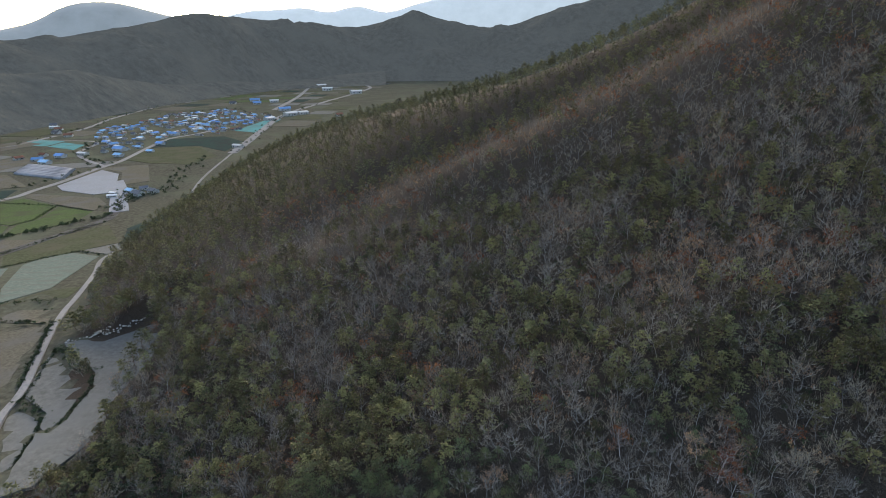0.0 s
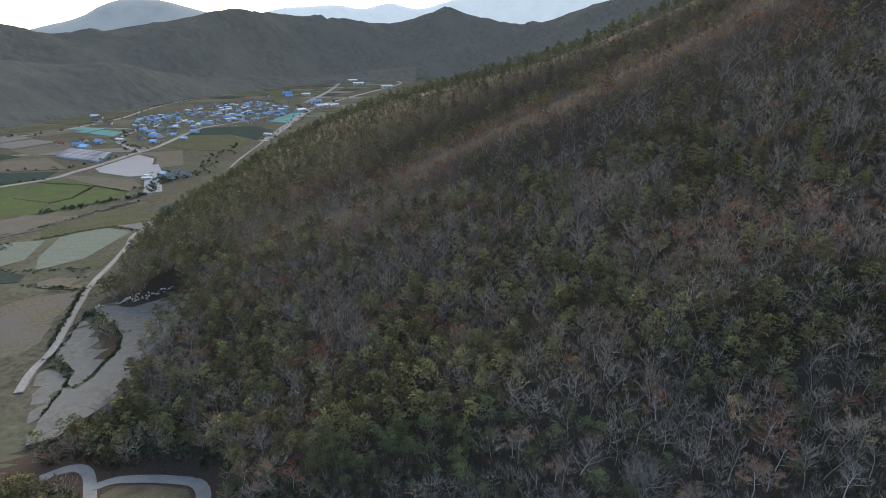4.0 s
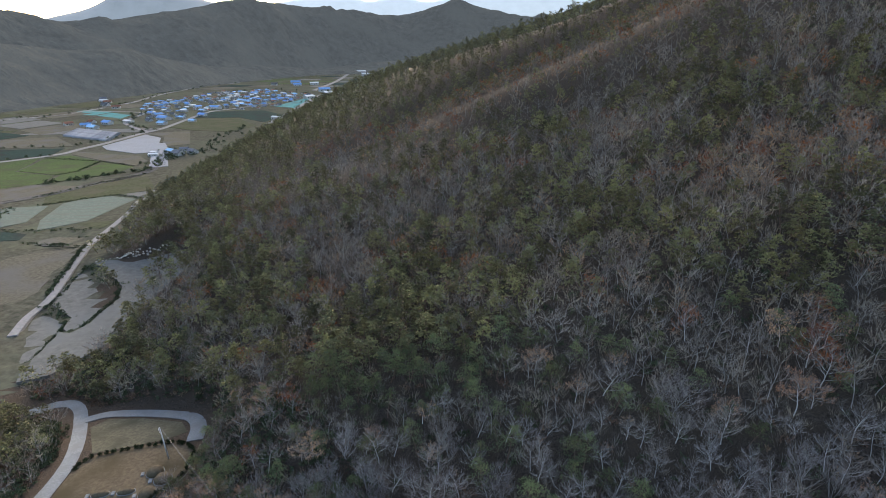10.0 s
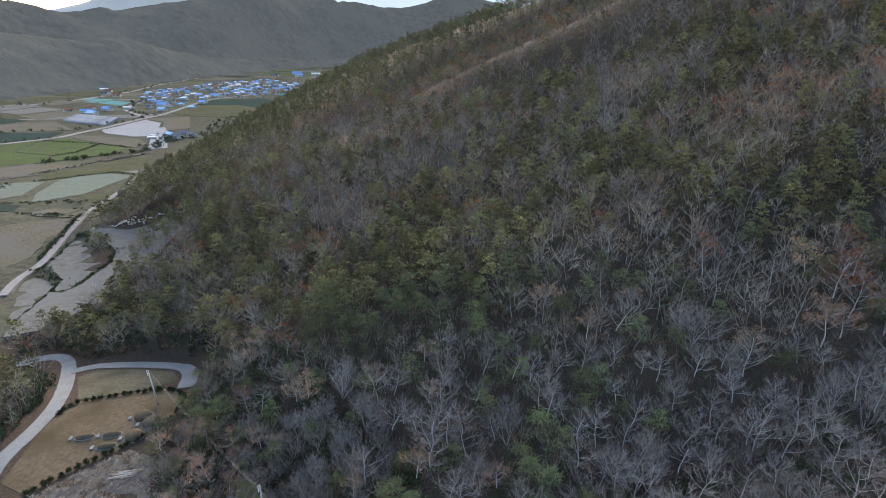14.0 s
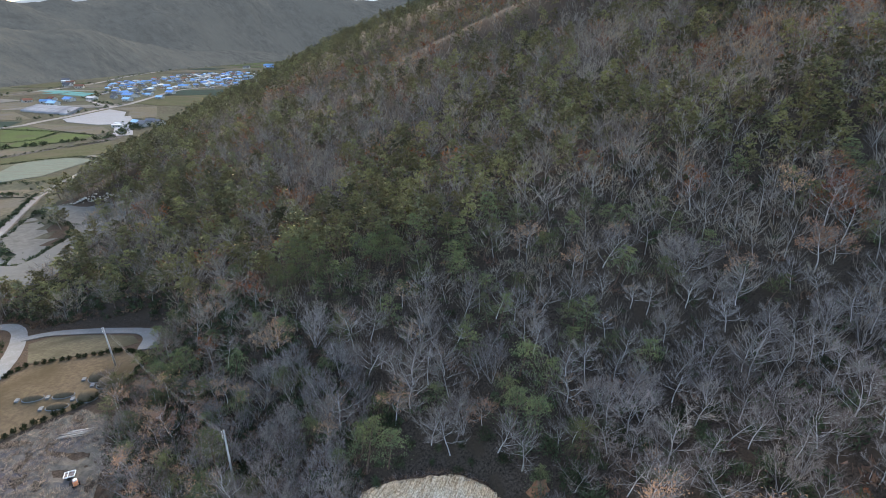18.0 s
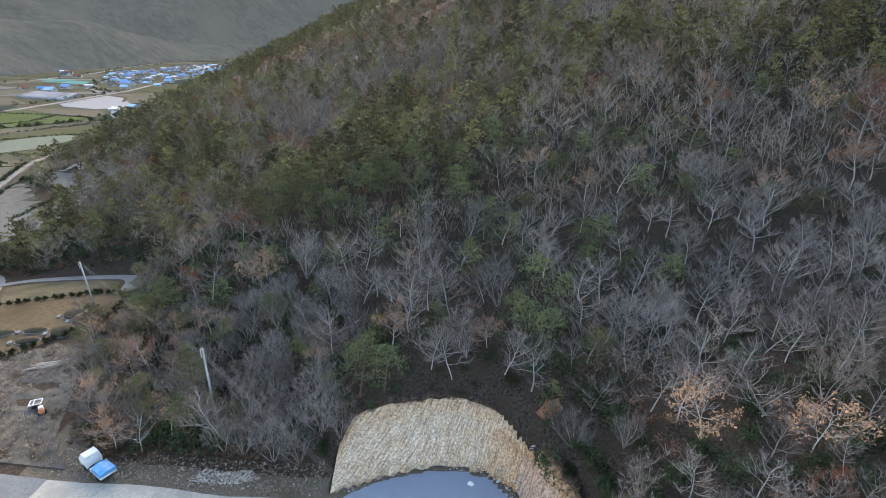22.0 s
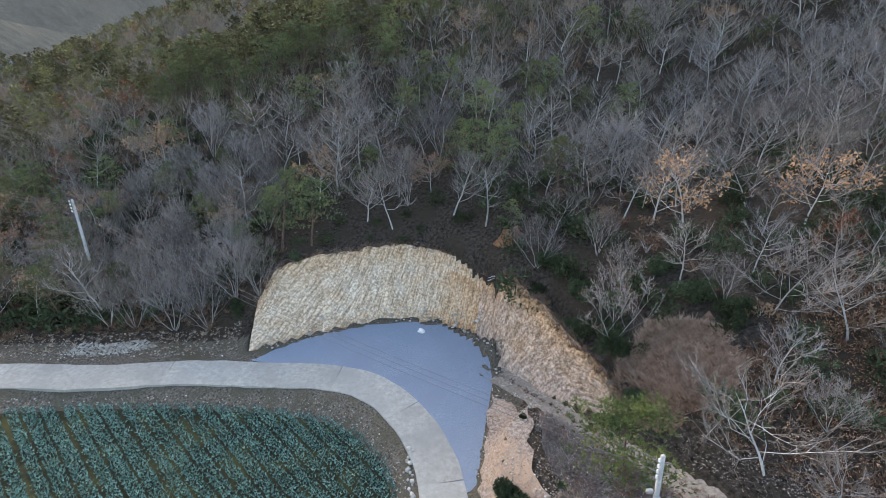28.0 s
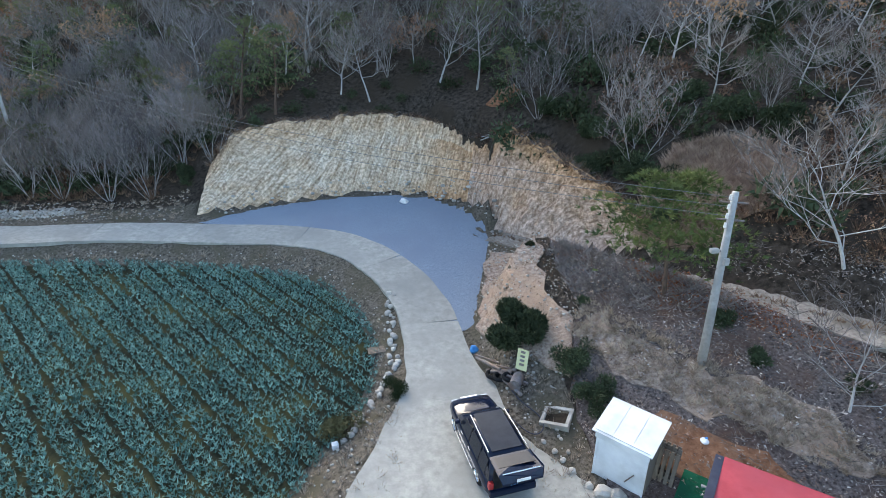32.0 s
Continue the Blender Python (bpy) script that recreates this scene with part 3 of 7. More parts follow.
build_cut()
sheet("brush_floor", [(4.4, 19.5), (4.6, 25.2), (6.0, 28.6), (6.2, 34.2), (7.4, 34.0), (9.4, 30.6), (11.9, 26.5), (14.8, 21.8), (18.6, 15), (10, 15)], M["brushfloor"], "grey-brown slope of dead litter and twigs", "earth", 0.10, 0.5, 0.3, rough=0.08, wob=0.5)
sheet("ledge_earth", [(6.6, 50.9), (7.6, 51.9), (9.2, 51.6), (9.4, 50.3), (8.2, 49.8)], M["redearth"], "patch of bare orange earth on the ledge over the cut", "earth", 0.12, 0.4, 0.3, rough=0.1, wob=0.5)
sheet("red_earth", [(5.6, 22.6), (6.9, 23.0), (8.0, 22.0), (9.2, 20.6), (10.2, 19.0), (9.2, 18.4), (7.0, 20.2), (5.9, 21.4)], M["redearth"], "strip of raw red earth below the brush", "earth", 0.15, 0.5, 0.3, rough=0.08, wob=0.5)
sheet("clay_slope", [(2.2, 31.0), (3.6, 36.0), (4.5, 39.0), (5.2, 38.6), (6.0, 36.0), (5.6, 33.0), (5.2, 30.0), (5.6, 27.6), (4.6, 25.8), (3.6, 27.0), (2.6, 28.6)], M["clay"], "bare orange clay slope between lane and brush", "earth", 0.13, 0.4, 0.2, rough=0.05, wob=0.7)

# ---- crops, yards and terraces ----
sheet("crop_soil", CROP, M["soil"], "dark ridged soil of the crop field", "field", 0.03, 1.5, 0.2)
F = {
    "fgreen": mat("green_crop", (0.040, 0.060, 0.028), (0.073, 0.095, 0.045), 0.6, 0.9, 0.3, (0.055, 0.063, 0.040), 0.06, dist=0.1),
    "fdark": mat("dark_crop", (0.022, 0.036, 0.034), (0.038, 0.054, 0.045), 0.6, 0.9, 0.3, (0.032, 0.036, 0.034), 0.06, dist=0.1),
    "ftan": mat("stubble", (0.066, 0.062, 0.048), (0.105, 0.102, 0.082), 0.7, 0.95, 0.4, (0.089, 0.089, 0.084), 0.05, dist=0.1),
    "fgrey": mat("bare_field", (0.083, 0.085, 0.080), (0.128, 0.132, 0.126), 0.5, 0.95, 0.4, (0.109, 0.115, 0.114), 0.05, dist=0.1),
    "folive": mat("olive_grass", (0.040, 0.047, 0.030), (0.070, 0.076, 0.048), 0.5, 0.95, 0.4, (0.070, 0.067, 0.050), 0.05, dist=0.1),
    "mint": mat("net_cover", (0.069, 0.094, 0.080), (0.129, 0.149, 0.134), 0.5, 0.7, 0.3, (0.097, 0.106, 0.092), 0.08, stretch=(1, 4, 1)),
    "teal": mat("teal_net", (0.056, 0.155, 0.163), (0.090, 0.212, 0.216), 0.4, 0.6, 0.2, (0.079, 0.137, 0.135), 0.05),
    "asphalt": mat("pale_road", (0.143, 0.144, 0.146), (0.207, 0.206, 0.207), 0.8, 0.9, 0.2, (0.156, 0.154, 0.149), 0.05),
    "plaza": mat("gravel_yard", (0.153, 0.166, 0.181), (0.216, 0.235, 0.258), 0.6, 0.9, 0.2, (0.175, 0.184, 0.195), 0.06),
    "water": mat("stream_bed", (0.058, 0.058, 0.056), (0.106, 0.103, 0.102), 0.4, 0.7, 0.2, (0.034, 0.036, 0.031), 0.08),
    "gold": mat("golden_turf", (0.066, 0.054, 0.038), (0.108, 0.090, 0.063), 1.6, 0.95, 0.5, (0.055, 0.047, 0.03), 0.11, dist=0.05),
    "lawn": mat("winter_lawn", (0.058, 0.056, 0.042), (0.10, 0.095, 0.070), 1.6, 0.95, 0.5, (0.052, 0.053, 0.038), 0.15, dist=0.05),
    "yard": mat("tussock_yard", (0.0638, 0.0606, 0.0542), (0.134, 0.128, 0.109), 1.2, 0.95, 0.9, (0.0701, 0.067, 0.0765), 0.14, dist=0.15),
    "wallw": mat("rendered_wall", (0.39, 0.382, 0.359), (0.499, 0.491, 0.468), 0.8, 0.85, 0.1, (0.328, 0.32, 0.296), 0.3),
    "rblue": mat("blue_roof", (0.110, 0.220, 0.440), (0.176, 0.319, 0.550), 0.5, 0.5, 0.1, (0.174, 0.272, 0.446), 0.15, vary=0.2),
    "rsky": mat("pale_blue_roof", (0.210, 0.378, 0.562), (0.315, 0.483, 0.649), 0.5, 0.5, 0.1, vary=0.2),
    "rgrey": mat("slate_roof", (0.0825, 0.0863, 0.0975), (0.143, 0.146, 0.158), 0.5, 0.7, 0.2, vary=0.3),
    "rred": mat("brick_red_roof", (0.154, 0.077, 0.0525), (0.224, 0.119, 0.084), 0.5, 0.7, 0.2, vary=0.2),
    "rwhite": mat("white_roof", (0.431, 0.439, 0.447), (0.533, 0.541, 0.541), 0.5, 0.6, 0.1, vary=0.1),
    "vinyl": mat("vinyl_sheet", (0.20, 0.205, 0.215), (0.28, 0.285, 0.295), 0.4, 0.9, 0.1, (0.16, 0.165, 0.18), 0.06, vary=0.1),
    "glassy": mat("dark_window", (0.02, 0.022, 0.025), (0.04, 0.042, 0.045), 3, 0.15, 0, spec=0.6),
}

for key in F:
    if key != "glassy":
        F[key].node_tree.nodes["Principled BSDF"].inputs["Specular IOR Level"].default_value = 0.0

for (poly, up), m, label in zip(TERRACES, ("fgrey", "fgrey", "fgrey", "ftan", "ftan"), ("bare grey terrace field under the wood", "harrowed grey terrace field", "small bare terrace field", "pale stubble field beside the farm road", "narrow stubble field")):
    sheet("terrace_field", poly, F[m], label, "field", 0.32, 4, 1.9, level=up, wob=1.2)
sheet("grave_turf", GRAVES, F["gold"], "golden winter turf of a family burial ground", "turf", 0.05, 2.0, 0.3)
sheet("lawn", LAWN, F["lawn"], "dull winter lawn above the graves", "lawn", 0.05, 2.0, 0.3)
sheet("yard", YARD, F["yard"], "rough yard of tussocks and grey gravel", "yard", 0.05, 1.0, 0.3, rough=0.25)


def field(poly, m, label, off=0.25):
    sheet("field", poly, F[m], label, "field", off, 14, 0.8)


def road(path, w, label, off=0.3, step=10):
    strip("road", path, w, F["asphalt"], label, "road", off, step, 0.8)


FOOT = [(-150, 138), (-156, 151), (-160, 166), (-173, 194), (-190, 232), (-196, 249), (-212, 290), (-226, 320), (-228, 355), (-235, 416), (-235, 454), (-262, 520), (-290, 620), (-318, 782)]
strip("farm_road", FOOT, 2.8, F["asphalt"], "narrow concrete farm road along the foot of the hill", "road", 0.35, 4, 1.2)
road([(-600, 350), (-520, 430), (-454, 516), (-450, 557), (-448, 600), (-453, 678), (-453, 729), (-474, 839), (-487, 935), (-466, 990), (-440, 1090)], 8, "village road past the open yard")
road([(-820, 700), (-721, 850), (-718, 921), (-733, 1083), (-793, 1303), (-834, 1640), (-823, 1854), (-730, 1974)], 9, "road along the far edge of the valley")
road([(-318, 782), (-335, 904), (-357, 1046), (-391, 1301), (-378, 1604), (-326, 2173), (-339, 2500), (-495, 2880), (-800, 3600)], 14, "main road running up the valley", 0.5, 40)
road([(-455, 1441), (-519, 1953), (-663, 2760)], 14, "side road winding between far fields", 0.5, 40)
road([(-453, 690), (-510, 740), (-560, 800), (-600, 905), (-720, 921)], 6, "lane through the village outskirts")
sheet("gravel_yard", [(-438, 577), (-441, 665), (-405, 640), (-370, 575), (-358, 544), (-372, 537), (-418, 556)], F["plaza"], "wide pale gravel yard at the road fork", "yard", 0.4, 14, 0.8)
strip("yard_drive", [(-385, 600), (-358, 560), (-330, 512), (-300, 462)], 16, F["plaza"], "pale drive running down from the gravel yard", "road", 0.45, 8, 0.8)
strip("stream", [(-330, 290), (-310, 339), (-305, 368), (-300, 393), (-294, 426), (-297, 445), (-320, 500)], 9, F["water"], "dry stream bed beside the fields", "stream", 0.3, 8, 0.6)
field([(-449, 508), (-434, 521), (-380, 493), (-360, 440), (-366, 420), (-420, 440)], "fgreen", "green winter crop field")
field([(-376, 491), (-327, 466), (-318, 428), (-345, 384), (-362, 420), (-357, 440)], "fgreen", "bright green field by the stream")
field([(-453, 545), (-358, 524), (-334, 498), (-328, 470), (-434, 525)], "ftan", "pale stubble strip")
field([(-500, 470), (-455, 508), (-420, 436), (-366, 416), (-347, 380), (-380, 330), (-450, 380)], "fgreen", "deep green vegetable field")
field([(-330, 300), (-304, 331), (-310, 372), (-352, 378), (-390, 325)], "ftan", "stubble field on the valley floor")
field([(-304, 334), (-298, 382), (-280, 414), (-240, 361), (-255, 342), (-284, 309)], "folive", "olive field of rough grass")
field([(-251, 268), (-273, 312), (-271, 330), (-257, 337), (-233, 327), (-228, 300), (-222, 267), (-234, 246)], "mint", "pale green field covered with netting")
field([(-262, 250), (-256, 264), (-278, 306), (-300, 300), (-320, 280)], "mint", "strip of field under pale netting")
field([(-237, 362), (-257, 401), (-252, 438), (-240, 460), (-238, 416)], "fdark", "dark green field below the wood")
field([(-560, 540), (-470, 560), (-455, 522), (-520, 450)], "fdark", "dark leafy field")
field([(-600, 600), (-545, 640), (-470, 575), (-560, 545)], "ftan", "broad stubble field")
field([(-720, 872), (-727, 934), (-660, 920), (-655, 862)], "teal", "field under teal netting")
field([(-598, 873), (-652, 900), (-650, 858), (-584, 824)], "teal", "teal netted plot beside the houses")
field([(-408, 1033), (-401, 1241), (-371, 1217), (-361, 1008)], "teal", "long plot under teal netting")
field([(-445, 600), (-450, 680), (-400, 700), (-345, 600), (-368, 580), (-405, 648), (-436, 668)], "ftan", "stubble field beyond the yard")
field([(-450, 735), (-470, 835), (-400, 850), (-330, 760), (-345, 700), (-400, 708)], "folive", "grassy field near the houses")
field([(-470, 840), (-484, 930), (-400, 960), (-345, 900), (-335, 800), (-400, 856)], "fdark", "dark field at the village edge")
field([(-620, 640), (-580, 690), (-460, 730), (-455, 690)], "fgrey", "bare field by the greenhouses")

field([(-232, 242), (-222, 262), (-205, 268), (-202, 252), (-214, 240)], "folive", "small grassy field by the farm road")
field([(-262, 246), (-236, 240), (-218, 236), (-230, 228), (-262, 222)], "fdark", "small dark field on the valley floor")
field([(-322, 278), (-300, 296), (-264, 246), (-264, 224), (-300, 240)], "folive", "rough grass field on the valley floor")
field([(-292, 262), (-330, 296), (-392, 322), (-440, 300), (-360, 240)], "fgrey", "bare field across the stream")
field([(-560, 452), (-512, 462), (-455, 378), (-395, 330), (-445, 302)], "fgreen", "long green field")
field([(-225, 330), (-230, 356), (-237, 360), (-255, 342), (-250, 338)], "fgrey", "bare plot beside the farm road")
field([(-640, 545), (-602, 598), (-562, 543), (-524, 448), (-565, 458)], "ftan", "stubble field at the valley's edge")
field([(-700, 640), (-640, 690), (-605, 602), (-645, 550)], "folive", "olive field at the valley's edge")

# patchwork further up the valley
rng = random.Random(5)
for row in range(16):
    for col in range(10):
        y0, x0 = 980 + row * 118, -1010 + col * 92 + row * 8
        if -720 < x0 < -360 and y0 < 1560 or rng.random() < 0.16:
            continue
        if x0 > -330 or (x0 < -800 and y0 < 1500 and rng.random() < 0.4):
            continue
        w, h, k = rng.uniform(60, 86), rng.uniform(60, 110), rng.uniform(-14, 14)
        field([(x0, y0), (x0 + w, y0 + k), (x0 + w - k, y0 + h + k), (x0 - k, y0 + h)], rng.choice(("ftan", "fgrey", "folive", "folive", "fdark", "ftan", "fgreen")), "distant valley field", 0.4)
for row in range(4):
    for col in range(4):
        x0, y0 = -900 + col * 70 + row * 25, 640 + row * 82 - col * 38
        if x0 > -690 and y0 > 760:
            continue
        k = rng.uniform(-8, 8)
        field([(x0, y0), (x0 + 62, y0 - 30 + k), (x0 + 78, y0 + 38), (x0 + 18, y0 + 66 - k)], rng.choice(("ftan", "fgrey", "folive", "fdark")), "valley field", 0.3)


# ---- village ----
def box(x0, y0, z0, x1, y1, z1):
    v = [(x0, y0, z0), (x1, y0, z0), (x1, y1, z0), (x0, y1, z0), (x0, y0, z1), (x1, y0, z1), (x1, y1, z1), (x0, y1, z1)]
    return v, [(0, 3, 2, 1), (4, 5, 6, 7), (0, 1, 5, 4), (1, 2, 6, 5), (2, 3, 7, 6), (3, 0, 4, 7)]


def house(w, d, h, rise, roof, label):
    """A small house: rendered walls with gables, a pitched roof with eaves, windows and a door."""
    top = tagged(new("house"), label, "house", "village houses")
    a, b = w / 2, d / 2
    v = [(-a, -b, -1.5), (a, -b, -1.5), (a, b, -1.5), (-a, b, -1.5), (-a, -b, h), (a, -b, h), (a, b, h), (-a, b, h), (-a, 0, h + rise), (a, 0, h + rise)]
    put("wall", v, [(0, 1, 5, 4), (2, 3, 7, 6), (1, 2, 6, 9, 5), (3, 0, 4, 8, 7), (0, 3, 2, 1)], F["wallw"], parent=top)
    e, t = 0.7, 0.25
    s = rise / b
    lo = h - e * s
    prof = [(-b - e, lo), (0, h + rise), (b + e, lo), (b + e, lo + t), (0, h + rise + t), (-b - e, lo + t)]
    v = [(x, y, z + 0.02) for x in (-a - e, a + e) for y, z in prof]
    put("roof", v, [(0, 1, 7, 6), (1, 2, 8, 7), (2, 3, 9, 8), (3, 4, 10, 9), (4, 5, 11, 10), (5, 0, 6, 11), (0, 5, 4, 1), (1, 4, 3, 2), (6, 7, 10, 11), (7, 8, 9, 10)], roof, parent=top)
    for x in (-a * 0.6, a * 0.45):
        put("window", *box(x - 0.9, -b - 0.05, 0.9, x + 0.9, -b + 0.05, 2.1), F["glassy"], parent=top)
    put("door", *box(-0.5, -b - 0.05, 0, 0.5, -b + 0.05, 2.05), F["rgrey"], parent=top)
    return top


def place(proto, x, y, turn, off=0.0, s=1.0):
    ob = copy_thing(proto, pose(x, y, float(ground(x, y)) + off, 0, 0, turn))
    ob.scale = (s, s, s)
    return ob


protos = [
    house(14, 8, 3.2, 2.2, F["rblue"], "white-walled house with a bright blue metal roof"),
    house(18, 10, 3.8, 2.4, F["rblue"], "long white-walled barn with a blue metal roof"),
    house(12, 8, 3.0, 2.4, F["rgrey"], "white-walled house with a slate-grey roof"),
    house(13, 8, 3.0, 2.2, F["rsky"], "pale house with a faded light-blue roof"),
    house(11, 8, 3.0, 2.2, F["rred"], "small house with a brick-red tiled roof"),
    house(16, 9, 3.6, 1.4, F["rwhite"], "low shed with a white metal roof"),
]
VILLAGE = [(-555, 827), (-481, 815), (-465, 940), (-400, 1009), (-412, 1295), (-600, 1480), (-690, 1350), (-680, 1030)]
placed, used = [], 0
while used < 250:
    x, y = rng.uniform(-700, -390), rng.uniform(815, 1490)
    hit, far = inside(np.array([x]), np.array([y]), VILLAGE)
    if not hit[0] or any(math.hypot(x - a, y - b) < 10.5 for a, b in placed) or float(along(np.array([x]), np.array([y]), [(-453, 729), (-474, 839), (-487, 935), (-466, 990)])[0][0]) < 10:
        continue
    placed.append((x, y))
    place(protos[rng.choice((0, 0, 1, 2, 2, 2, 2, 3, 3, 4, 4, 5, 5))], x, y, rng.choice((-25, -20, 65, 70, -15)) + rng.uniform(-8, 8), s=rng.uniform(0.45, 0.85))
    used += 1
for x, y, k, turn, s in [(-338, 548, 3, -30, 0.8), (-322, 534, 2, -30, 1.0), (-345, 527, 5, 10, 0.6), (-330, 560, 2, 20, 0.7), (-312, 545, 2, -30, 0.9), (-352, 540, 5, -20, 0.5), (-575, 735, 0, 20, 0.95), (-560, 760, 0, -20, 1.1), (-592, 770, 4, -20, 1.0), (-548, 712, 3, -15, 1.1), (-610, 745, 4, 60, 1.0), (-540, 780, 5, -15, 0.9), (-478, 765, 3, -20, 1.0), (-505, 815, 1, -20, 1.1), (-520, 800, 2, -20, 0.8), (-488, 838, 3, -20, 0.8), (-450, 800, 3, -10, 0.8), (-330, 840, 5, -20, 1.0), (-395, 1210, 5, 60, 1.5), (-372, 1300, 5, 50, 1.9), (-350, 1330, 5, 50, 1.6), (-420, 1420, 1, 30, 1.6), (-560, 1620, 0, 20, 1.6), (-600, 1720, 1, 10, 1.6), (-530, 1690, 5, 20, 1.6), (-640, 1640, 2, 0, 1.5), (-690, 970, 4, 20, 1.2), (-740, 1010, 2, -10, 1.2), (-770, 1060, 4, 20, 1.2), (-800, 1090, 5, 0, 1.0), (-830, 1130, 2, 30, 1.1), (-330, 2050, 5, 30, 2.5), (-480, 2250, 5, 20, 2.5), (-560, 2500, 5, 40, 2.5), (-250, 1280, 4, 40, 1.5)]:
    place(protos[k], x, y, turn, s=s)
for p, (x, y) in zip(protos, [(-470, 870), (-500, 980), (-560, 1080), (-520, 1130), (-600, 1180), (-450, 1240)]):
    p.matrix_basis = pose(x, y, float(ground(x, y)), 0, 0, -20)


def greenhouse(length, w, h):
    """A vinyl tunnel greenhouse: a ribbed half-round skin and two end walls."""
    top = tagged(new("greenhouse"), "long tunnel greenhouse of blue-grey vinyl sheet", "greenhouse", "greenhouses by the village road")
    n, v, f = 9, [], []
    for i in range(13):
        x = -length / 2 + length * i / 12
        for k in range(n):
            a = math.pi * k / (n - 1)
            v.append((x, math.cos(a) * w / 2 * (1.02 if i % 2 else 1), math.sin(a) * h * (1.02 if i % 2 else 1)))
    for i in range(12):
        for k in range(n - 1):
            a = i * n + k
            f.append((a, a + 1, a + n + 1, a + n))
    put("skin", v, f, F["vinyl"], parent=top, smooth=True)
    for s in (-1, 1):
        put("end_wall", [(s * (length / 2 - 0.1), math.cos(math.pi * k / 8) * w / 2, math.sin(math.pi * k / 8) * h) for k in range(9)], [tuple(range(9))], F["vinyl"], parent=top)
    return top


gh = greenhouse(88, 7.5, 2.7)
gh.matrix_basis = pose(-498, 632, float(ground(-498, 632)), 0, 0, -22)
for k in range(1, 7):
    x, y = -498 - k * 3.6, 632 - 28 + k * 8.4 + 28
    copy_thing(gh, pose(x, y, float(ground(x, y)), 0, 0, -22))


# ---- far hills ----
def ridge(name, crest, depth, material, label, rough, seed, foot=-32.0, back=350):
    """A far range of hills: crest points by bearing, rise and distance, sloping down to the valley on both sides."""
    n, k = 170, 36
    verts, faces = [], []
    az = np.linspace(crest[0][0], crest[-1][0], n)
    el, dist = (np.interp(az, [c[0] for c in crest], [c[q] for c in crest]) for q in (1, 2))
    el, dist = (np.convolve(np.pad(q, 4, "edge"), np.ones(9) / 9, "valid") for q in (el, dist))
    for i in range(n):
        a, top = radians(az[i]), 113 + dist[i] * math.tan(radians(el[i]))
        for j in range(k):
            t = j / (k - 1) * 1.35
            r = dist[i] - depth * (1 - t) if t < 1 else dist[i] + back * (t - 1) / 0.35
            up = (0.5 - 0.5 * math.cos(math.pi * min(t, 1))) ** 0.8 if t <= 1 else 1 - ((t - 1) / 0.35) ** 1.3
            x, y = r * math.sin(a), r * math.cos(a)
            fold = noise.fractal((x * 0.0034 + seed, y * 0.0034, seed), 0.85, 2.1, 6)
            keep = min(1.0, 4 * up) * (1 - 0.75 * math.exp(-((t - 1) / 0.12) ** 2))
            verts.append((x, y, foot + (top - foot) * up + rough * fold * keep * (top - foot) ))
    for i in range(n - 1):
        for j in range(k - 1):
            a = i * k + j
            faces.append((a, a + k, a + k + 1, a + 1))
    put(name, verts, faces, material, label, "hills", "structure", smooth=True)


# haze over these ranges lies in their materials' colour and emission
ridge("hill_range", [(-62, 5.0, 1900), (-52, 4.2, 2000), (-46, 2.9, 2150), (-42.3, 2.0, 2250), (-38.4, 1.1, 2300), (-33.7, 1.6, 2400), (-30.3, 2.2, 2500), (-25.6, 3.3, 2650), (-20.8, 3.5, 3000), (-15.8, 3.0, 3300), (-10.4, 2.5, 3500), (-5.3, 3.2, 3600), (-2.5, 4.3, 3600), (0, 3.4, 3600), (2.7, 2.1, 3600), (6.6, 2.6, 3600), (12, 4.4, 3600), (20, 6, 3600), (32, 7, 3600)], 650, M["farwood"], "dark wooded range closing the valley, glowing faintly for haze", 0.2, 3.0)
ridge("foothill", [(-66, 1.0, 1350), (-50, 0.2, 1450), (-43, -0.6, 1520), (-38, -1.3, 1640), (-34, -1.0, 1760), (-30, -2.0, 1920), (-26, -2.6, 2120), (-22, -2.2, 2350), (-17, -2.6, 2600), (-12, -2.0, 2800), (-6, -1.5, 2900)], 300, M["farwood"], "low wooded foothills at the edge of the fields, glowing faintly for haze", 0.22, 8.0, -26.0, 500)
ridge("backdrop_hill", [(-58, 2, 4000), (-48, 1.6, 4000), (-42, 1.0, 4000), (-38.1, 2.1, 4000), (-35.8, 2.7, 4000), (-33.6, 4.0, 4000), (-31.9, 4.4, 4000), (-29.8, 4.5, 4000), (-28.6, 4.2, 4000), (-25.6, 3.4, 4000), (-23, 3.1, 4000), (-14, 2.6, 4000)], 600, M["haze1"], "blue-grey mountain beyond the valley, haze put into its colour", 0.03, 14.0)
ridge("backdrop_hill", [(-26, 3.2, 4450), (-20.8, 3.5, 4450), (-17.5, 4.3, 4450), (-16.2, 3.9, 4450), (-14, 4.6, 4450), (-12.5, 4.1, 4450), (-10.8, 3.8, 4450), (-8.6, 4.9, 4450), (-5.9, 3.7, 4450), (-3.6, 4.5, 4450), (-1.3, 5.1, 4450), (3, 5.6, 4450), (12, 6.4, 4450), (24, 7, 4450), (36, 8, 4450)], 500, M["haze2"], "distant mountains made pale and glowing to stand for haze", 0.02, 21.0)


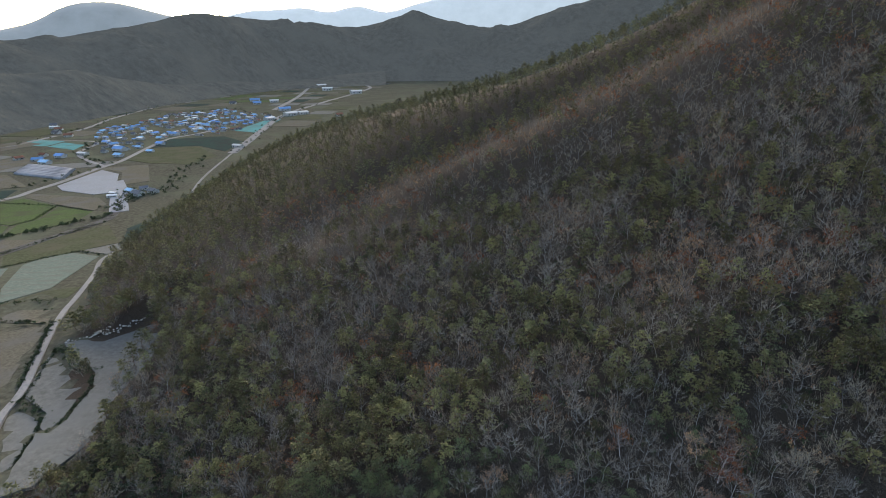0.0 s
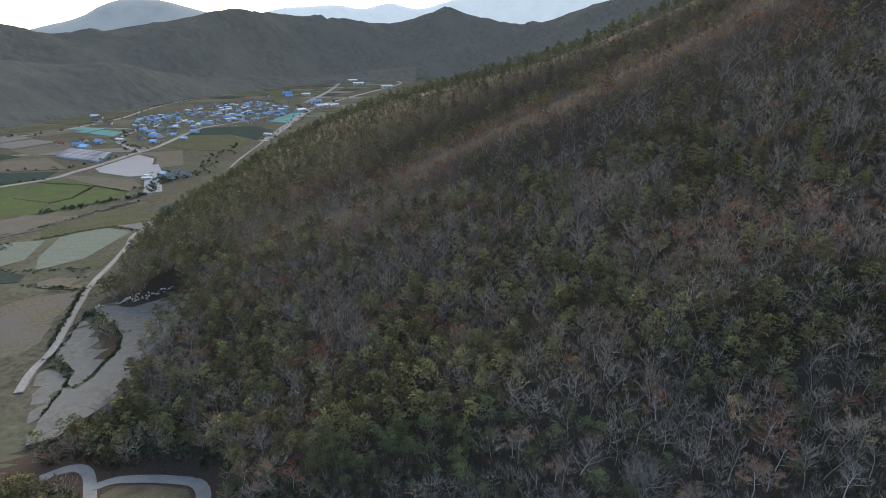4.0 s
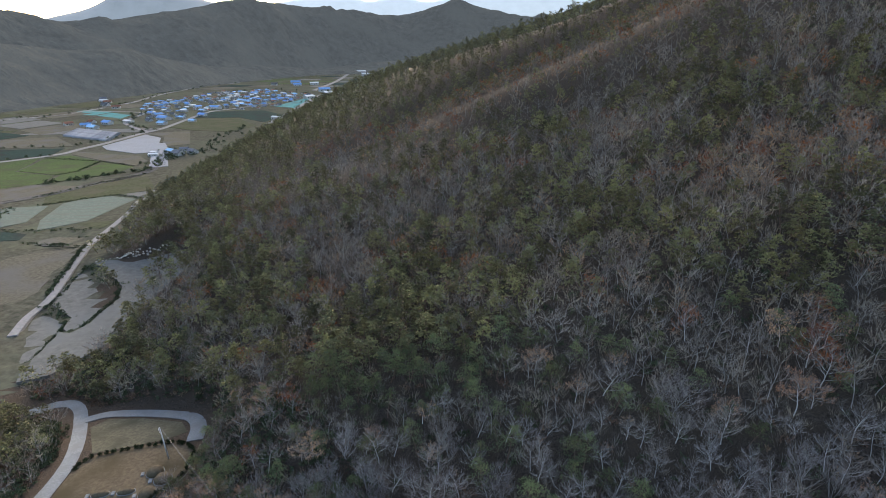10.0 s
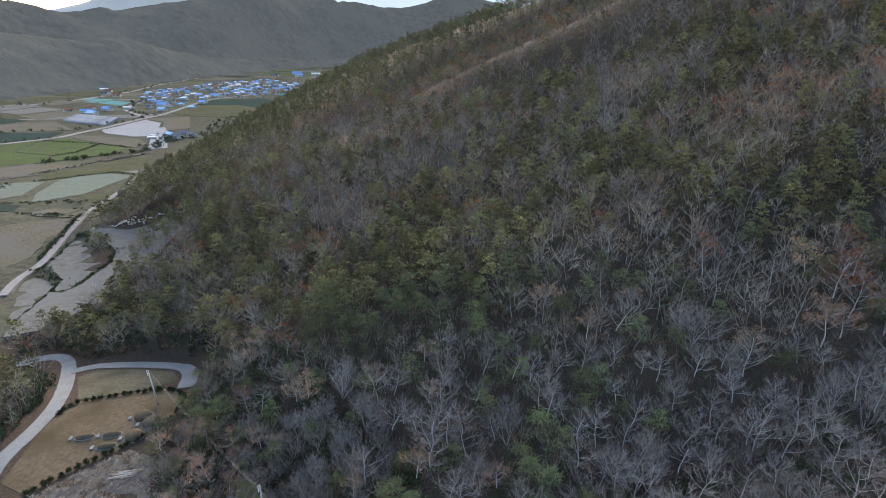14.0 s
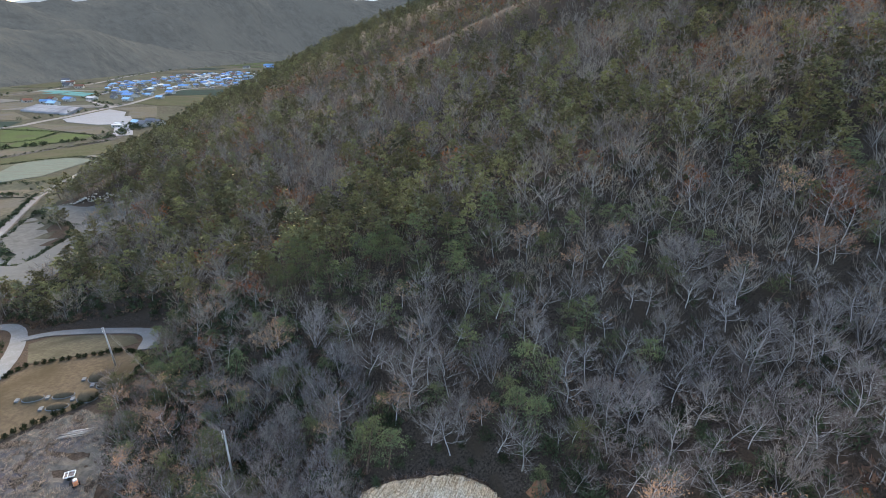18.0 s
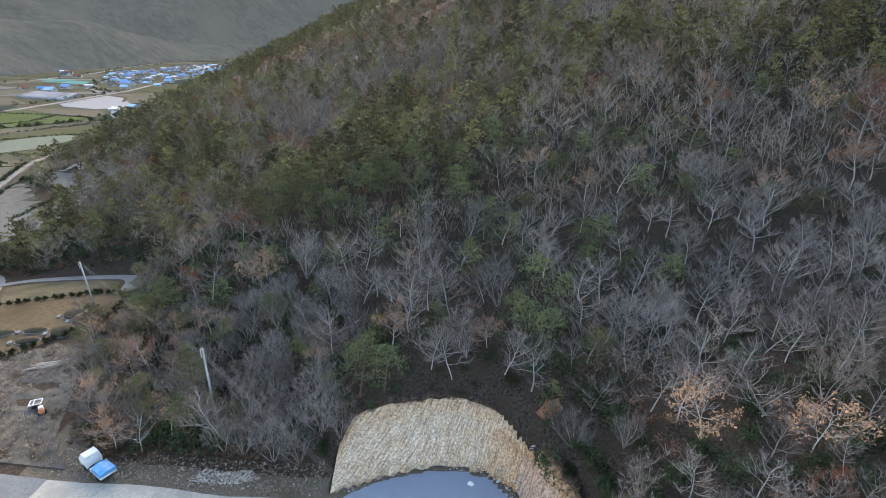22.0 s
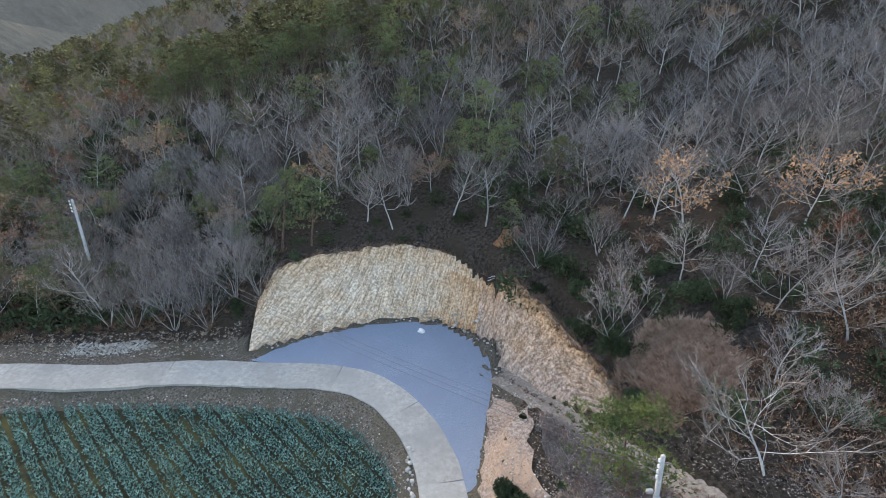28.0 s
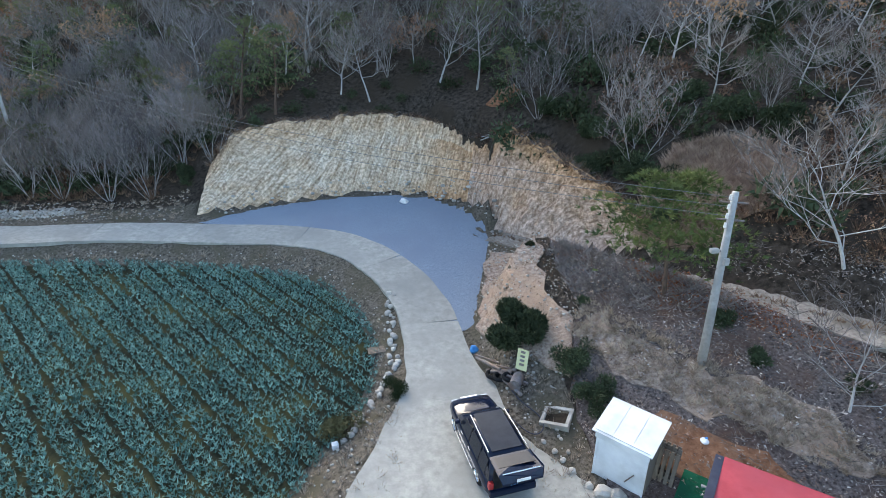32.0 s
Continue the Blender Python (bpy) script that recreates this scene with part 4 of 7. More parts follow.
# ---- trees ----
class Soup:
    """Triangles gathered piece by piece."""

    def __init__(self):
        self.v, self.t, self.n = [], [], 0

    def add(self, v, t):
        self.v.append(np.asarray(v, float))
        self.t.append(np.asarray(t, int) + self.n)
        self.n += len(v)

    def arrays(self):
        return np.concatenate(self.v), np.concatenate(self.t)

    def tube(self, path, radii, sides):
        path = np.asarray(path, float)
        ang = np.arange(sides) * 2 * math.pi / sides
        rings = []
        for i, p in enumerate(path):
            d = path[min(i + 1, len(path) - 1)] - path[max(i - 1, 0)]
            d = d / (np.linalg.norm(d) + 1e-9)
            u = np.cross(d, (0.3, 0.9, 0.1) if abs(d[2]) > 0.8 else (0, 0, 1.0))
            u /= np.linalg.norm(u) + 1e-9
            w = np.cross(d, u)
            rings.append(p + radii[i] * (np.cos(ang)[:, None] * u + np.sin(ang)[:, None] * w))
        t = []
        for i in range(len(path) - 1):
            for k in range(sides):
                a, b = i * sides + k, i * sides + (k + 1) % sides
                t += [(a, b, b + sides), (a, b + sides, a + sides)]
        self.add(np.concatenate(rings), t)

    def spike(self, p, q, w, r):
        d = q - p
        s = np.cross(d, r.normal(size=3))
        s *= w / (np.linalg.norm(s) + 1e-9)
        self.add([p - s, p + s, q], [(0, 1, 2)])

    def leaf(self, p, size, r):
        a, b = r.normal(size=3), r.normal(size=3)
        a *= size / np.linalg.norm(a)
        b *= size * 0.6 / np.linalg.norm(b)
        self.add([p - a * 0.5, p + b, p + a * 0.7], [(0, 1, 2)])


def unit(v):
    return v / (np.linalg.norm(v) + 1e-9)


def bent(p, d, length, segs, r, lift, wob):
    path = [p]
    for _ in range(segs):
        d = unit(d + np.array((0, 0, lift)) + r.normal(size=3) * wob)
        p = p + d * length / segs
        path.append(p)
    return path, d


def branch_at(path, g):
    """A point part of the way along a bent limb, and its direction there."""
    n = len(path) - 1
    k = min(n - 1, int(g * n))
    return path[k] + (path[k + 1] - path[k]) * (g * n - k), unit(path[k + 1] - path[k])


def bare_tree(seed, height, spread, near, leaves=0, leaf_size=0.2, stems=1, lite=False, low=0.25):
    """A leafless broadleaf tree: limbs that fan out to a domed crown, forking into side branches and fine twigs; some keep dry leaves."""
    r = np.random.default_rng(seed)
    wood, twig, leaf = Soup(), Soup(), Soup()
    tips = []
    many = stems > 1
    limbs = (6 if many else 11) if near else 6 if lite else 8
    sides, terts = (5 if many else 7, 6) if near else (4, 4) if lite else (6, 6)
    fat = 1.35 if lite else 1.0
    r0 = height * (0.007 if many else 0.0115)
    for stem in range(stems):
        a = stem * 2.4 + r.normal() * 0.3
        out = r.uniform(0.15, 0.95) if many else 0.0
        lean = unit(np.array((math.cos(a) * out, math.sin(a) * out, 1.0)) + r.normal(size=3) * (0.07, 0.07, 0))
        path, _ = bent(np.array((0, 0, -0.3)), lean, height * (0.95 if many else 0.82), 7, r, 0.04, 0.11)
        if lite:
            wood.spike(path[0], path[7], r0 * 1.2, r)
        else:
            wood.tube(path, [r0 * (1.2 - k / 6.3) for k in range(8)], 5 if near else 3)
        reach = spread * (0.55 if many else 1.0)
        for i in range(limbs):
            f = low + (0.95 - low) * (i + 0.5 * r.random()) / limbs
            base, _ = branch_at(path, f)
            az = i * 2.4 + a + r.normal() * 0.35
            e = radians(-4 + 74 * ((f - low) / (0.95 - low)) ** 1.1 + r.normal() * 7)
            size = r.uniform(0.82, 1.12)
            end = np.array((path[4][0], path[4][1], height * (0.62 if many else 0.5))) + np.array((math.cos(e) * math.cos(az) * reach, math.cos(e) * math.sin(az) * reach, math.sin(e) * height * 0.48)) * size
            if end[2] < base[2] + 0.3:
                end[2] = base[2] + 0.3 + 0.4 * r.random()
            ctrl = np.array((base[0] + (end[0] - base[0]) * 0.6, base[1] + (end[1] - base[1]) * 0.6, base[2] + (end[2] - base[2]) * 0.42))
            lp = [base * (1 - t) ** 2 + ctrl * 2 * t * (1 - t) + end * t * t + (r.normal(size=3) * 0.035 * reach if 0 < t < 1 else 0) for t in (0, 0.25, 0.5, 0.75, 1)]
            span = np.linalg.norm(end - base)
            lr = r0 * (0.48 - 0.26 * f)
            if near:
                wood.tube(lp, [lr, lr * 0.82, lr * 0.62, lr * 0.42, lr * 0.15], 3)
            else:
                wood.spike(lp[0], lp[2], max(lr, 0.045), r)
                wood.spike(lp[1], lp[3], max(lr * 0.7, 0.034), r)
            for j in range(sides):
                g = 0.22 + 0.76 * (j + 0.6 * r.random()) / sides
                p, tan = branch_at(lp, g)
                side = unit(np.cross(tan, (0, 0, 1.0)) + r.normal(size=3) * 0.25) * (1 if j % 2 else -1)
                d2 = unit(tan * 0.8 + side * 0.72 + np.array((0, 0, 0.22)) + r.normal(size=3) * 0.12)
                bl = span * 0.46 * r.uniform(0.75, 1.15) * (1.08 - 0.55 * g)
                bp, bd = bent(p, d2, bl, 2, r, 0.12, 0.10)
                if near:
                    wood.tube([bp[0], bp[2]], [lr * 0.48, lr * 0.1], 3)
                else:
                    twig.spike(bp[0], bp[2], 0.036 * fat, r)
                for q in range(terts):
                    h = 0.2 + 0.8 * (q + r.random()) / terts
                    p2, t2 = branch_at(bp, min(h, 0.99))
                    d3 = unit(t2 * 0.85 + r.normal(size=3) * 0.5 + (0, 0, 0.25))
                    tl = bl * r.uniform(0.4, 0.7)
                    end3 = p2 + d3 * tl
                    twig.spike(p2, end3, 0.017 if near else 0.028 * fat, r)
                    tips.append(end3)
                    if near:
                        for _ in range(2):
                            p3 = p2 + (end3 - p2) * r.uniform(0.25, 0.9)
                            twig.spike(p3, p3 + unit(d3 + r.normal(size=3) * 0.55) * tl * 0.7, 0.012, r)
    tips = np.array(tips)
    if leaves:
        heart = tips[r.integers(0, len(tips), 11)]
        for _ in range(leaves):
            c = heart[r.integers(0, 11)] if r.random() < 0.82 else tips[r.integers(0, len(tips))]
            p = tips[np.argmin(np.linalg.norm(tips - (c + r.normal(size=3) * 0.55), axis=1))]
            leaf.leaf(p + r.normal(size=3) * 0.15, leaf_size * r.uniform(0.7, 1.3), r)
    return wood, twig, leaf


def pine_tree(seed, height, spread, near, sparse=False, lite=False):
    """A red pine: a leaning stem and flat, ragged plates of needle tufts on level boughs."""
    r = np.random.default_rng(seed)
    wood, leaf = Soup(), Soup()
    path, _ = bent(np.zeros(3) - (0, 0, 0.3), unit(np.array((r.normal() * 0.12, r.normal() * 0.12, 1.0))), height, 7, r, 0.05, 0.07)
    r0 = height * 0.017
    if lite:
        wood.spike(path[0], path[7], r0 * 1.2, r)
    else:
        wood.tube(path, [r0 * (1.2 - k / 6.6) for k in range(8)], 6 if near else 3)
    boughs = 17 if sparse else 16 if near else 9 if lite else 11
    for i in range(boughs):
        f = 0.36 + 0.64 * i / (boughs - 1)
        base, _ = branch_at(path, min(f, 0.99))
        az = i * 2.4 + r.normal() * 0.4
        length = spread * (1.0 - 0.78 * ((f - 0.36) / 0.64) ** 1.6) * r.uniform(0.7, 1.12)
        lp, ld = bent(base, unit(np.array((math.cos(az), math.sin(az), 0.1 + 0.35 * f))), length, 3, r, 0.05, 0.10)
        if near:
            wood.tube(lp, [r0 * 0.3, r0 * 0.22, r0 * 0.14, r0 * 0.05], 3)
        else:
            wood.spike(lp[0], lp[3], 0.05, r)
        pads = 3
        for j in range(pads):
            t = 0.42 + 0.58 * (j + 0.5 * r.random()) / (pads - 0.5)
            c, tan = branch_at(lp, min(t, 0.99))
            side = np.cross(tan, (0, 0, 1.0)) * r.normal() * 0.42 * length * (1.15 - t)
            c = c + side + r.normal(size=3) * (0.1, 0.1, 0.06)
            wide = (0.36 + 0.16 * length * 0.4) * (1.15 if near else 1.0)
            for _ in range(26 if sparse else 13 if near else 4 if lite else 7):
                o = r.normal(size=3) * (wide, wide, 0.09) * 0.72
                o[2] += 0.10 - 0.16 * (o[0] ** 2 + o[1] ** 2) / (wide * wide)
                p = c + o
                if near:
                    for _ in range(8 if sparse else 5):
                        d = unit(o * (0.9, 0.9, 0) / wide + np.array((0, 0, 0.55)) + r.normal(size=3) * 0.6)
                        leaf.spike(p, p + d * r.uniform(0.16, 0.27) * (1.25 if sparse else 1.0), 0.026 if sparse else 0.036, r)
                else:
                    d = unit(o * (1, 1, 0) / wide + np.array((0, 0, 0.3)) + r.normal(size=3) * 0.4)
                    leaf.spike(p, p + d * r.uniform(0.45, 0.75), 0.24 if lite else 0.17, r)
    return wood, None, leaf


def shrub(seed, size, count, blade, up=0.5, flat=0.7):
    """A low bush: a dome of leaves on a few stems."""
    r = np.random.default_rng(seed)
    wood, leaf = Soup(), Soup()
    for i in range(5):
        d = unit(np.array((math.cos(i * 2.4) * 0.6, math.sin(i * 2.4) * 0.6, 1)))
        wood.spike(np.zeros(3), d * size * 0.8, 0.04, r)
    lobes = [r.normal(size=3) * (0.33, 0.33, 0.16) * size + (0, 0, size * 0.42) for _ in range(8)]
    for _ in range(count):
        c = lobes[r.integers(0, 8)]
        o = unit(r.normal(size=3)) * size * 0.42 * r.random() ** 0.4 * np.array((1, 1, flat))
        p = c + o
        p[2] = max(p[2], 0.02)
        leaf.spike(p, p + unit(o + r.normal(size=3) * 0.3 * size + (0, 0, up * size * 0.5)) * blade * r.uniform(0.7, 1.3), blade * 0.24, r)
    return wood, None, leaf


COPSES = [
    [(-57, 70), (-59, 79), (-58, 92), (-40, 92), (-8, 62), (-15, 51.4), (-36, 49.4), (-43, 50.4), (-48, 56), (-52, 63)],
    [(-112, 97), (-97, 95), (-88, 82), (-85, 70), (-104, 66), (-125, 86)],
    [(-124, 112), (-117, 128), (-95, 136), (-60, 112), (-57, 97), (-64, 101), (-92, 104), (-104, 109), (-114, 106)],
]


def grown(x, y):
    """Where the wood grows: on the hillside, off the fields, lanes and bare earth."""
    x, y = np.asarray(x, float), np.asarray(y, float)
    ok = (hill(x, y) > valley(x, y) - 0.4) & ~((x < -30) & (y < 60))
    for poly in COPSES:
        ok |= inside(x, y, poly)[0]
    ok &= open_ground(x, y) > 2.0
    ok &= along(x, y, TRACK)[0] > 2.0
    ok &= ~((x > 0) & (x < 13.5) & (y < 42) & (y > 5)) & (np.hypot(x - 15.2, y - 33.4) > 4.6)
    # the cut bank stays bare
    hit, far_off = inside(x, y, FOOT_LINE + CREST_LINE[::-1])
    ok &= ~hit & (far_off > 1.2)
    return ok


def kind_at(x, y, r):
    """The sort of tree at a place: pines in groves, dry-leaved oaks in drifts and for the spur's sunlit crest, bare
    trees elsewhere.
    """
    g = noise.fractal((x * 0.035, y * 0.035, 2.0), 0.9, 2.0, 3)
    b = noise.fractal((x * 0.018, y * 0.018, 11.0), 0.9, 2.0, 3)
    pine = 0.27 + 0.09 * (y > 84) + 0.55 * g + 0.42 * math.exp(-(((x + 12) / 34) ** 2 + ((y - 92) / 26) ** 2)) + 0.22 * math.exp(-(((x + 42) / 22) ** 2 + ((y - 100) / 26) ** 2)) - 0.38 * math.exp(-(((x - 28) / 30) ** 2 + ((y - 62) / 22) ** 2)) + 0.15 * (x < -60) + 0.75 * (y > 252 + 0.25 * max(0.0, x)) + 0.4 * (y > 330 + 30 * math.log1p(math.exp(min(20, max(-20, (42 - x) * 0.035)))) - 55)
    # brown and rust trees along the spur crest also stand for its sunlit edge
    drift_or_sunlit = min(seg_dist(x, y, -20, 232, 42, 239), seg_dist(x, y, 42, 239, 150, 256)) < 13 or seg_dist(x, y, -80, 262, -14, 236) < 13 or math.hypot(x - 60, y - 132) < 15 or math.hypot(x - 56, y - 86) < 6
    if drift_or_sunlit and r.random() < 0.55:
        return "brown" if r.random() < 0.7 else "rust"
    u = r.random()
    if u < pine:
        return "pine"
    if r.random() < (0.10 + 0.55 * max(0.0, b)) * (0.25 if x > 5 and y < 72 else 1.0):
        return "rust" if r.random() < 0.3 else "brown"
    return "bare"


def scatter():
    r = np.random.default_rng(12)
    out = []
    y = 8.0
    while y < 560:
        step = 3.55 if y < 72 else 3.3 + max(0, y - 110) * 0.0095
        x = -1.15 * y - 20
        while x < 1.12 * y + 22:
            out.append((x + r.uniform(-1.7, 1.7), y + r.uniform(-1.7, 1.7)))
            x += step
        y += step
    p = np.array(out)
    ok = grown(p[:, 0], p[:, 1])
    crest = 330 + 30 * np.log1p(np.exp(np.clip((42 - p[:, 0]) * 1.05 / 30, -30, 30)))
    ok &= p[:, 1] < crest + 22
    ok &= p[:, 0] < 45 + 0.75 * p[:, 1]
    return p[ok]


FARS = {
    "bare": [bare_tree(k, 6.6 + 0.4 * k, 3.0 + 0.3 * (k % 3), False) for k in range(7)],
    "brown": [bare_tree(20 + k, 7.4, 3.2, False, 110, 0.34) for k in range(3)],
    "rust": [bare_tree(30 + k, 7.2, 3.0, False, 170, 0.38) for k in range(3)],
    "pine": [pine_tree(40 + k, 6.6 + 0.5 * k, 2.7, False) for k in range(5)],
}
BACKS = {
    "bare": [bare_tree(140 + k, 6.6 + 0.4 * k, 3.2 + 0.25 * (k % 3), False, lite=True) for k in range(6)],
    "brown": [bare_tree(150 + k, 7.6, 3.3, False, 80, 0.5, lite=True) for k in range(3)],
    "rust": [bare_tree(155 + k, 7.6, 3.1, False, 110, 0.52, lite=True) for k in range(3)],
    "pine": [pine_tree(160 + k, 6.6 + 0.5 * k, 2.8, False, lite=True) for k in range(5)],
}
NEARS = {
    "bare": [bare_tree(60 + k, 6.2 + 0.4 * k, 2.8 + 0.3 * (k % 3), True, low=(0.25, 0.4, 0.18)[k % 3]) for k in range(6)] + [bare_tree(68, 6.2, 3.6, True, stems=5), bare_tree(95, 4.8, 3.4, True, low=0.16)],
    "brown": [bare_tree(70 + k, 7.6 - k, 2.9, True, (820, 420, 820)[k], 0.21, low=0.35) for k in range(3)],
    "rust": [bare_tree(75, 8.0, 3.2, True, 1100, 0.2)],
    "pale": [bare_tree(77 + k, 5.4, 2.9, True, 260 + 380 * k, 0.13, stems=3) for k in range(2)],
    "pine": [pine_tree(80 + k, 8.0 - 0.5 * k, 3.0, True) for k in range(4)] + [pine_tree(91, 5.6, 3.9, True, True)],
}
SKIN = {"bare": ("bark", "twig", None), "brown": ("bark", "twig", "brown"), "rust": ("bark", "twig", "rust"), "pale": ("bark", "twig", "paleleaf"), "pine": ("pinebark", None, "needle")}
TALK = {
    "bare": ("bare_tree", "tree", "leafless grey broadleaf tree with fine twigs on the slope"),
    "brown": ("oak_tree", "tree", "half-bare oak holding clusters of dry tan leaves"),
    "rust": ("autumn_tree", "tree", "small tree covered in rust-orange leaves"),
    "pale": ("pale_tree", "tree", "many-stemmed tree with cream dead leaves on fine grey twigs"),
    "pine": ("pine_tree", "tree", "dull green pine with ragged flat needle pads"),
}


def soup_mesh(name, soup, material):
    v, t = soup.arrays()
    me = fast_mesh(name, v, t)
    me.materials.append(material)
    return me


PROTO = {}
for kind, models in NEARS.items():
    PROTO[kind] = []
    for number, (w, tw, lf) in enumerate(models):
        a, b, c = SKIN[kind]
        if kind == "pine":
            c = "tuft" if number == 4 else "nearneedle"
        if kind == "pale" or kind == "bare" and number == 6:
            a = "stembark"
        parts = [("trunk", soup_mesh("trunk", w, M[a]))]
        if tw is not None:
            parts.append(("crown", soup_mesh("crown", tw, M[b])))
        if lf is not None and lf.n:
            parts.append(("foliage", soup_mesh("foliage", lf, M[c])))
        PROTO[kind].append(parts)


def stand(kind, model, x, y, turn, s, label="", lean=(0, 0), group="trees of the slope"):
    """One tree of its own near the lane."""
    name, cat, text = TALK[kind]
    top = tagged(new(name), label or text, cat, group)
    top.matrix_basis = pose(x, y, float(ground(x, y)), lean[0], lean[1], turn) @ Matrix.Diagonal((s, s, s, 1))
    for part_name, me in PROTO[kind][model % len(PROTO[kind])]:
        new(part_name, me).parent = top
    return top


# trees that stand out
SPECIAL = [
    ("bare", 6, 32.2, 77.0, 1.15), ("bare", 7, 33.0, 78.0, 1.5), ("bare", 2, 21.7, 81.8, 1.1), ("brown", 0, 50.3, 75.0, 1.1), ("brown", 1, 40.1, 74.6, 0.9), ("rust", 0, -37.6, 85.0, 0.85),
    ("bare", 0, -5.0, 58.2, 1.0), ("bare", 1, -2.4, 57.0, 1.0), ("bare", 3, 3.6, 56.0, 1.0), ("bare", 4, 6.4, 53.4, 1.0), ("bare", 6, 9.6, 46.6, 0.75), ("bare", 5, -8.0, 62.6, 1.0), ("brown", 2, 1.7, 59.2, 0.75),
    ("pale", 1, 12.6, 37.4, 0.95), ("pale", 0, 14.2, 40.2, 0.8), ("bare", 7, 22.0, 34.8, 1.15), ("bare", 2, 25.0, 32.0, 0.85), ("bare", 7, 16.4, 26.2, 1.3), ("bare", 7, 12.4, 20.9, 0.85), ("bare", 3, 18.6, 23.6, 0.6),
    ("pine", 0, -13.0, 54.6, 1.0), ("pine", 1, -10.3, 55.2, 0.95), ("pine", 2, -14.2, 58.0, 0.9), ("pine", 3, -5.2, 61.4, 0.8), ("pine", 4, 9.3, 27.3, 0.95),
    ("brown", 0, 20.3, 43.6, 1.05), ("brown", 2, 28.4, 41.4, 1.1), ("bare", 7, 26.6, 45.6, 1.2), ("bare", 5, 19.4, 46.6, 0.9), ("bare", 1, 17.2, 48.0, 1.0), ("bare", 7, 12.0, 49.6, 0.85), ("bare", 0, 28.0, 57.0, 1.1), ("bare", 2, 20.8, 61.4, 1.1), ("bare", 2, 13.3, 62.3, 1.0), ("bare", 5, -17.8, 62.0, 1.0), ("pale", 0, 16.0, 52.0, 0.8),
    ("bare", 6, -17.0, 51.6, 0.9), ("bare", 6, -20.4, 52.4, 0.9), ("bare", 6, -24.0, 53.0, 0.9), ("bare", 6, -29.5, 52.6, 0.85), ("bare", 6, -14.6, 50.6, 0.75), ("bare", 6, -27, 56, 0.9), ("bare", 6, -22.0, 49.6, 0.85), ("bare", 6, -19.0, 49.3, 0.8), ("bare", 6, -25.6, 50.4, 0.8),
    ("brown", 1, -44.5, 62.0, 0.75), ("brown", 2, -48.0, 66.5, 0.75), ("brown", 0, -50.5, 72.0, 0.7), ("pine", 2, -37.5, 53.5, 0.8), ("pine", 3, -34.0, 54.5, 0.8), ("pine", 0, -45, 70.5, 1.0), ("pine", 1, -32.5, 52.0, 0.75), ("pine", 3, -29.6, 53.8, 0.8), ("pine", 2, -40.5, 56.5, 0.85), ("pine", 1, -33.3, 56.5, 1.1), ("bare", 3, -29.2, 52.8, 1.1),
]
r = np.random.default_rng(3)
for kind, model, x, y, s in SPECIAL:
    stand(kind, model, x, y, float(r.uniform(0, 360)), s, lean=(float(r.normal() * 3), float(r.normal() * 3)))
taken = [(q[2], q[3]) for q in SPECIAL]
for _ in range(520):
    x, y = float(r.uniform(-56, -12)), float(r.uniform(49, 74))
    if not inside(np.array([x]), np.array([y]), COPSES[0])[0][0] or min(math.hypot(x - a, y - b) for a, b in taken) < 1.9:
        continue
    u = r.random()
    kind = "pine" if u < 0.16 else "brown" if u < (0.56 if x < -37 else 0.22) else "bare"
    stand(kind, 6 if kind == "bare" else int(r.integers(0, 4)), x, y, float(r.uniform(0, 360)), float(r.uniform(0.55, 0.85)), lean=(float(r.normal() * 5), float(r.normal() * 5)))
    taken.append((x, y))
taken = np.array(taken)

far = {k: [] for k in FARS}
count = {k: 0 for k in FARS}
for x, y in scatter():
    if np.min(np.hypot(taken[:, 0] - x, taken[:, 1] - y)) < 2.4:
        continue
    kind = kind_at(x, y, r)
    turn, s = float(r.uniform(0, 360)), (0.82 if x > 8 and y < 50 else 1.0) * float(r.uniform(0.62, 1.05) if y < 92 else r.uniform(0.7, 1.12))
    z = float(natural(x, y))
    if y < 92 and -62 < x < 66 and count[kind] < (210 if kind == "bare" else 120):
        count[kind] += 1
        stand(kind, int(r.integers(0, 4 if kind == 'pine' else 7)), x, y, turn, s, lean=(float(r.normal() * 3), float(r.normal() * 3)))
    else:
        far[kind].append((x, y, z, turn, s, int(r.integers(0, 9)), float(r.random())))


# tall pines along the wood's edge above the terraces
for k in range(70):
    t = k / 69
    x, y = (-172 + 44 * t, 207 + 16 * t) if k % 3 else (-128 + 12 * t, 219 - 60 * t)
    x, y = x + float(r.normal() * 2.5), y + float(r.normal() * 2.0 + 3)
    if open_ground(np.array([x]), np.array([y]))[0] > 2.0:
        far["pine" if k % 4 else "bare"].append((x, y, float(natural(x, y)), float(r.uniform(0, 360)), float(r.uniform(0.95, 1.35)), int(r.integers(0, 9)), float(r.random())))


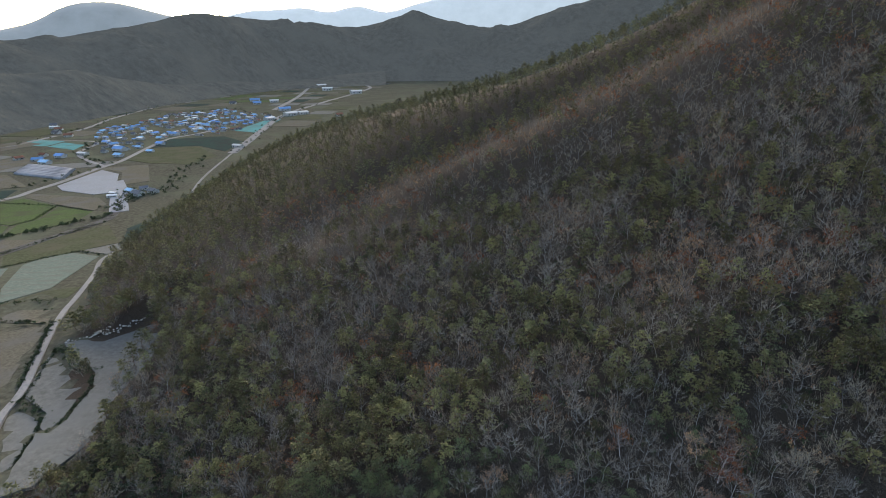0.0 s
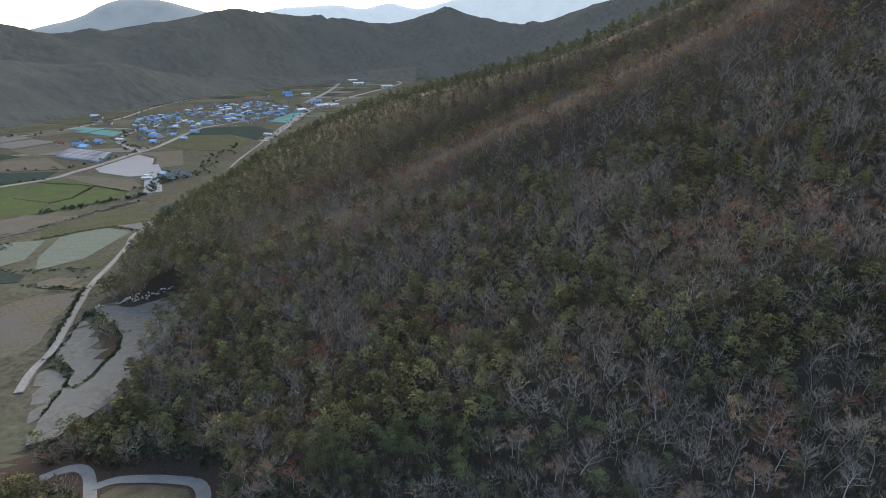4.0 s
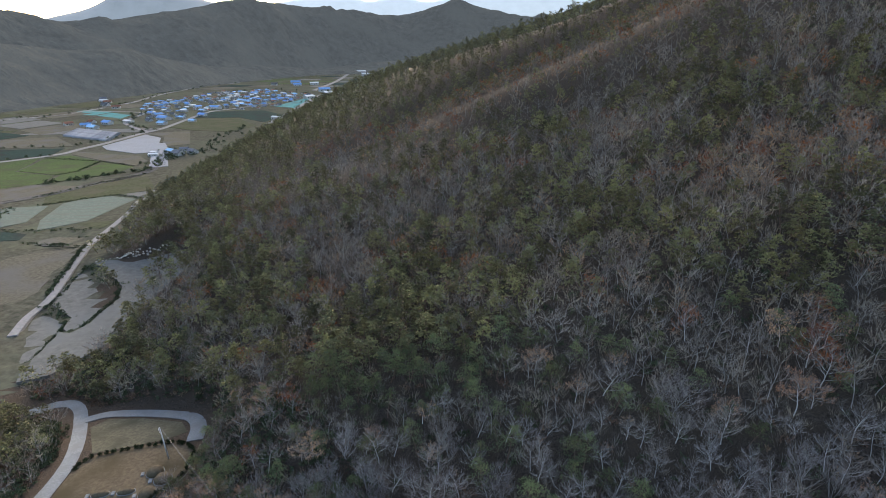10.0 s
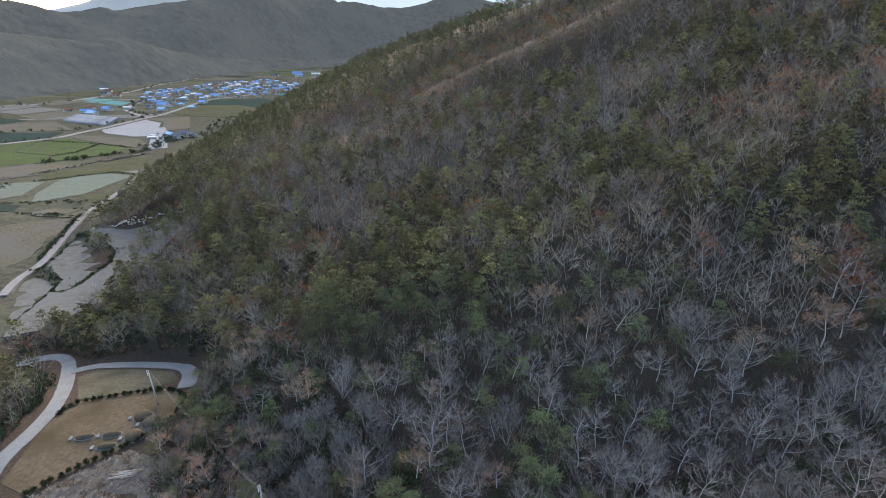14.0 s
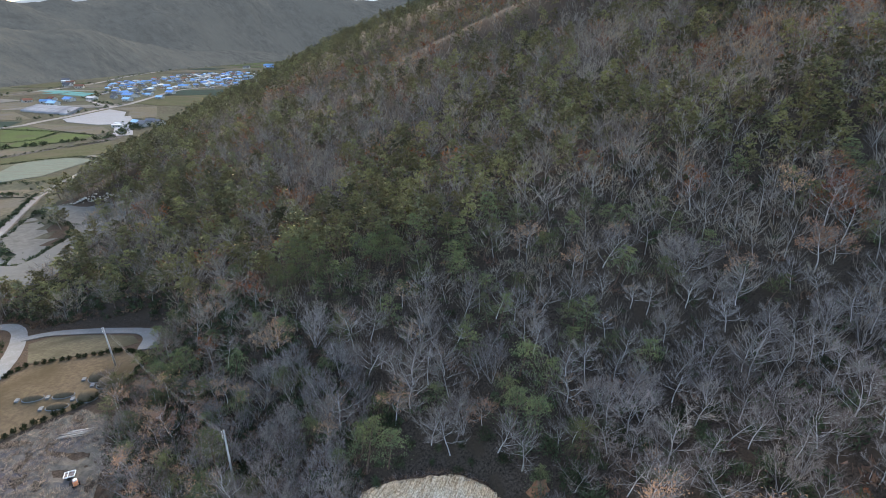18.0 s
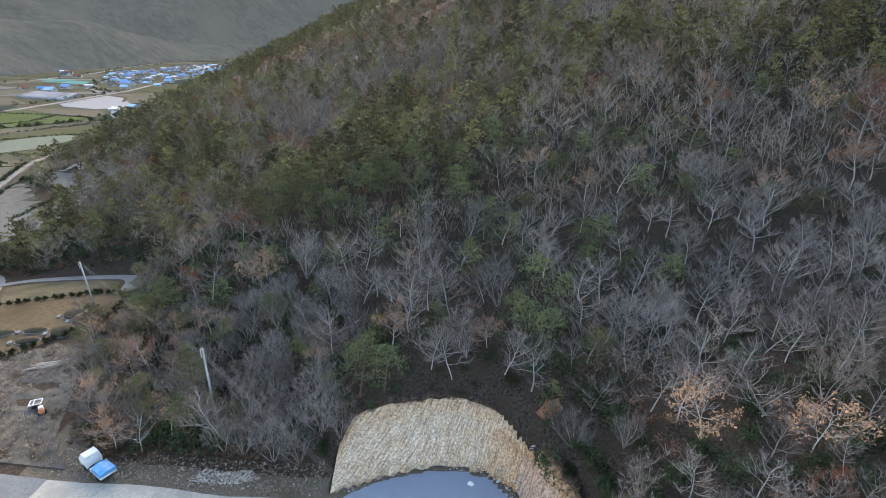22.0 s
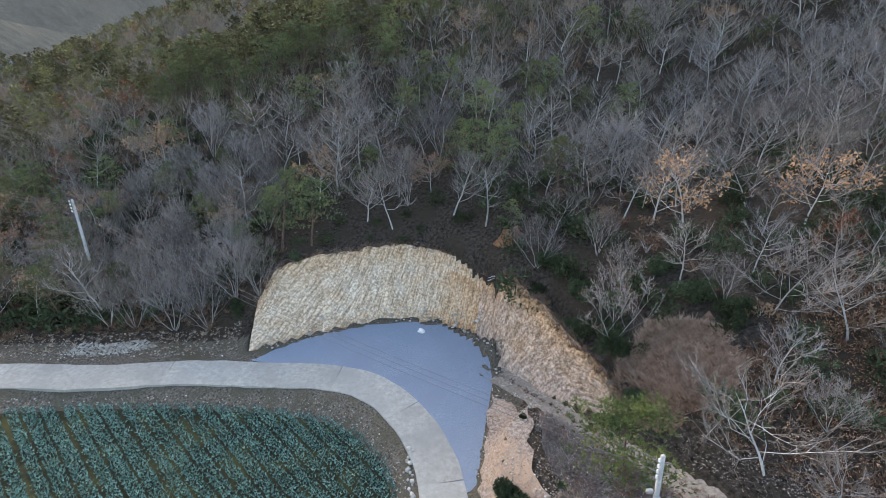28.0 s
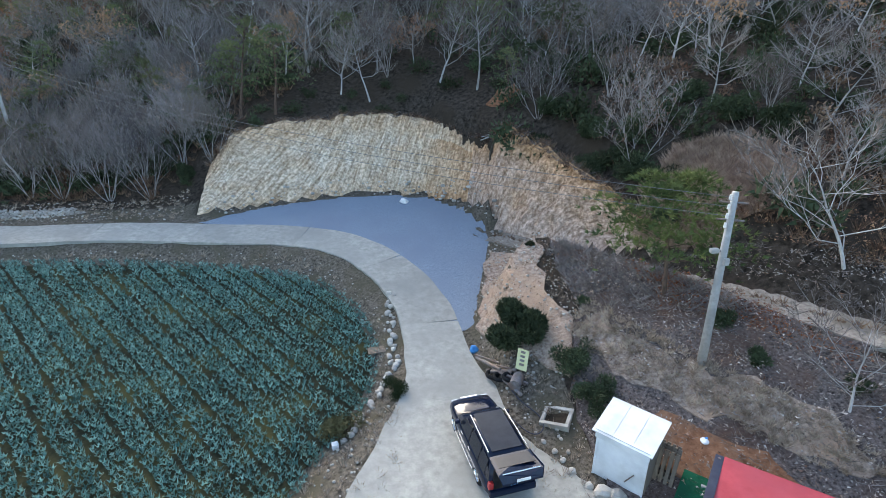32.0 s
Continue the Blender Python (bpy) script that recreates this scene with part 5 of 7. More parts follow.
def grove(kind, spots, name, label, which=FARS, skin=SKIN):
    """All the further trees of one sort, joined."""
    for slot, (part, m) in enumerate(zip(("stems", "twigs", "leaves"), skin[kind])):
        if m is None:
            continue
        vs, ts, tint, n = [], [], [], 0
        models = [q[slot].arrays() for q in which[kind] if q[slot] is not None and q[slot].n]
        if not models:
            continue
        for x, y, z, turn, s, k, h in spots:
            v, t = models[k % len(models)]
            c, q = math.cos(radians(turn)) * s, math.sin(radians(turn)) * s
            w = np.empty_like(v)
            w[:, 0], w[:, 1], w[:, 2] = v[:, 0] * c - v[:, 1] * q + x, v[:, 0] * q + v[:, 1] * c + y, v[:, 2] * s * (0.9 + 0.25 * h) + z
            vs.append(w)
            ts.append(t + n)
            tint.append(np.full(len(v), h))
            n += len(v)
        if n:
            me = fast_mesh(name, np.concatenate(vs), np.concatenate(ts), np.concatenate(tint))
            me.materials.append(M[m])
            tagged(new(name + "_" + part, me), label, "woods", kind="stuff")


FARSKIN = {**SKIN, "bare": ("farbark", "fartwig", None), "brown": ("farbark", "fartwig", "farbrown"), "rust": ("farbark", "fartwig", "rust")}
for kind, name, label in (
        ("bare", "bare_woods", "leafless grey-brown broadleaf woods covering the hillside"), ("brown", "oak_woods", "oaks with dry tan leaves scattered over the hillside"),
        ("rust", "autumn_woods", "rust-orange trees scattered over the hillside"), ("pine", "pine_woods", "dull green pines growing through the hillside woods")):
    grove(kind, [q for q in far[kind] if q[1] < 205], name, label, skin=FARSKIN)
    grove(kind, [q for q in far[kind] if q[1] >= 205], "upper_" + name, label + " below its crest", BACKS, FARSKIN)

# undergrowth
BUSH = {"shrub": [shrub(100 + k, 1.2, 46, 0.5) for k in range(4)], "drybush": [shrub(110 + k, 1.1, 40, 0.55) for k in range(3)]}
BSKIN = {"shrub": ("pinebark", None, "shrub"), "drybush": ("bark", None, "bracken")}
BUSH["fine_shrub"] = [shrub(120 + k, 1.2, 330, 0.22) for k in range(3)]
BUSH["fine_drybush"] = [shrub(130 + k, 1.0, 150, 0.2) for k in range(3)]
BSKIN["fine_shrub"], BSKIN["fine_drybush"] = BSKIN["shrub"], BSKIN["drybush"]
low = {k: [] for k in BUSH}
px, py = [], []
y = 19.0
while y < 200:
    step = 2.3 + 0.014 * y
    x = -1.05 * y - 15
    while x < 1.05 * y + 20:
        px.append(x + r.uniform(-1, 1))
        py.append(y + r.uniform(-1, 1))
        x += step
    y += step
px, py = np.array(px), np.array(py)
wild = hill(px, py) > valley(px, py) - 0.8
for poly in COPSES:
    wild |= inside(px, py, poly)[0]
ok = wild & (open_ground(px, py) > 1.2) & (along(px, py, TRACK)[0] > 1.8) & ~inside(px, py, FOOT_LINE + CREST_LINE[::-1])[0] & ~((px > 0) & (px < 12) & (py < 33) & (py > 5)) & ~((px > 0) & (px < 8.6) & (py < 43)) & ~((px < 20) & (py < 28)) & (np.hypot(px - 15.0, py - 33.4) > 3.6)
for x, y, z in zip(px[ok], py[ok], ground(px[ok], py[ok])):
    dark = noise.noise((x * 0.07, y * 0.07, 5)) + 0.25 * (x > 8 and y < 75)
    if r.random() < (0.95 if y < 70 else 0.75):
        low[("fine_" if y < 60 and -30 < x < 34 else "") + ("shrub" if r.random() < 0.62 + 0.5 * dark else "drybush")].append((x, y, float(z) - 0.05, float(r.uniform(0, 360)), float(r.uniform(0.6, 1.35)) * (1.5 if x > 6 and y < 62 else 1.0), int(r.integers(0, 9)), float(r.random())))
grove("shrub", low["shrub"], "undergrowth", "dark evergreen undergrowth beneath the trees", BUSH, BSKIN)
grove("drybush", low["drybush"], "dry_brush", "brown dry brush beneath the trees", BUSH, BSKIN)
grove("fine_shrub", low["fine_shrub"], "near_undergrowth", "dark evergreen undergrowth at the foot of the slope", BUSH, BSKIN)
grove("fine_drybush", low["fine_drybush"], "near_brush", "brown dry brush at the foot of the slope", BUSH, BSKIN)
# thin grey saplings and brush that fill the gaps between the trees
SAPLING = {"sapling": []}
for k in range(5):
    g, soup = np.random.default_rng(170 + k), Soup()
    for _ in range(26):
        a = g.uniform(0, 6.28)
        d = unit(np.array((math.cos(a) * 0.55, math.sin(a) * 0.55, 1.0)) + g.normal(size=3) * 0.12)
        p = np.array((math.cos(a), math.sin(a), 0.0)) * g.uniform(0, 0.7) + (0, 0, g.uniform(0, 1.2))
        soup.spike(p, p + d * g.uniform(1.0, 2.2), 0.022, g)
    SAPLING["sapling"].append((None, soup, None))
low = []
y = 61.0
while y < 210:
    step = 2.5 + max(0, y - 70) * 0.009
    x = -1.05 * y - 15
    while x < 0.8 * y + 45:
        low.append((x + r.uniform(-1.2, 1.2), y + r.uniform(-1.2, 1.2)))
        x += step
    y += step
low = np.array(low)
low = low[grown(low[:, 0], low[:, 1])]
low = [(x, y, float(natural(x, y)), float(r.uniform(0, 360)), float(r.uniform(0.7, 1.4)), int(r.integers(0, 9)), float(r.random())) for x, y in low]
grove("sapling", low, "saplings", "thin grey leafless saplings filling the gaps of the wood", SAPLING, {"sapling": (None, "fartwig", None)})



# ---- the things round the lane ----
P = {
    "black": mat("black_paint", (0.006, 0.010, 0.024), (0.009, 0.015, 0.034), 2, 0.09, 0, spec=0.25),
    "glass": mat("tinted_glass", (0.010, 0.013, 0.02), (0.016, 0.02, 0.028), 2, 0.12, 0, spec=0.2),
    "chrome": mat("chrome", (0.55, 0.56, 0.58), (0.66, 0.67, 0.68), 5, 0.2, 0, metal=1.0),
    "tyre": mat("tyre_rubber", (0.012, 0.012, 0.013), (0.03, 0.03, 0.03), 12, 0.85, 0.3),
    "white": mat("white_sheet_metal", (0.62, 0.64, 0.66), (0.72, 0.74, 0.75), 2, 0.45, 0.1, (0.52, 0.53, 0.53), 1.2),
    "poleconc": mat("pole_concrete", (0.30, 0.30, 0.295), (0.42, 0.42, 0.41), 6, 0.85, 0.3, (0.26, 0.26, 0.25), 1.0),
    "porc": mat("porcelain", (0.62, 0.62, 0.60), (0.74, 0.74, 0.72), 5, 0.25, 0),
    "wire": mat("cable", (0.10, 0.10, 0.105), (0.16, 0.16, 0.165), 5, 0.6, 0),
    "wood": mat("weathered_timber", (0.13, 0.10, 0.075), (0.26, 0.21, 0.16), 8, 0.9, 0.5, (0.18, 0.16, 0.14), 1.5, stretch=(1, 1, 0.2)),
    "red": mat("red_tarpaulin", (0.30, 0.035, 0.05), (0.40, 0.06, 0.075), 1.5, 0.6, 0.2, (0.33, 0.06, 0.08), 0.5),
    "navy": mat("navy_trim", (0.02, 0.025, 0.045), (0.04, 0.045, 0.07), 2, 0.6, 0.1),
    "green": mat("green_matting", (0.01, 0.07, 0.035), (0.02, 0.11, 0.06), 6, 0.9, 0.4, (0.015, 0.06, 0.035), 1),
    "stone": mat("pale_stone", (0.30, 0.28, 0.25), (0.50, 0.48, 0.44), 3, 0.9, 0.6, (0.26, 0.24, 0.21), 0.8, vary=0.2),
    "blue": mat("blue_sheet", (0.04, 0.20, 0.50), (0.08, 0.30, 0.62), 3, 0.5, 0.2, (0.10, 0.28, 0.5), 1),
    "orange": mat("orange_paint", (0.45, 0.16, 0.07), (0.58, 0.24, 0.12), 4, 0.5, 0.1, (0.35, 0.18, 0.12), 1),
    "rust": mat("rusty_iron", (0.10, 0.085, 0.08), (0.24, 0.22, 0.22), 8, 0.6, 0.4, (0.16, 0.10, 0.07), 2),
    "yellow": mat("pale_yellow_board", (0.50, 0.50, 0.26), (0.62, 0.61, 0.38), 3, 0.6, 0.1),
    "tail": mat("tail_lamp", (0.28, 0.02, 0.02), (0.36, 0.03, 0.03), 3, 0.2, 0, spec=0.6),
    "lampc": mat("clear_lamp", (0.45, 0.47, 0.5), (0.6, 0.62, 0.64), 3, 0.1, 0, spec=0.7),
    "dark": mat("dark_interior", (0.012, 0.012, 0.013), (0.025, 0.025, 0.026), 3, 0.9, 0),
    "wet": mat("damp_soil", (0.02, 0.016, 0.012), (0.045, 0.036, 0.028), 5, 0.8, 0.5),
}


def part(name, bm, material, parent, label="", smooth=False):
    """One mesh out of a bmesh, under a thing."""
    me = bpy.data.meshes.new(name)
    bm.to_mesh(me)
    bm.free()
    me.materials.append(material)
    if smooth:
        me.shade_smooth()
    ob = new(name, me)
    ob.parent = parent
    return tagged(ob, label)


def bbox(x0, y0, z0, x1, y1, z1, bevel=0.0):
    bm = bmesh.new()
    v, f = box(x0, y0, z0, x1, y1, z1)
    vs = [bm.verts.new(p) for p in v]
    for q in f:
        bm.faces.new([vs[i] for i in q])
    if bevel:
        bmesh.ops.bevel(bm, geom=bm.edges[:], offset=bevel, segments=2, affect="EDGES", profile=0.5)
    return bm


def rod(a, b, r1, r2=None, sides=10):
    """A round bar from a to b."""
    bm = bmesh.new()
    a, b = Vector(a), Vector(b)
    m = Matrix.Translation((a + b) / 2) @ (b - a).to_track_quat("Z", "Y").to_matrix().to_4x4()
    bmesh.ops.create_cone(bm, cap_ends=True, segments=sides, radius1=r1, radius2=r1 if r2 is None else r2, depth=(b - a).length, matrix=m)
    return bm


def loft(rings, closed=True):
    bm = bmesh.new()
    vs = [[bm.verts.new(p) for p in ring] for ring in rings]
    n = len(rings[0])
    for a, b in zip(vs, vs[1:]):
        for k in range(n if closed else n - 1):
            bm.faces.new((a[k], a[(k + 1) % n], b[(k + 1) % n], b[k]))
    if closed:
        bm.faces.new(vs[0][::-1])
        bm.faces.new(vs[-1])
    return bm


def panel(points, thick, normal):
    """A thin plate with the given outline."""
    bm = bmesh.new()
    n = Vector(normal).normalized() * thick
    a = [bm.verts.new(p) for p in points]
    b = [bm.verts.new(Vector(p) + n) for p in points]
    k = len(points)
    bm.faces.new(a[::-1])
    bm.faces.new(b)
    for i in range(k):
        bm.faces.new((a[i], a[(i + 1) % k], b[(i + 1) % k], b[i]))
    return bm


def thing(name, label, category, m, group=""):
    top = tagged(new(name), label, category, group)
    top.matrix_basis = m
    return top


def on_ground(x, y, turn=0.0, off=0.0):
    return pose(x, y, float(ground(x, y)) + off, 0, 0, turn)


def rough_stone(seed, sx, sy, sz, sub=2):
    bm = bmesh.new()
    bmesh.ops.create_icosphere(bm, subdivisions=sub, radius=1)
    for v in bm.verts:
        k = 1 + 0.35 * noise.fractal(v.co * 0.9 + Vector((seed, seed * 2, 0)), 0.8, 2, 3)
        v.co = Vector((v.co.x * sx * k, v.co.y * sy * k, v.co.z * sz * k + sz * 0.55))
    return bm


# the parked car, its tailgate up
def suv():
    car = thing("car", "glossy black estate car with its tailgate raised, parked on the lane", "car", pose(0.94, 23.26, float(valley(0.94, 23.26)) + 0.07, 0, 0, 8.1) @ Matrix.Diagonal((0.92, 0.92, 0.92, 1)))

    def ring(y, w, lo, hi, crown):
        return [(-w * 0.86, y, lo), (-w * 0.98, y, lo + 0.16), (-w, y, (lo + hi) / 2 + 0.06), (-w * 0.96, y, hi - 0.09), (-w * 0.86, y, hi), (-w * 0.45, y, hi + crown), (w * 0.45, y, hi + crown), (w * 0.86, y, hi), (w * 0.96, y, hi - 0.09), (w, y, (lo + hi) / 2 + 0.06), (w * 0.98, y, lo + 0.16), (w * 0.86, y, lo)]

    part("body", loft([ring(-2.36, 0.78, 0.45, 0.78, 0.0), ring(-2.30, 0.88, 0.34, 0.98, 0.0), ring(-2.0, 0.94, 0.28, 1.03, 0.0), ring(-1.0, 0.955, 0.26, 1.03, 0.0), ring(0.4, 0.955, 0.26, 1.03, 0.0), ring(1.05, 0.95, 0.28, 1.02, 0.04), ring(1.7, 0.93, 0.28, 0.97, 0.05), ring(2.15, 0.88, 0.32, 0.90, 0.04), ring(2.33, 0.76, 0.36, 0.78, 0.03), ring(2.40, 0.62, 0.42, 0.66, 0.0)]), P["black"], car, smooth=True)

    def cab(y, w0, z0, w1, z1):
        return [(-w0, y, z0), (-w1 - 0.03, y, z1 - 0.10), (-w1, y, z1 - 0.02), (-w1 * 0.5, y, z1 + 0.02), (w1 * 0.5, y, z1 + 0.02), (w1, y, z1 - 0.02), (w1 + 0.03, y, z1 - 0.10), (w0, y, z0)]

    part("cabin", loft([cab(-2.26, 0.86, 1.0, 0.82, 1.12), cab(-2.02, 0.88, 1.0, 0.68, 1.66), cab(-1.2, 0.89, 1.0, 0.68, 1.73), cab(-0.2, 0.89, 1.0, 0.67, 1.74), cab(0.35, 0.89, 1.0, 0.64, 1.68), cab(0.75, 0.89, 1.0, 0.72, 1.38), cab(1.18, 0.88, 1.0, 0.84, 1.05)]), P["black"], car, smooth=True)
    part("windscreen", panel([(-0.78, 1.16, 1.06), (0.78, 1.16, 1.06), (0.60, 0.36, 1.67), (-0.60, 0.36, 1.67)], 0.03, (0, 0.6, 0.8)), P["glass"], car, "dark windscreen")
    part("sunroof", panel([(-0.56, -1.75, 1.742), (0.56, -1.75, 1.742), (0.56, 0.2, 1.742), (-0.56, 0.2, 1.742)], 0.022, (0, 0, 1)), P["glass"], car, "dark glass roof panel")
    for s in (-1, 1):
        for y0, y1 in ((-1.95, -1.38), (-1.30, -0.42), (-0.34, 0.62)):
            top1 = 1.60 if y1 < 0.5 else 1.44
            part("side_window", panel([(s * 0.905, y0, 1.06), (s * 0.905, y1, 1.06), (s * (0.735 if y1 < 0.5 else 0.78), y1 - (0.0 if y1 < 0.5 else 0.12), top1), (s * 0.735, y0 + 0.04, 1.60)][::s], 0.02, (s, 0, 0.3)), P["glass"], car, "tinted side window")
        part("roof_rail", rod((s * 0.70, -1.8, 1.80), (s * 0.68, 0.15, 1.79), 0.025), P["chrome"], car, "bright roof rail")
        part("side_step", bbox(s * 0.95 - 0.05, -0.98, 0.30, s * 0.95 + 0.05, 1.05, 0.37, 0.015), P["chrome"], car, "chrome side step")
        part("mirror", bbox(s * 1.02 - 0.11, 0.62, 1.06, s * 1.02 + 0.11, 0.76, 1.22, 0.04), P["black"], car)
        part("headlight", bbox(s * 0.62 - 0.16, 2.10, 0.70, s * 0.62 + 0.18, 2.32, 0.86, 0.05), P["lampc"], car, "clear headlight")
        part("tail_lamp", bbox(s * 0.80 - 0.09, -2.40, 0.74, s * 0.80 + 0.09, -2.24, 1.02, 0.03), P["tail"], car, "red tail lamp")
        for y in (-0.55, 0.3):
            part("door_handle", bbox(s * 0.965 - 0.02, y - 0.11, 0.90, s * 0.965 + 0.02, y + 0.11, 0.935, 0.01), P["chrome"], car, "chrome door handle")
        for y in (-1.32, 1.40):
            wheel = part("wheel", rod((s * 0.70, y, 0.36), (s * 0.93, y, 0.36), 0.30, sides=20), P["dark"], car)
            bm = bmesh.new()
            mt = pose(s * 0.82, y, 0.36, 0, 90, 0)
            rings = []
            for k in range(24):
                a = k * math.pi / 12
                rings.append([mt @ Vector((math.cos(a) * (0.30 + 0.065 * math.cos(b)), math.sin(a) * (0.30 + 0.065 * math.cos(b)), 0.115 * math.sin(b))) for b in [q * math.pi / 4 for q in range(8)]])
            vs = [[bm.verts.new(p) for p in q] for q in rings]
            for i in range(24):
                for k in range(8):
                    bm.faces.new((vs[i][k], vs[i][(k + 1) % 8], vs[(i + 1) % 24][(k + 1) % 8], vs[(i + 1) % 24][k]))
            part("tyre", bm, P["tyre"], wheel, smooth=True)
            part("rim", rod((s * 0.92, y, 0.36), (s * 0.945, y, 0.36), 0.235, 0.20, 20), P["chrome"], wheel, "bright alloy rim")
            for k in range(7):
                a = k * 2 * math.pi / 7
                part("spoke", rod((s * 0.955, y, 0.36), (s * 0.950, y + 0.22 * math.cos(a), 0.36 + 0.22 * math.sin(a)), 0.025, 0.02, 5), P["chrome"], wheel)
    part("grille", bbox(-0.42, 2.32, 0.56, 0.42, 2.405, 0.74, 0.02), P["chrome"], car, "chrome grille")
    part("bonnet_trim", bbox(-0.36, 2.26, 0.83, 0.36, 2.35, 0.86, 0.01), P["chrome"], car)
    # solid near-black block stands for the shade inside the open boot
    part("boot_shade", bbox(-0.70, -2.385, 0.72, 0.70, -2.25, 1.5, 0.02), P["dark"], car, "near-black block in place of the shaded load space")
    part("rear_bumper", bbox(-0.86, -2.46, 0.40, 0.86, -2.26, 0.68, 0.06), P["black"], car)
    gate = part("tailgate", panel([(-0.74, -1.98, 1.70), (0.74, -1.98, 1.70), (0.80, -2.95, 1.86), (0.70, -3.12, 1.62), (-0.70, -3.12, 1.62), (-0.80, -2.95, 1.86)], 0.07, (0, 0.15, 1)), P["black"], car, "raised tailgate")
    part("gate_window", panel([(-0.62, -2.08, 1.785), (0.62, -2.08, 1.785), (0.66, -2.62, 1.872), (-0.66, -2.62, 1.872)], 0.012, (0, 0.15, 1)), P["glass"], gate, "dark rear window")
    part("gate_trim", rod((-0.66, -2.93, 1.93), (0.66, -2.93, 1.93), 0.025), P["chrome"], gate, "chrome strip")
    part("number_plate", bbox(-0.24, -3.145, 1.70, 0.24, -3.12, 1.80), P["white"], gate, "plain white plate")
    part("load", bbox(-0.1, -2.42, 0.78, 0.16, -2.39, 0.95), P["blue"], car, "blue bag in the load space")


suv()


# white shed beside the lane
def shed():
    x, y = 5.25, 21.6
    top = thing("shed", "small white sheet-metal shed with a sloping roof beside the lane", "shed", pose(x, y, 0.35, 0, 0, -48.7))
    w, d, h = 0.82, 0.62, 1.85
    part("wall", loft([[(-w, -d, -0.3), (w, -d, -0.3), (w, d, -0.3), (-w, d, -0.3)], [(-w, -d, h - 0.30), (w, -d, h - 0.30), (w, d, h), (-w, d, h)]]), P["white"], top)
    part("fascia", bbox(-w - 0.06, -d - 0.10, h - 0.50, w + 0.06, -d - 0.04, h - 0.16, 0.01), P["white"], top)
    a, b = (h - 0.26), (h + 0.10)
    for k in range(3):
        x0, x1 = -w - 0.16 + k * (2 * w + 0.32) / 3, -w - 0.16 + (k + 1) * (2 * w + 0.32) / 3 - 0.012
        part("roof_sheet", panel([(x0, -d - 0.16, a), (x1, -d - 0.16, a), (x1, d + 0.14, b), (x0, d + 0.14, b)], 0.045, (0, -0.2, 1)), P["white"], top, "white roof sheet with rolled seam")
    part("door", bbox(w + 0.004, -d + 0.1, -0.2, w + 0.05, d - 0.1, h - 0.35, 0.01), P["wood"], top, "brown timber door")
    part("corner_post", bbox(-w - 0.03, -d - 0.03, -0.3, -w + 0.03, -d + 0.03, h - 0.3), P["white"], top)
    part("corner_post", bbox(w - 0.03, -d - 0.03, -0.3, w + 0.03, -d + 0.03, h - 0.3), P["white"], top)
    part("pipe", rod((0.25, -d - 0.03, 0.1), (0.5, -d - 0.05, 0.55), 0.02), P["rust"], top)


shed()
for k, (dx, tilt) in enumerate(((0.0, 14), (0.12, 20), (0.3, 9))):
    crate = thing("pallet", "grey weathered pallet leaning on the shed", "pallet", pose(6.05 + dx, 20.85 + dx * 1.2, 0.45, 0, tilt, 41))
    for j in range(5):
        part("slat", bbox(-0.02, -0.4 + j * 0.17, 0, 0.02, -0.29 + j * 0.17, 1.15), P["wood"], crate)
    for z in (0.12, 0.95):
        part("bearer", bbox(0.022, -0.4, z, 0.08, 0.5, z + 0.09), P["wood"], crate)

# red canopy
canopy = thing("canopy", "taut red tarpaulin canopy with a navy edge", "canopy", pose(7.16, 20.1, 0, 0, 0, -43))
part("sheet", loft([[(0.24, -i * 0.5 - 0.0, 2.16 - 0.02 * i), (5.4, -i * 0.5, 2.30 - 0.02 * i), (5.4, -i * 0.5, 2.34 - 0.02 * i), (0.24, -i * 0.5, 2.20 - 0.02 * i)] for i in range(8)]), P["red"], canopy, "taut red sheet")
part("edge", bbox(0.0, -3.5, 2.02, 0.238, 0.0, 2.19, 0.01), P["navy"], canopy, "navy edge beam")
for x, y in ((0.12, -0.15), (5.2, -0.15), (0.12, -3.3), (5.2, -3.3)):
    part("post", rod((x, y, -0.2), (x, y, 2.2), 0.04), P["rust"], canopy)
part("rail", rod((0.1, -0.05, 2.1), (5.3, -0.05, 2.22), 0.03), P["rust"], canopy)
sheet("green_mat", [(5.9, 19.9), (6.9, 20.9), (8.0, 19.8), (7.0, 18.8)], P["green"], "dark green artificial turf mat", "mat", 0.22, 0.4, 0.08)
bag = thing("sack", "crumpled white and blue plastic sack", "sack", on_ground(8.05, 21.6, 20))
part("body", rough_stone(4, 0.30, 0.2, 0.07), P["white"], bag)
part("print", rough_stone(9, 0.14, 0.1, 0.085), P["blue"], bag, "blue print")
pipe = thing("drain_pipe", "short grey plastic pipe on the ground", "pipe", on_ground(7.4, 20.1, -35, 0.08))
part("tube", rod((-0.35, 0, 0.06), (0.35, 0, 0.06), 0.075), P["poleconc"], pipe)
for k, (x, y, s) in enumerate([(4.25, 20.95, 0.32), (4.62, 20.72, 0.34), (3.95, 21.35, 0.16), (3.6, 22.0, 0.15), (3.45, 22.5, 0.12), (3.3, 22.9, 0.13), (3.05, 23.4, 0.11)]):
    st = thing("boulder", "pale rounded stone at the lane's edge", "stone", on_ground(x, y, k * 50, -0.03), "stones by the lane")
    part("block", rough_stone(k + 2, s, s * 0.85, s * 0.75), P["stone"], st)

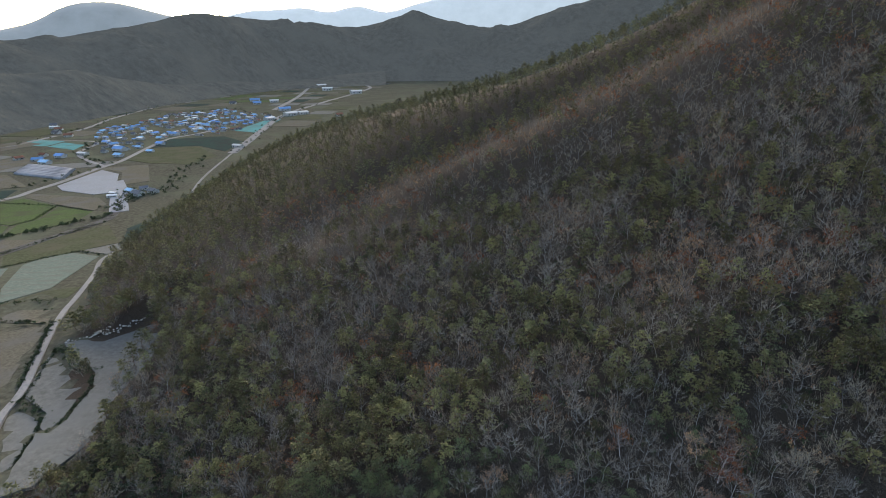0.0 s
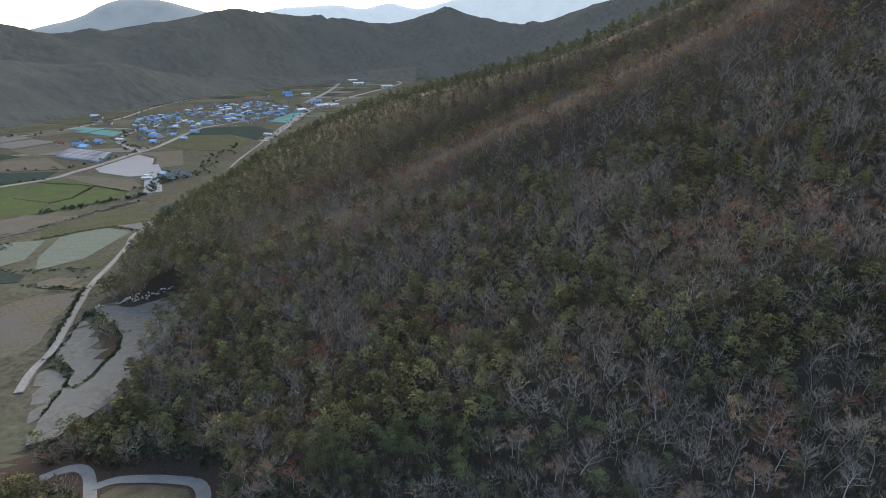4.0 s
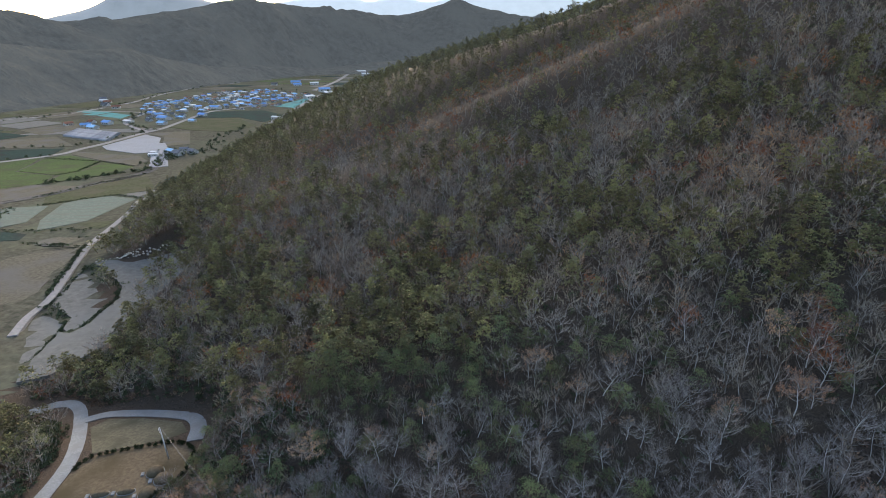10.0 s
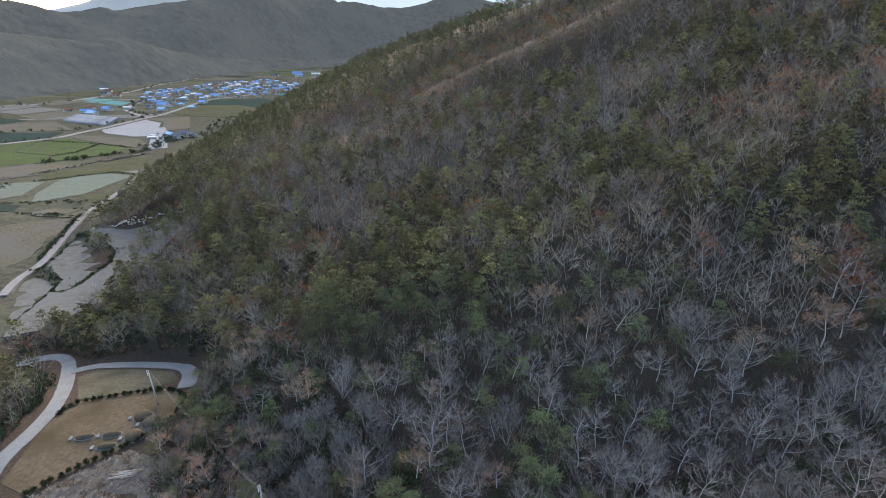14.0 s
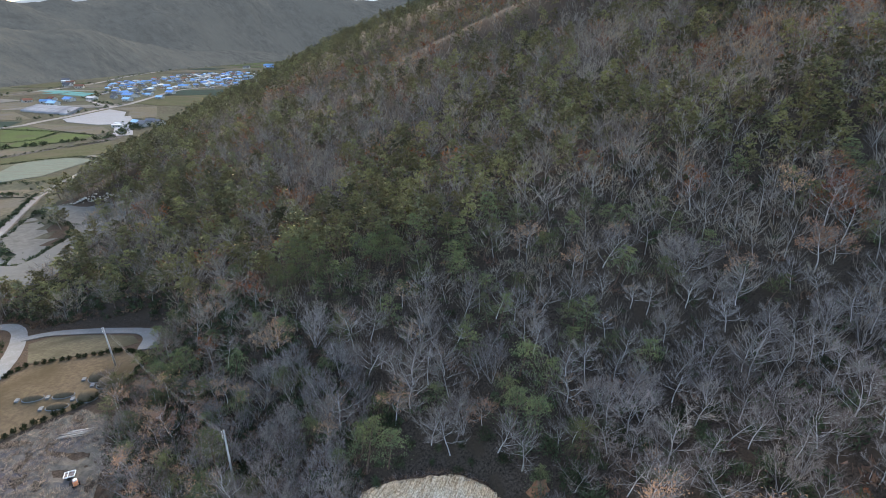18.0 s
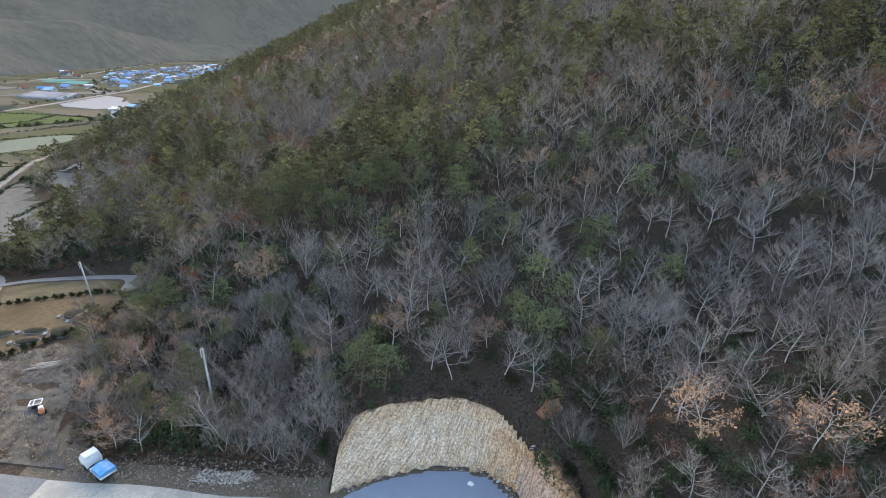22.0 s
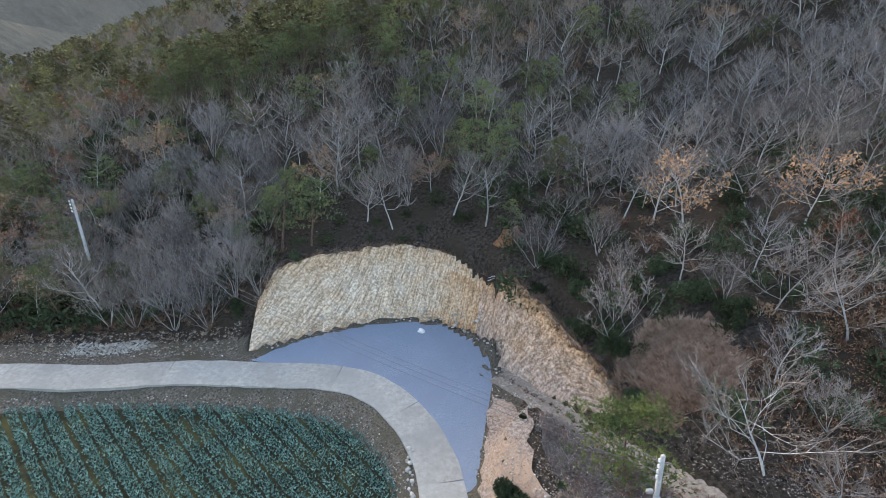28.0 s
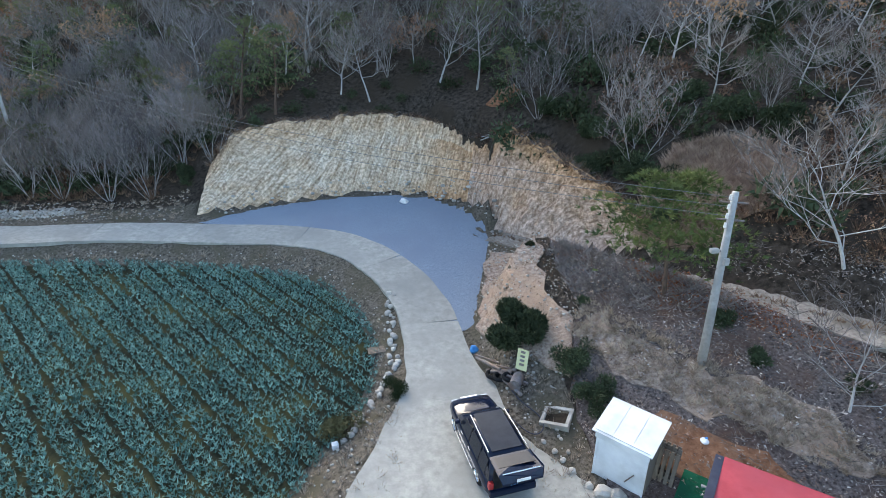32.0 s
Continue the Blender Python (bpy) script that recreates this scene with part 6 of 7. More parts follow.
# pit with a concrete rim
pit = thing("drain_pit", "square concrete drain pit filled with dark soil", "pit", pose(3.80, 24.2, float(ground(3.80, 24.2)) + 0.03, 0, -13, 0) @ pose(0, 0, 0, 0, 0, -35))
for x0, y0, x1, y1 in ((-0.55, -0.48, 0.55, -0.34), (-0.55, 0.34, 0.55, 0.48), (-0.55, -0.335, -0.41, 0.335), (0.41, -0.335, 0.55, 0.335)):
    part("rim", bbox(x0, y0, -0.25, x1, y1, 0.10, 0.015), P["stone"], pit, "pale concrete rim")
part("fill", bbox(-0.405, -0.335, -0.25, 0.405, 0.335, 0.02), P["wet"], pit, "dark soil inside")

# scrap by the lane
for k in range(9):
    a = Vector((1.55 + 0.10 * k + random.uniform(-0.1, 0.1), 28.9 - 0.28 * k, 0))
    b = a + Vector((random.uniform(0.35, 0.9), random.uniform(-1.5, -0.9), 0))
    tube = thing("scrap_pipe", "grey metal pipe in a scrap heap beside the lane", "pipe", Matrix.Identity(4), "scrap heap")
    za, zb = float(ground(a.x, a.y)) + 0.12 + 0.05 * (k % 4), float(ground(b.x, b.y)) + 0.12 + 0.07 * (k % 3)
    part("tube", rod((a.x, a.y, za), (b.x, b.y, zb), 0.045 + 0.012 * (k % 3)), P["rust"], tube)
for k, (x, y) in enumerate(((2.25, 26.9), (2.55, 26.5), (2.05, 27.3))):
    t = thing("old_tyre", "worn tyre lying in the scrap heap", "tyre", on_ground(x, y, 30 * k, 0.06), "scrap heap")
    bm = bmesh.new()
    vs = [[bm.verts.new((math.cos(a) * (0.24 + 0.08 * math.cos(b)), math.sin(a) * (0.24 + 0.08 * math.cos(b)), 0.09 + 0.09 * math.sin(b))) for b in [q * math.pi / 4 for q in range(8)]] for a in [q * math.pi / 10 for q in range(20)]]
    for i in range(20):
        for q in range(8):
            bm.faces.new((vs[i][q], vs[i][(q + 1) % 8], vs[(i + 1) % 20][(q + 1) % 8], vs[(i + 1) % 20][q]))
    part("ring", bm, P["tyre"], t, smooth=True)
board = thing("sign_board", "pale yellow board propped up in the scrap heap", "sign", on_ground(3.0, 26.5, -38) @ pose(0, 0, 0, -12, 0, 0))
part("plate", bbox(-0.24, -0.015, 0.25, 0.24, 0.015, 1.15, 0.005), P["yellow"], board)
part("leg", bbox(-0.04, 0.016, -0.1, 0.04, 0.06, 1.0), P["wood"], board)
for k in range(4):
    part("text_bar", bbox(-0.1, -0.02, 0.98 - 0.18 * k, 0.1, -0.0155, 1.08 - 0.18 * k), P["rust"], board, "grey bar of writing")
sk = thing("sack", "blue and white plastic sack at the end of the scrap", "sack", on_ground(1.62, 29.3, 10))
part("body", rough_stone(14, 0.2, 0.18, 0.22), P["blue"], sk)
drum = thing("scrap_drum", "dented dark oil drum on its side", "drum", on_ground(2.75, 26.1, 60, 0.25))
part("shell", rod((-0.35, 0, 0), (0.35, 0, 0), 0.24, 0.23, 16), P["rust"], drum)
hose = bpy.data.curves.new("hose", "CURVE")
hose.dimensions, hose.bevel_depth = "3D", 0.022
sp = hose.splines.new("NURBS")
loop = [(1.9, 25.4), (2.2, 24.6), (2.5, 23.9), (2.9, 23.6), (3.3, 23.9), (3.2, 24.6), (2.7, 25.2), (2.5, 25.9)]
sp.points.add(len(loop) - 1)
sp.use_endpoint_u = True
for q, (x, y) in zip(sp.points, loop):
    q.co = (x, y, float(ground(x, y)) + 0.10, 1)
hose.materials.append(P["navy"])
tagged(new("hose", hose), "dark garden hose looped on the concrete", "hose")

# a plank, a box and the edge stones on the field side
pl = thing("pallet", "short weathered pallet beside the field", "pallet", on_ground(-2.75, 30.6, 8, 0.0))
for k in range(5):
    part("slat", bbox(-0.5, -0.26 + k * 0.11, 0.10, 0.5, -0.17 + k * 0.11, 0.13), P["wood"], pl)
for x in (-0.4, 0.34):
    part("bearer", bbox(x, -0.26, 0.0, x + 0.08, 0.28, 0.098), P["wood"], pl)
bx = thing("crate", "small white plastic crate at the field's edge", "crate", on_ground(-4.5, 24.8, 15))
part("shell", bbox(-0.12, -0.12, 0, 0.12, 0.12, 0.22, 0.02), P["white"], bx)
stone_meshes = []
for k in range(5):
    me = bpy.data.meshes.new("block")
    bm = rough_stone(20 + k, 0.13, 0.11, 0.10, 2)
    bm.to_mesh(me)
    bm.free()
    me.materials.append(P["stone"])
    stone_meshes.append(me)
for k in range(46):
    t = k / 45
    x, y = (-2.05 + 0.5 * math.sin(k * 1.7) * 0.3 - 0.4 * (t > 0.8), 34.5 - 9.5 * t)
    if t > 0.55:
        x = -1.95 - (t - 0.55) * 4.6
    st = thing("edge_stone", "pale rubble stone along the field-side edge of the lane", "stone", on_ground(x + random.uniform(-0.2, 0.15), y, k * 77.0, -0.02) @ Matrix.Diagonal((*[random.uniform(0.6, 1.5)] * 3, 1)), "edge stones")
    new("block", stone_meshes[k % 5]).parent = st
bo = thing("boulder", "whitish boulder lying on the gravel pad", "stone", on_ground(-0.3, 47.5, 0, 0.0))
part("block", rough_stone(33, 0.34, 0.26, 0.26), P["porc"], bo)


# bushes of their own
def bush(x, y, size, label, m, seed, count=420, blade=0.2, flat=0.8):
    w, _, lf = shrub(seed, size, int(count * 5.0), blade * 0.6, 0.4, flat)
    top = thing("bush", label, "bush", on_ground(x, y, seed * 40.0), "bushes by the lane")
    new("stem", soup_mesh("stem", w, M["pinebark"])).parent = top
    new("foliage", soup_mesh("foliage", lf, M[m])).parent = top


for k, (x, y, size) in enumerate([(9.8, 41.6, 1.5), (10.9, 39.6, 1.7), (12.0, 38.0, 1.6), (12.9, 36.4, 1.5), (11.8, 41.8, 1.6), (13.6, 39.4, 1.5), (9.0, 44.8, 1.3), (10.6, 46.4, 1.4), (18.5, 37.6, 1.5), (20.0, 35.6, 1.4), (17.2, 41.0, 1.4), (12.6, 33.0, 0.8), (-16.6, 50.4, 0.9)]):
    bush(x, y, size, "dense dark evergreen bush at the edge of the wood", "shrub", 220 + k, 700, 0.3)
bush(3.3, 28.5, 1.35, "dense dark green rounded bush above the scrap heap", "shrub", 201, 2200, 0.3)
bush(4.9, 25.9, 1.0, "dark green bush on the clay slope", "shrub", 202, 600)
bush(5.2, 24.2, 0.85, "dark green bush behind the drain pit", "shrub", 203, 600)
bush(-2.1, 27.1, 0.7, "near-black clipped round bush at the lane's edge", "hedge", 204, 700, 0.12)
bush(-4.2, 25.6, 0.9, "straggly olive bush on the field bank", "needle", 205, 380)
bush(6.3, 28.6, 0.32, "small dark bush among the litter", "shrub", 206, 200)
bush(11.0, 23.4, 0.5, "small green bush under the bare tree", "shrub", 207, 300)
bush(5.3, 33.4, 0.25, "small dark bush on bare clay", "shrub", 208, 240)
bush(10.6, 25.4, 0.6, "dark bush at the foot of the pole", "shrub", 209, 420)
bush(13.2, 21.6, 0.45, "small green bush in the brush", "shrub", 210, 300)


# ---- poles and wires ----
def utility_pole(x, y, base, height, label, lamp=False, lean=(0, 0), arm_turn=-30):
    top = thing("utility_pole", label, "pole", pose(x, y, base, lean[0], lean[1], 0))
    part("shaft", rod((0, 0, -0.5), (0, 0, height), 0.17, 0.105, 14), P["poleconc"], top, smooth=True)
    for z in (height - 0.35, height - 0.95):
        part("crossarm", rod((-0.42 * math.cos(radians(arm_turn)), -0.42 * math.sin(radians(arm_turn)), z), (0.42 * math.cos(radians(arm_turn)), 0.42 * math.sin(radians(arm_turn)), z), 0.035, None, 6), P["rust"], top)
    for k in range(4):
        z = height - 0.2 - 0.32 * k
        ins = part("insulator", rod((-0.22, -0.1, z), (-0.22, -0.1, z + 0.16), 0.055, 0.04), P["porc"], top, "white porcelain insulator")
        part("pin", rod((-0.1, -0.05, z + 0.05), (-0.22, -0.1, z + 0.05), 0.012, None, 6), P["rust"], ins)
    for z in (2.0, 2.5, 3.0, 3.5, 4.0):
        if z < height - 1.5:
            part("step_bolt", rod((0, 0, z), (0.24 if int(z * 2) % 2 else -0.24, 0, z), 0.012, None, 6), P["rust"], top)
    if lamp:
        box_part = part("lamp_head", bbox(-0.52, -0.12, height - 2.10, -0.22, 0.08, height - 1.93, 0.05), P["poleconc"], top, "white lamp housing on a bracket")
        part("bracket", rod((-0.3, 0, height - 2.0), (0, 0, height - 2.1), 0.03), P["rust"], box_part)
        part("meter_box", bbox(-0.09, -0.28, height - 2.5, 0.09, -0.16, height - 2.25, 0.02), P["poleconc"], top, "grey-white junction box")
    return top


utility_pole(9.15, 24.05, float(ground(9.15, 24.05)), 6.7, "grey concrete utility pole with white insulators and a lamp", True, (0, -1.5))
utility_pole(-30.95, 55.6, float(natural(-30.95, 55.6)), 12.7 - float(natural(-30.95, 55.6)), "concrete utility pole rising out of the trees")
utility_pole(-63.9, 82.6, float(ground(-63.9, 82.6)), 8.0, "slim concrete utility pole beside the graves", False, (0, -3))


def cable(name, a, b, sag, r=0.011):
    cu = bpy.data.curves.new(name, "CURVE")
    cu.dimensions, cu.bevel_depth = "3D", r
    s = cu.splines.new("POLY")
    s.points.add(24)
    for i in range(25):
        t = i / 24
        p = Vector(a).lerp(Vector(b), t)
        s.points[i].co = (p.x, p.y, p.z - sag * 4 * t * (1 - t), 1)
    cu.materials.append(P["wire"])
    tagged(new(name, cu), "thin overhead wire strung between utility poles", "wire", "overhead wires")


for k in range(3):
    cable("wire", (8.75, 24.0, 8.95 - 0.32 * k), (-31.1, 55.5, 12.45 - 0.32 * k), 1.1 + 0.1 * k)
    cable("wire", (-31.1, 55.5, 12.45 - 0.32 * k), (-63.9, 82.6, float(ground(-63.9, 82.6)) + 7.7 - 0.32 * k), 0.9)


# ---- farm truck, cart and poles on the yard ----
def truck():
    top = thing("truck", "small white farm truck with a blue tarpaulin over its bed", "truck", on_ground(-40.2, 47.5, 58))
    part("chassis", bbox(-0.6, -2.2, 0.4, 0.6, 2.2, 0.58, 0.03), P["dark"], top)
    part("cab", loft([[(-0.8, 0.75, 0.5), (0.8, 0.75, 0.5), (0.8, 2.3, 0.5), (-0.8, 2.3, 0.5)], [(-0.82, 0.75, 1.1), (0.82, 0.75, 1.1), (0.82, 2.35, 1.1), (-0.82, 2.35, 1.1)], [(-0.68, 0.8, 1.85), (0.68, 0.8, 1.85), (0.68, 1.85, 1.85), (-0.68, 1.85, 1.85)]]), P["white"], top)
    part("windscreen", panel([(-0.7, 2.28, 1.18), (0.7, 2.28, 1.18), (0.62, 1.95, 1.75), (-0.62, 1.95, 1.75)], 0.03, (0, 1, 0.6)), P["glass"], top, "dark windscreen")
    part("bed", bbox(-0.82, -2.3, 0.6, 0.82, 0.0, 0.95, 0.03), P["white"], top)
    part("tarpaulin", loft([[(-0.86, y, 0.9), (-0.8, y, 1.25 + 0.1 * math.sin(y * 3)), (0, y, 1.42 + 0.08 * math.cos(y * 4)), (0.8, y, 1.25 + 0.1 * math.sin(y * 2)), (0.86, y, 0.9)] for y in (-2.35, -1.8, -1.3, -0.8, -0.4)], True), P["blue"], top, "bright blue tarpaulin over the bed")
    for s in (-1, 1):
        for y in (-1.4, 1.5):
            part("wheel", rod((s * 0.62, y, 0.32), (s * 0.82, y, 0.32), 0.32, None, 16), P["tyre"], top)


truck()
cart = thing("trailer", "white steel-framed trailer on the rough yard", "trailer", on_ground(-54.3, 57.0, 25, 0.05) @ Matrix.Diagonal((0.75, 0.75, 0.75, 1)))
for x0, y0, x1, y1 in ((-0.9, -0.8, 0.9, -0.7), (-0.9, 0.7, 0.9, 0.8), (-0.9, -0.69, -0.8, 0.69), (0.8, -0.69, 0.9, 0.69), (-0.3, -0.69, -0.2, 0.69)):
    part("rail", bbox(x0, y0, 0.5, x1, y1, 0.72, 0.02), P["white"], cart, "white frame rail")
part("deck", bbox(-0.8, -0.7, 0.42, 0.8, 0.7, 0.48), P["rust"], cart)
for s in (-1, 1):
    part("wheel", rod((0, s * 0.84, 0.3), (0, s * 1.0, 0.3), 0.32, None, 14), P["tyre"], cart)
till = thing("tiller", "small orange and white power tiller", "tiller", on_ground(-52.5, 55.6, 40))
part("engine", bbox(-0.3, -0.4, 0.3, 0.3, 0.35, 0.85, 0.08), P["orange"], till)
part("hood", bbox(-0.22, -0.1, 0.85, 0.22, 0.4, 1.05, 0.05), P["white"], till)
for s in (-1, 1):
    part("wheel", rod((s * 0.3, 0, 0.28), (s * 0.46, 0, 0.28), 0.28, None, 12), P["tyre"], till)
    part("handle", rod((s * 0.2, -0.3, 0.7), (s * 0.3, -1.2, 1.05), 0.03, None, 6), P["rust"], till)
for k in range(7):
    lg = thing("timber_pole", "pale stripped pole in a small stack", "timber", on_ground(-59.2 + 0.12 * k, 64.2 + 0.26 * k, 14 + 3 * (k % 3), 0.1 + 0.08 * (k % 2)), "stacked poles")
    part("shaft", rod((-2.0 + 0.15 * (k % 3), 0, 0.05), (2.0, 0, 0.08), 0.075, 0.06, 8), P["stone"], lg)


# ---- burial ground ----
def mound(x, y, rx, ry, h, turn, label):
    top = thing("grave_mound", label, "grave", on_ground(x, y, turn), "graves")
    rings = []
    for k in range(7):
        a = k / 6 * math.pi / 2
        rings.append([(math.cos(q * math.pi / 12) * rx * math.cos(a) ** 0.8, math.sin(q * math.pi / 12) * ry * math.cos(a) ** 0.8, h * math.sin(a)) for q in range(24)])
    rings[-1] = [(p[0] * 0.02, p[1] * 0.02, h) for p in rings[0]]
    part("turf", loft(rings), F["gold"], top, "grassed dome", smooth=True)
    part("kerb", loft([[(math.cos(q * math.pi / 12) * (rx + e), math.sin(q * math.pi / 12) * (ry + e), z) for q in range(24)] for e, z in ((0.12, -0.1), (0.12, 0.1), (0.0, 0.13), (-0.05, 0.05))]), M["oldconcrete"], top, "low stone kerb")
    part("offering_table", bbox(-rx - 0.95, -0.45, 0.0, -rx - 0.35, 0.45, 0.3, 0.03), M["oldconcrete"], top, "grey stone table")


for x, y in ((-64.3, 78.6), (-61.7, 76.9), (-62.6, 73.3)):
    mound(x, y, 1.6, 1.6, 1.2, 20, "round grassed grave mound with a stone kerb")
for x, y in ((-71.3, 72.4), (-66.9, 73.4), (-66.0, 70.6)):
    mound(x, y, 1.6, 0.8, 0.75, 16, "long low grave mound with a stone table at its end")
hw, _, hl = shrub(300, 0.72, 230, 0.22, 0.6, 1.15)
hs, hf = soup_mesh("stem", hw, M["pinebark"]), soup_mesh("foliage", hl, M["hedge"])
row = smooth_path([(-81.3, 78.6), (-80.2, 82.2), (-72.6, 85.6), (-65.6, 87.6), (-60.6, 85.9), (-58.7, 81.4), (-59.0, 76.2), (-62.5, 71.3), (-67.8, 65.4), (-71.8, 59.8)], 0.4)
last = None
for k, (x, y) in enumerate(row):
    if last and math.hypot(x - last[0], y - last[1]) < (1.05 if y > 74 and x < -59 or y > 80 else 0.98):
        continue
    last = (x, y)
    h = thing("hedge_shrub", "small dark clipped evergreen in the row round the graves", "shrub", on_ground(x, y, k * 67.0) @ Matrix.Diagonal((*[random.uniform(0.8, 1.15)] * 2, random.uniform(0.9, 1.4), 1)), "clipped row round the graves")
    new("stem", hs).parent = h
    new("foliage", hf).parent = h


# ---- crop and small growth ----
def plants():
    r = np.random.default_rng(9)
    models = []
    for k in range(6):
        s = Soup()
        for j in range(4):
            a = j * 2.5 + r.normal() * 0.5
            d = unit(np.array((math.cos(a), math.sin(a), r.uniform(0.6, 2.4)))) * r.uniform(0.12, 0.20)
            s.spike(np.zeros(3), d, r.uniform(0.02, 0.032), r)
        models.append(s.arrays())
    ux, uy = 0.643, -0.766
    vs, ts, tint, n = [], [], [], 0
    lane_no = 0
    for across in np.arange(-30, 42, 0.165):
        lane_no += 1
        if lane_no % 6 == 0:
            continue
        m = np.arange(-40, 40, 0.092)
        x = -16 + ux * m - uy * across * 1.0 + r.normal(size=len(m)) * 0.05
        y = 28 + uy * m + ux * across * 1.0 + r.normal(size=len(m)) * 0.05
        near_it = (x > -42) & (y > 14) & (x < 0) & (y < 43)
        x, y = x[near_it], y[near_it]
        if not len(x):
            continue
        hit, far_in = inside(x, y, CROP)
        thin = np.array([noise.noise((a * 0.25, b * 0.25, 7)) for a, b in zip(x, y)])
        ok = (hit | (far_in < 0.4)) & ((x > -17 + 6 * r.normal(size=len(x))) | (lane_no % 18 != 1)) & (r.random(len(x)) < 0.95 + 0.5 * thin)
        z = ground(x, y)
        for a, b, c in zip(x[ok], y[ok], z[ok]):
            v, t = models[r.integers(0, 6)]
            q, s = r.uniform(0, 6.28), r.uniform(0.8, 1.3)
            w = np.empty_like(v)
            w[:, 0], w[:, 1], w[:, 2] = (v[:, 0] * math.cos(q) - v[:, 1] * math.sin(q)) * s + a, (v[:, 0] * math.sin(q) + v[:, 1] * math.cos(q)) * s + b, v[:, 2] * s + c + 0.08
            vs.append(w)
            ts.append(t + n)
            tint.append(np.full(len(v), r.random()))
            n += len(v)
    me = fast_mesh("leafy_crop", np.concatenate(vs), np.concatenate(ts), np.concatenate(tint))
    me.materials.append(M["crop"])
    tagged(new("leafy_crop", me), "blue-green leafy crop in close rows with bare furrows", "crop", kind="stuff")


plants()


def strew(name, spots, models, material, label, category):
    vs, ts, tint, n = [], [], [], 0
    for x, y, z, turn, s, k, h in spots:
        v, t = models[k % len(models)]
        c, q = math.cos(turn) * s, math.sin(turn) * s
        w = np.stack([v[:, 0] * c - v[:, 1] * q + x, v[:, 0] * q + v[:, 1] * c + y, v[:, 2] * s + z], 1)
        vs.append(w)
        ts.append(t + n)
        tint.append(np.full(len(v), h))
        n += len(v)
    me = fast_mesh(name, np.concatenate(vs), np.concatenate(ts), np.concatenate(tint))
    me.materials.append(material)
    tagged(new(name, me), label, category, kind="stuff")


def pebble(seed):
    bm = rough_stone(seed, 1, 1, 0.7, 1)
    bmesh.ops.triangulate(bm, faces=bm.faces[:])
    bm.verts.ensure_lookup_table()
    v, t = np.array([p.co[:] for p in bm.verts]), np.array([[q.index for q in f.verts] for f in bm.faces])
    bm.free()
    return v, t


def spots_in(poly, count, seed, lo, hi, keep=None, lift=0.0):
    g = np.random.default_rng(seed)
    xs, ys = [p[0] for p in poly], [p[1] for p in poly]
    x, y = g.uniform(min(xs), max(xs), count), g.uniform(min(ys), max(ys), count)
    ok = inside(x, y, poly)[0]
    if keep is not None:
        ok &= keep(x, y)
    x, y = x[ok], y[ok]
    z = ground(x, y) + lift
    s = lo * (hi / lo) ** (g.random(len(x)) ** 1.6)
    return [(a, b, c, g.uniform(0, 6.28), d, int(g.integers(0, 9)), g.random()) for a, b, c, d in zip(x, y, z, s)]


PEB = [pebble(k) for k in range(50, 55)]
BANKS = [(-46, 36), (-46, 50.5), (-16, 49), (-15, 41), (0, 41), (6, 30), (6, 20), (-9, 20), (-9, 24), (-6, 36), (-20, 38.6)]
strew("bank_rubble", spots_in(BANKS, 13000, 1, 0.022, 0.085, lambda x, y: (along(x, y, LANE)[0] > 1.7) & (open_ground(x, y) > 0.15)), PEB, P["stone"], "pale rubble and pebbles along the lane's banks", "rubble")
strew("pad_gravel", spots_in(PAD, 4000, 2, 0.015, 0.035, lambda x, y: along(x, y, LANE)[0] > 1.9, 0.04), PEB, M["gravel"], "loose crushed stone on the pad", "gravel")
strew("cut_rubble", spots_in([(-15, 45), (-5, 49.2), (2, 48.6), (5.2, 44), (5.2, 41.5), (7.5, 39), (8, 41), (6.5, 46), (2, 51.5), (-6, 51.5), (-14, 48)], 1500, 3, 0.05, 0.2, lambda x, y: outside(x, y, PAD) < 1.1), PEB, P["stone"], "broken rock fallen at the foot of the cut bank", "rubble")
strew("heap_rubble", spots_in([(-30, 46.6), (-27, 46.3), (-24.6, 46.4), (-22.6, 47.2), (-24, 48.3), (-27.2, 47.9), (-29, 48.4)], 1300, 4, 0.03, 0.12), PEB, P["stone"], "heap of whitish stones beside the lane", "rubble")
WALLROW = [(-167, 199.5), (-148, 205), (-134, 221), (-136, 223), (-149, 208), (-168, 202)]
strew("field_stones", spots_in(WALLROW, 900, 5, 0.25, 0.7), PEB, P["stone"], "row of pale stones between field and wood", "rubble")


def tuft(seed, n, size, lean):
    g, s = np.random.default_rng(seed), Soup()
    for _ in range(n):
        a = g.uniform(0, 6.28)
        o = np.array((math.cos(a), math.sin(a), 0)) * g.uniform(0, 0.35) * size
        s.spike(o, o + np.array((math.cos(a) * lean, math.sin(a) * lean, 1.0)) * size * g.uniform(0.5, 1.0), 0.02 * size + 0.012, g)
    return s.arrays()


GRASS = [tuft(60 + k, 16, 0.6, 0.7) for k in range(4)]
TWIGS = [tuft(70 + k, 5, 0.5, 2.2) for k in range(4)]


def flecks(seed, n):
    g, s = np.random.default_rng(seed), Soup()
    for _ in range(n):
        s.leaf(g.normal(size=3) * (0.3, 0.3, 0.02) + (0, 0, 0.05), g.uniform(0.06, 0.13), g)
    return s.arrays()


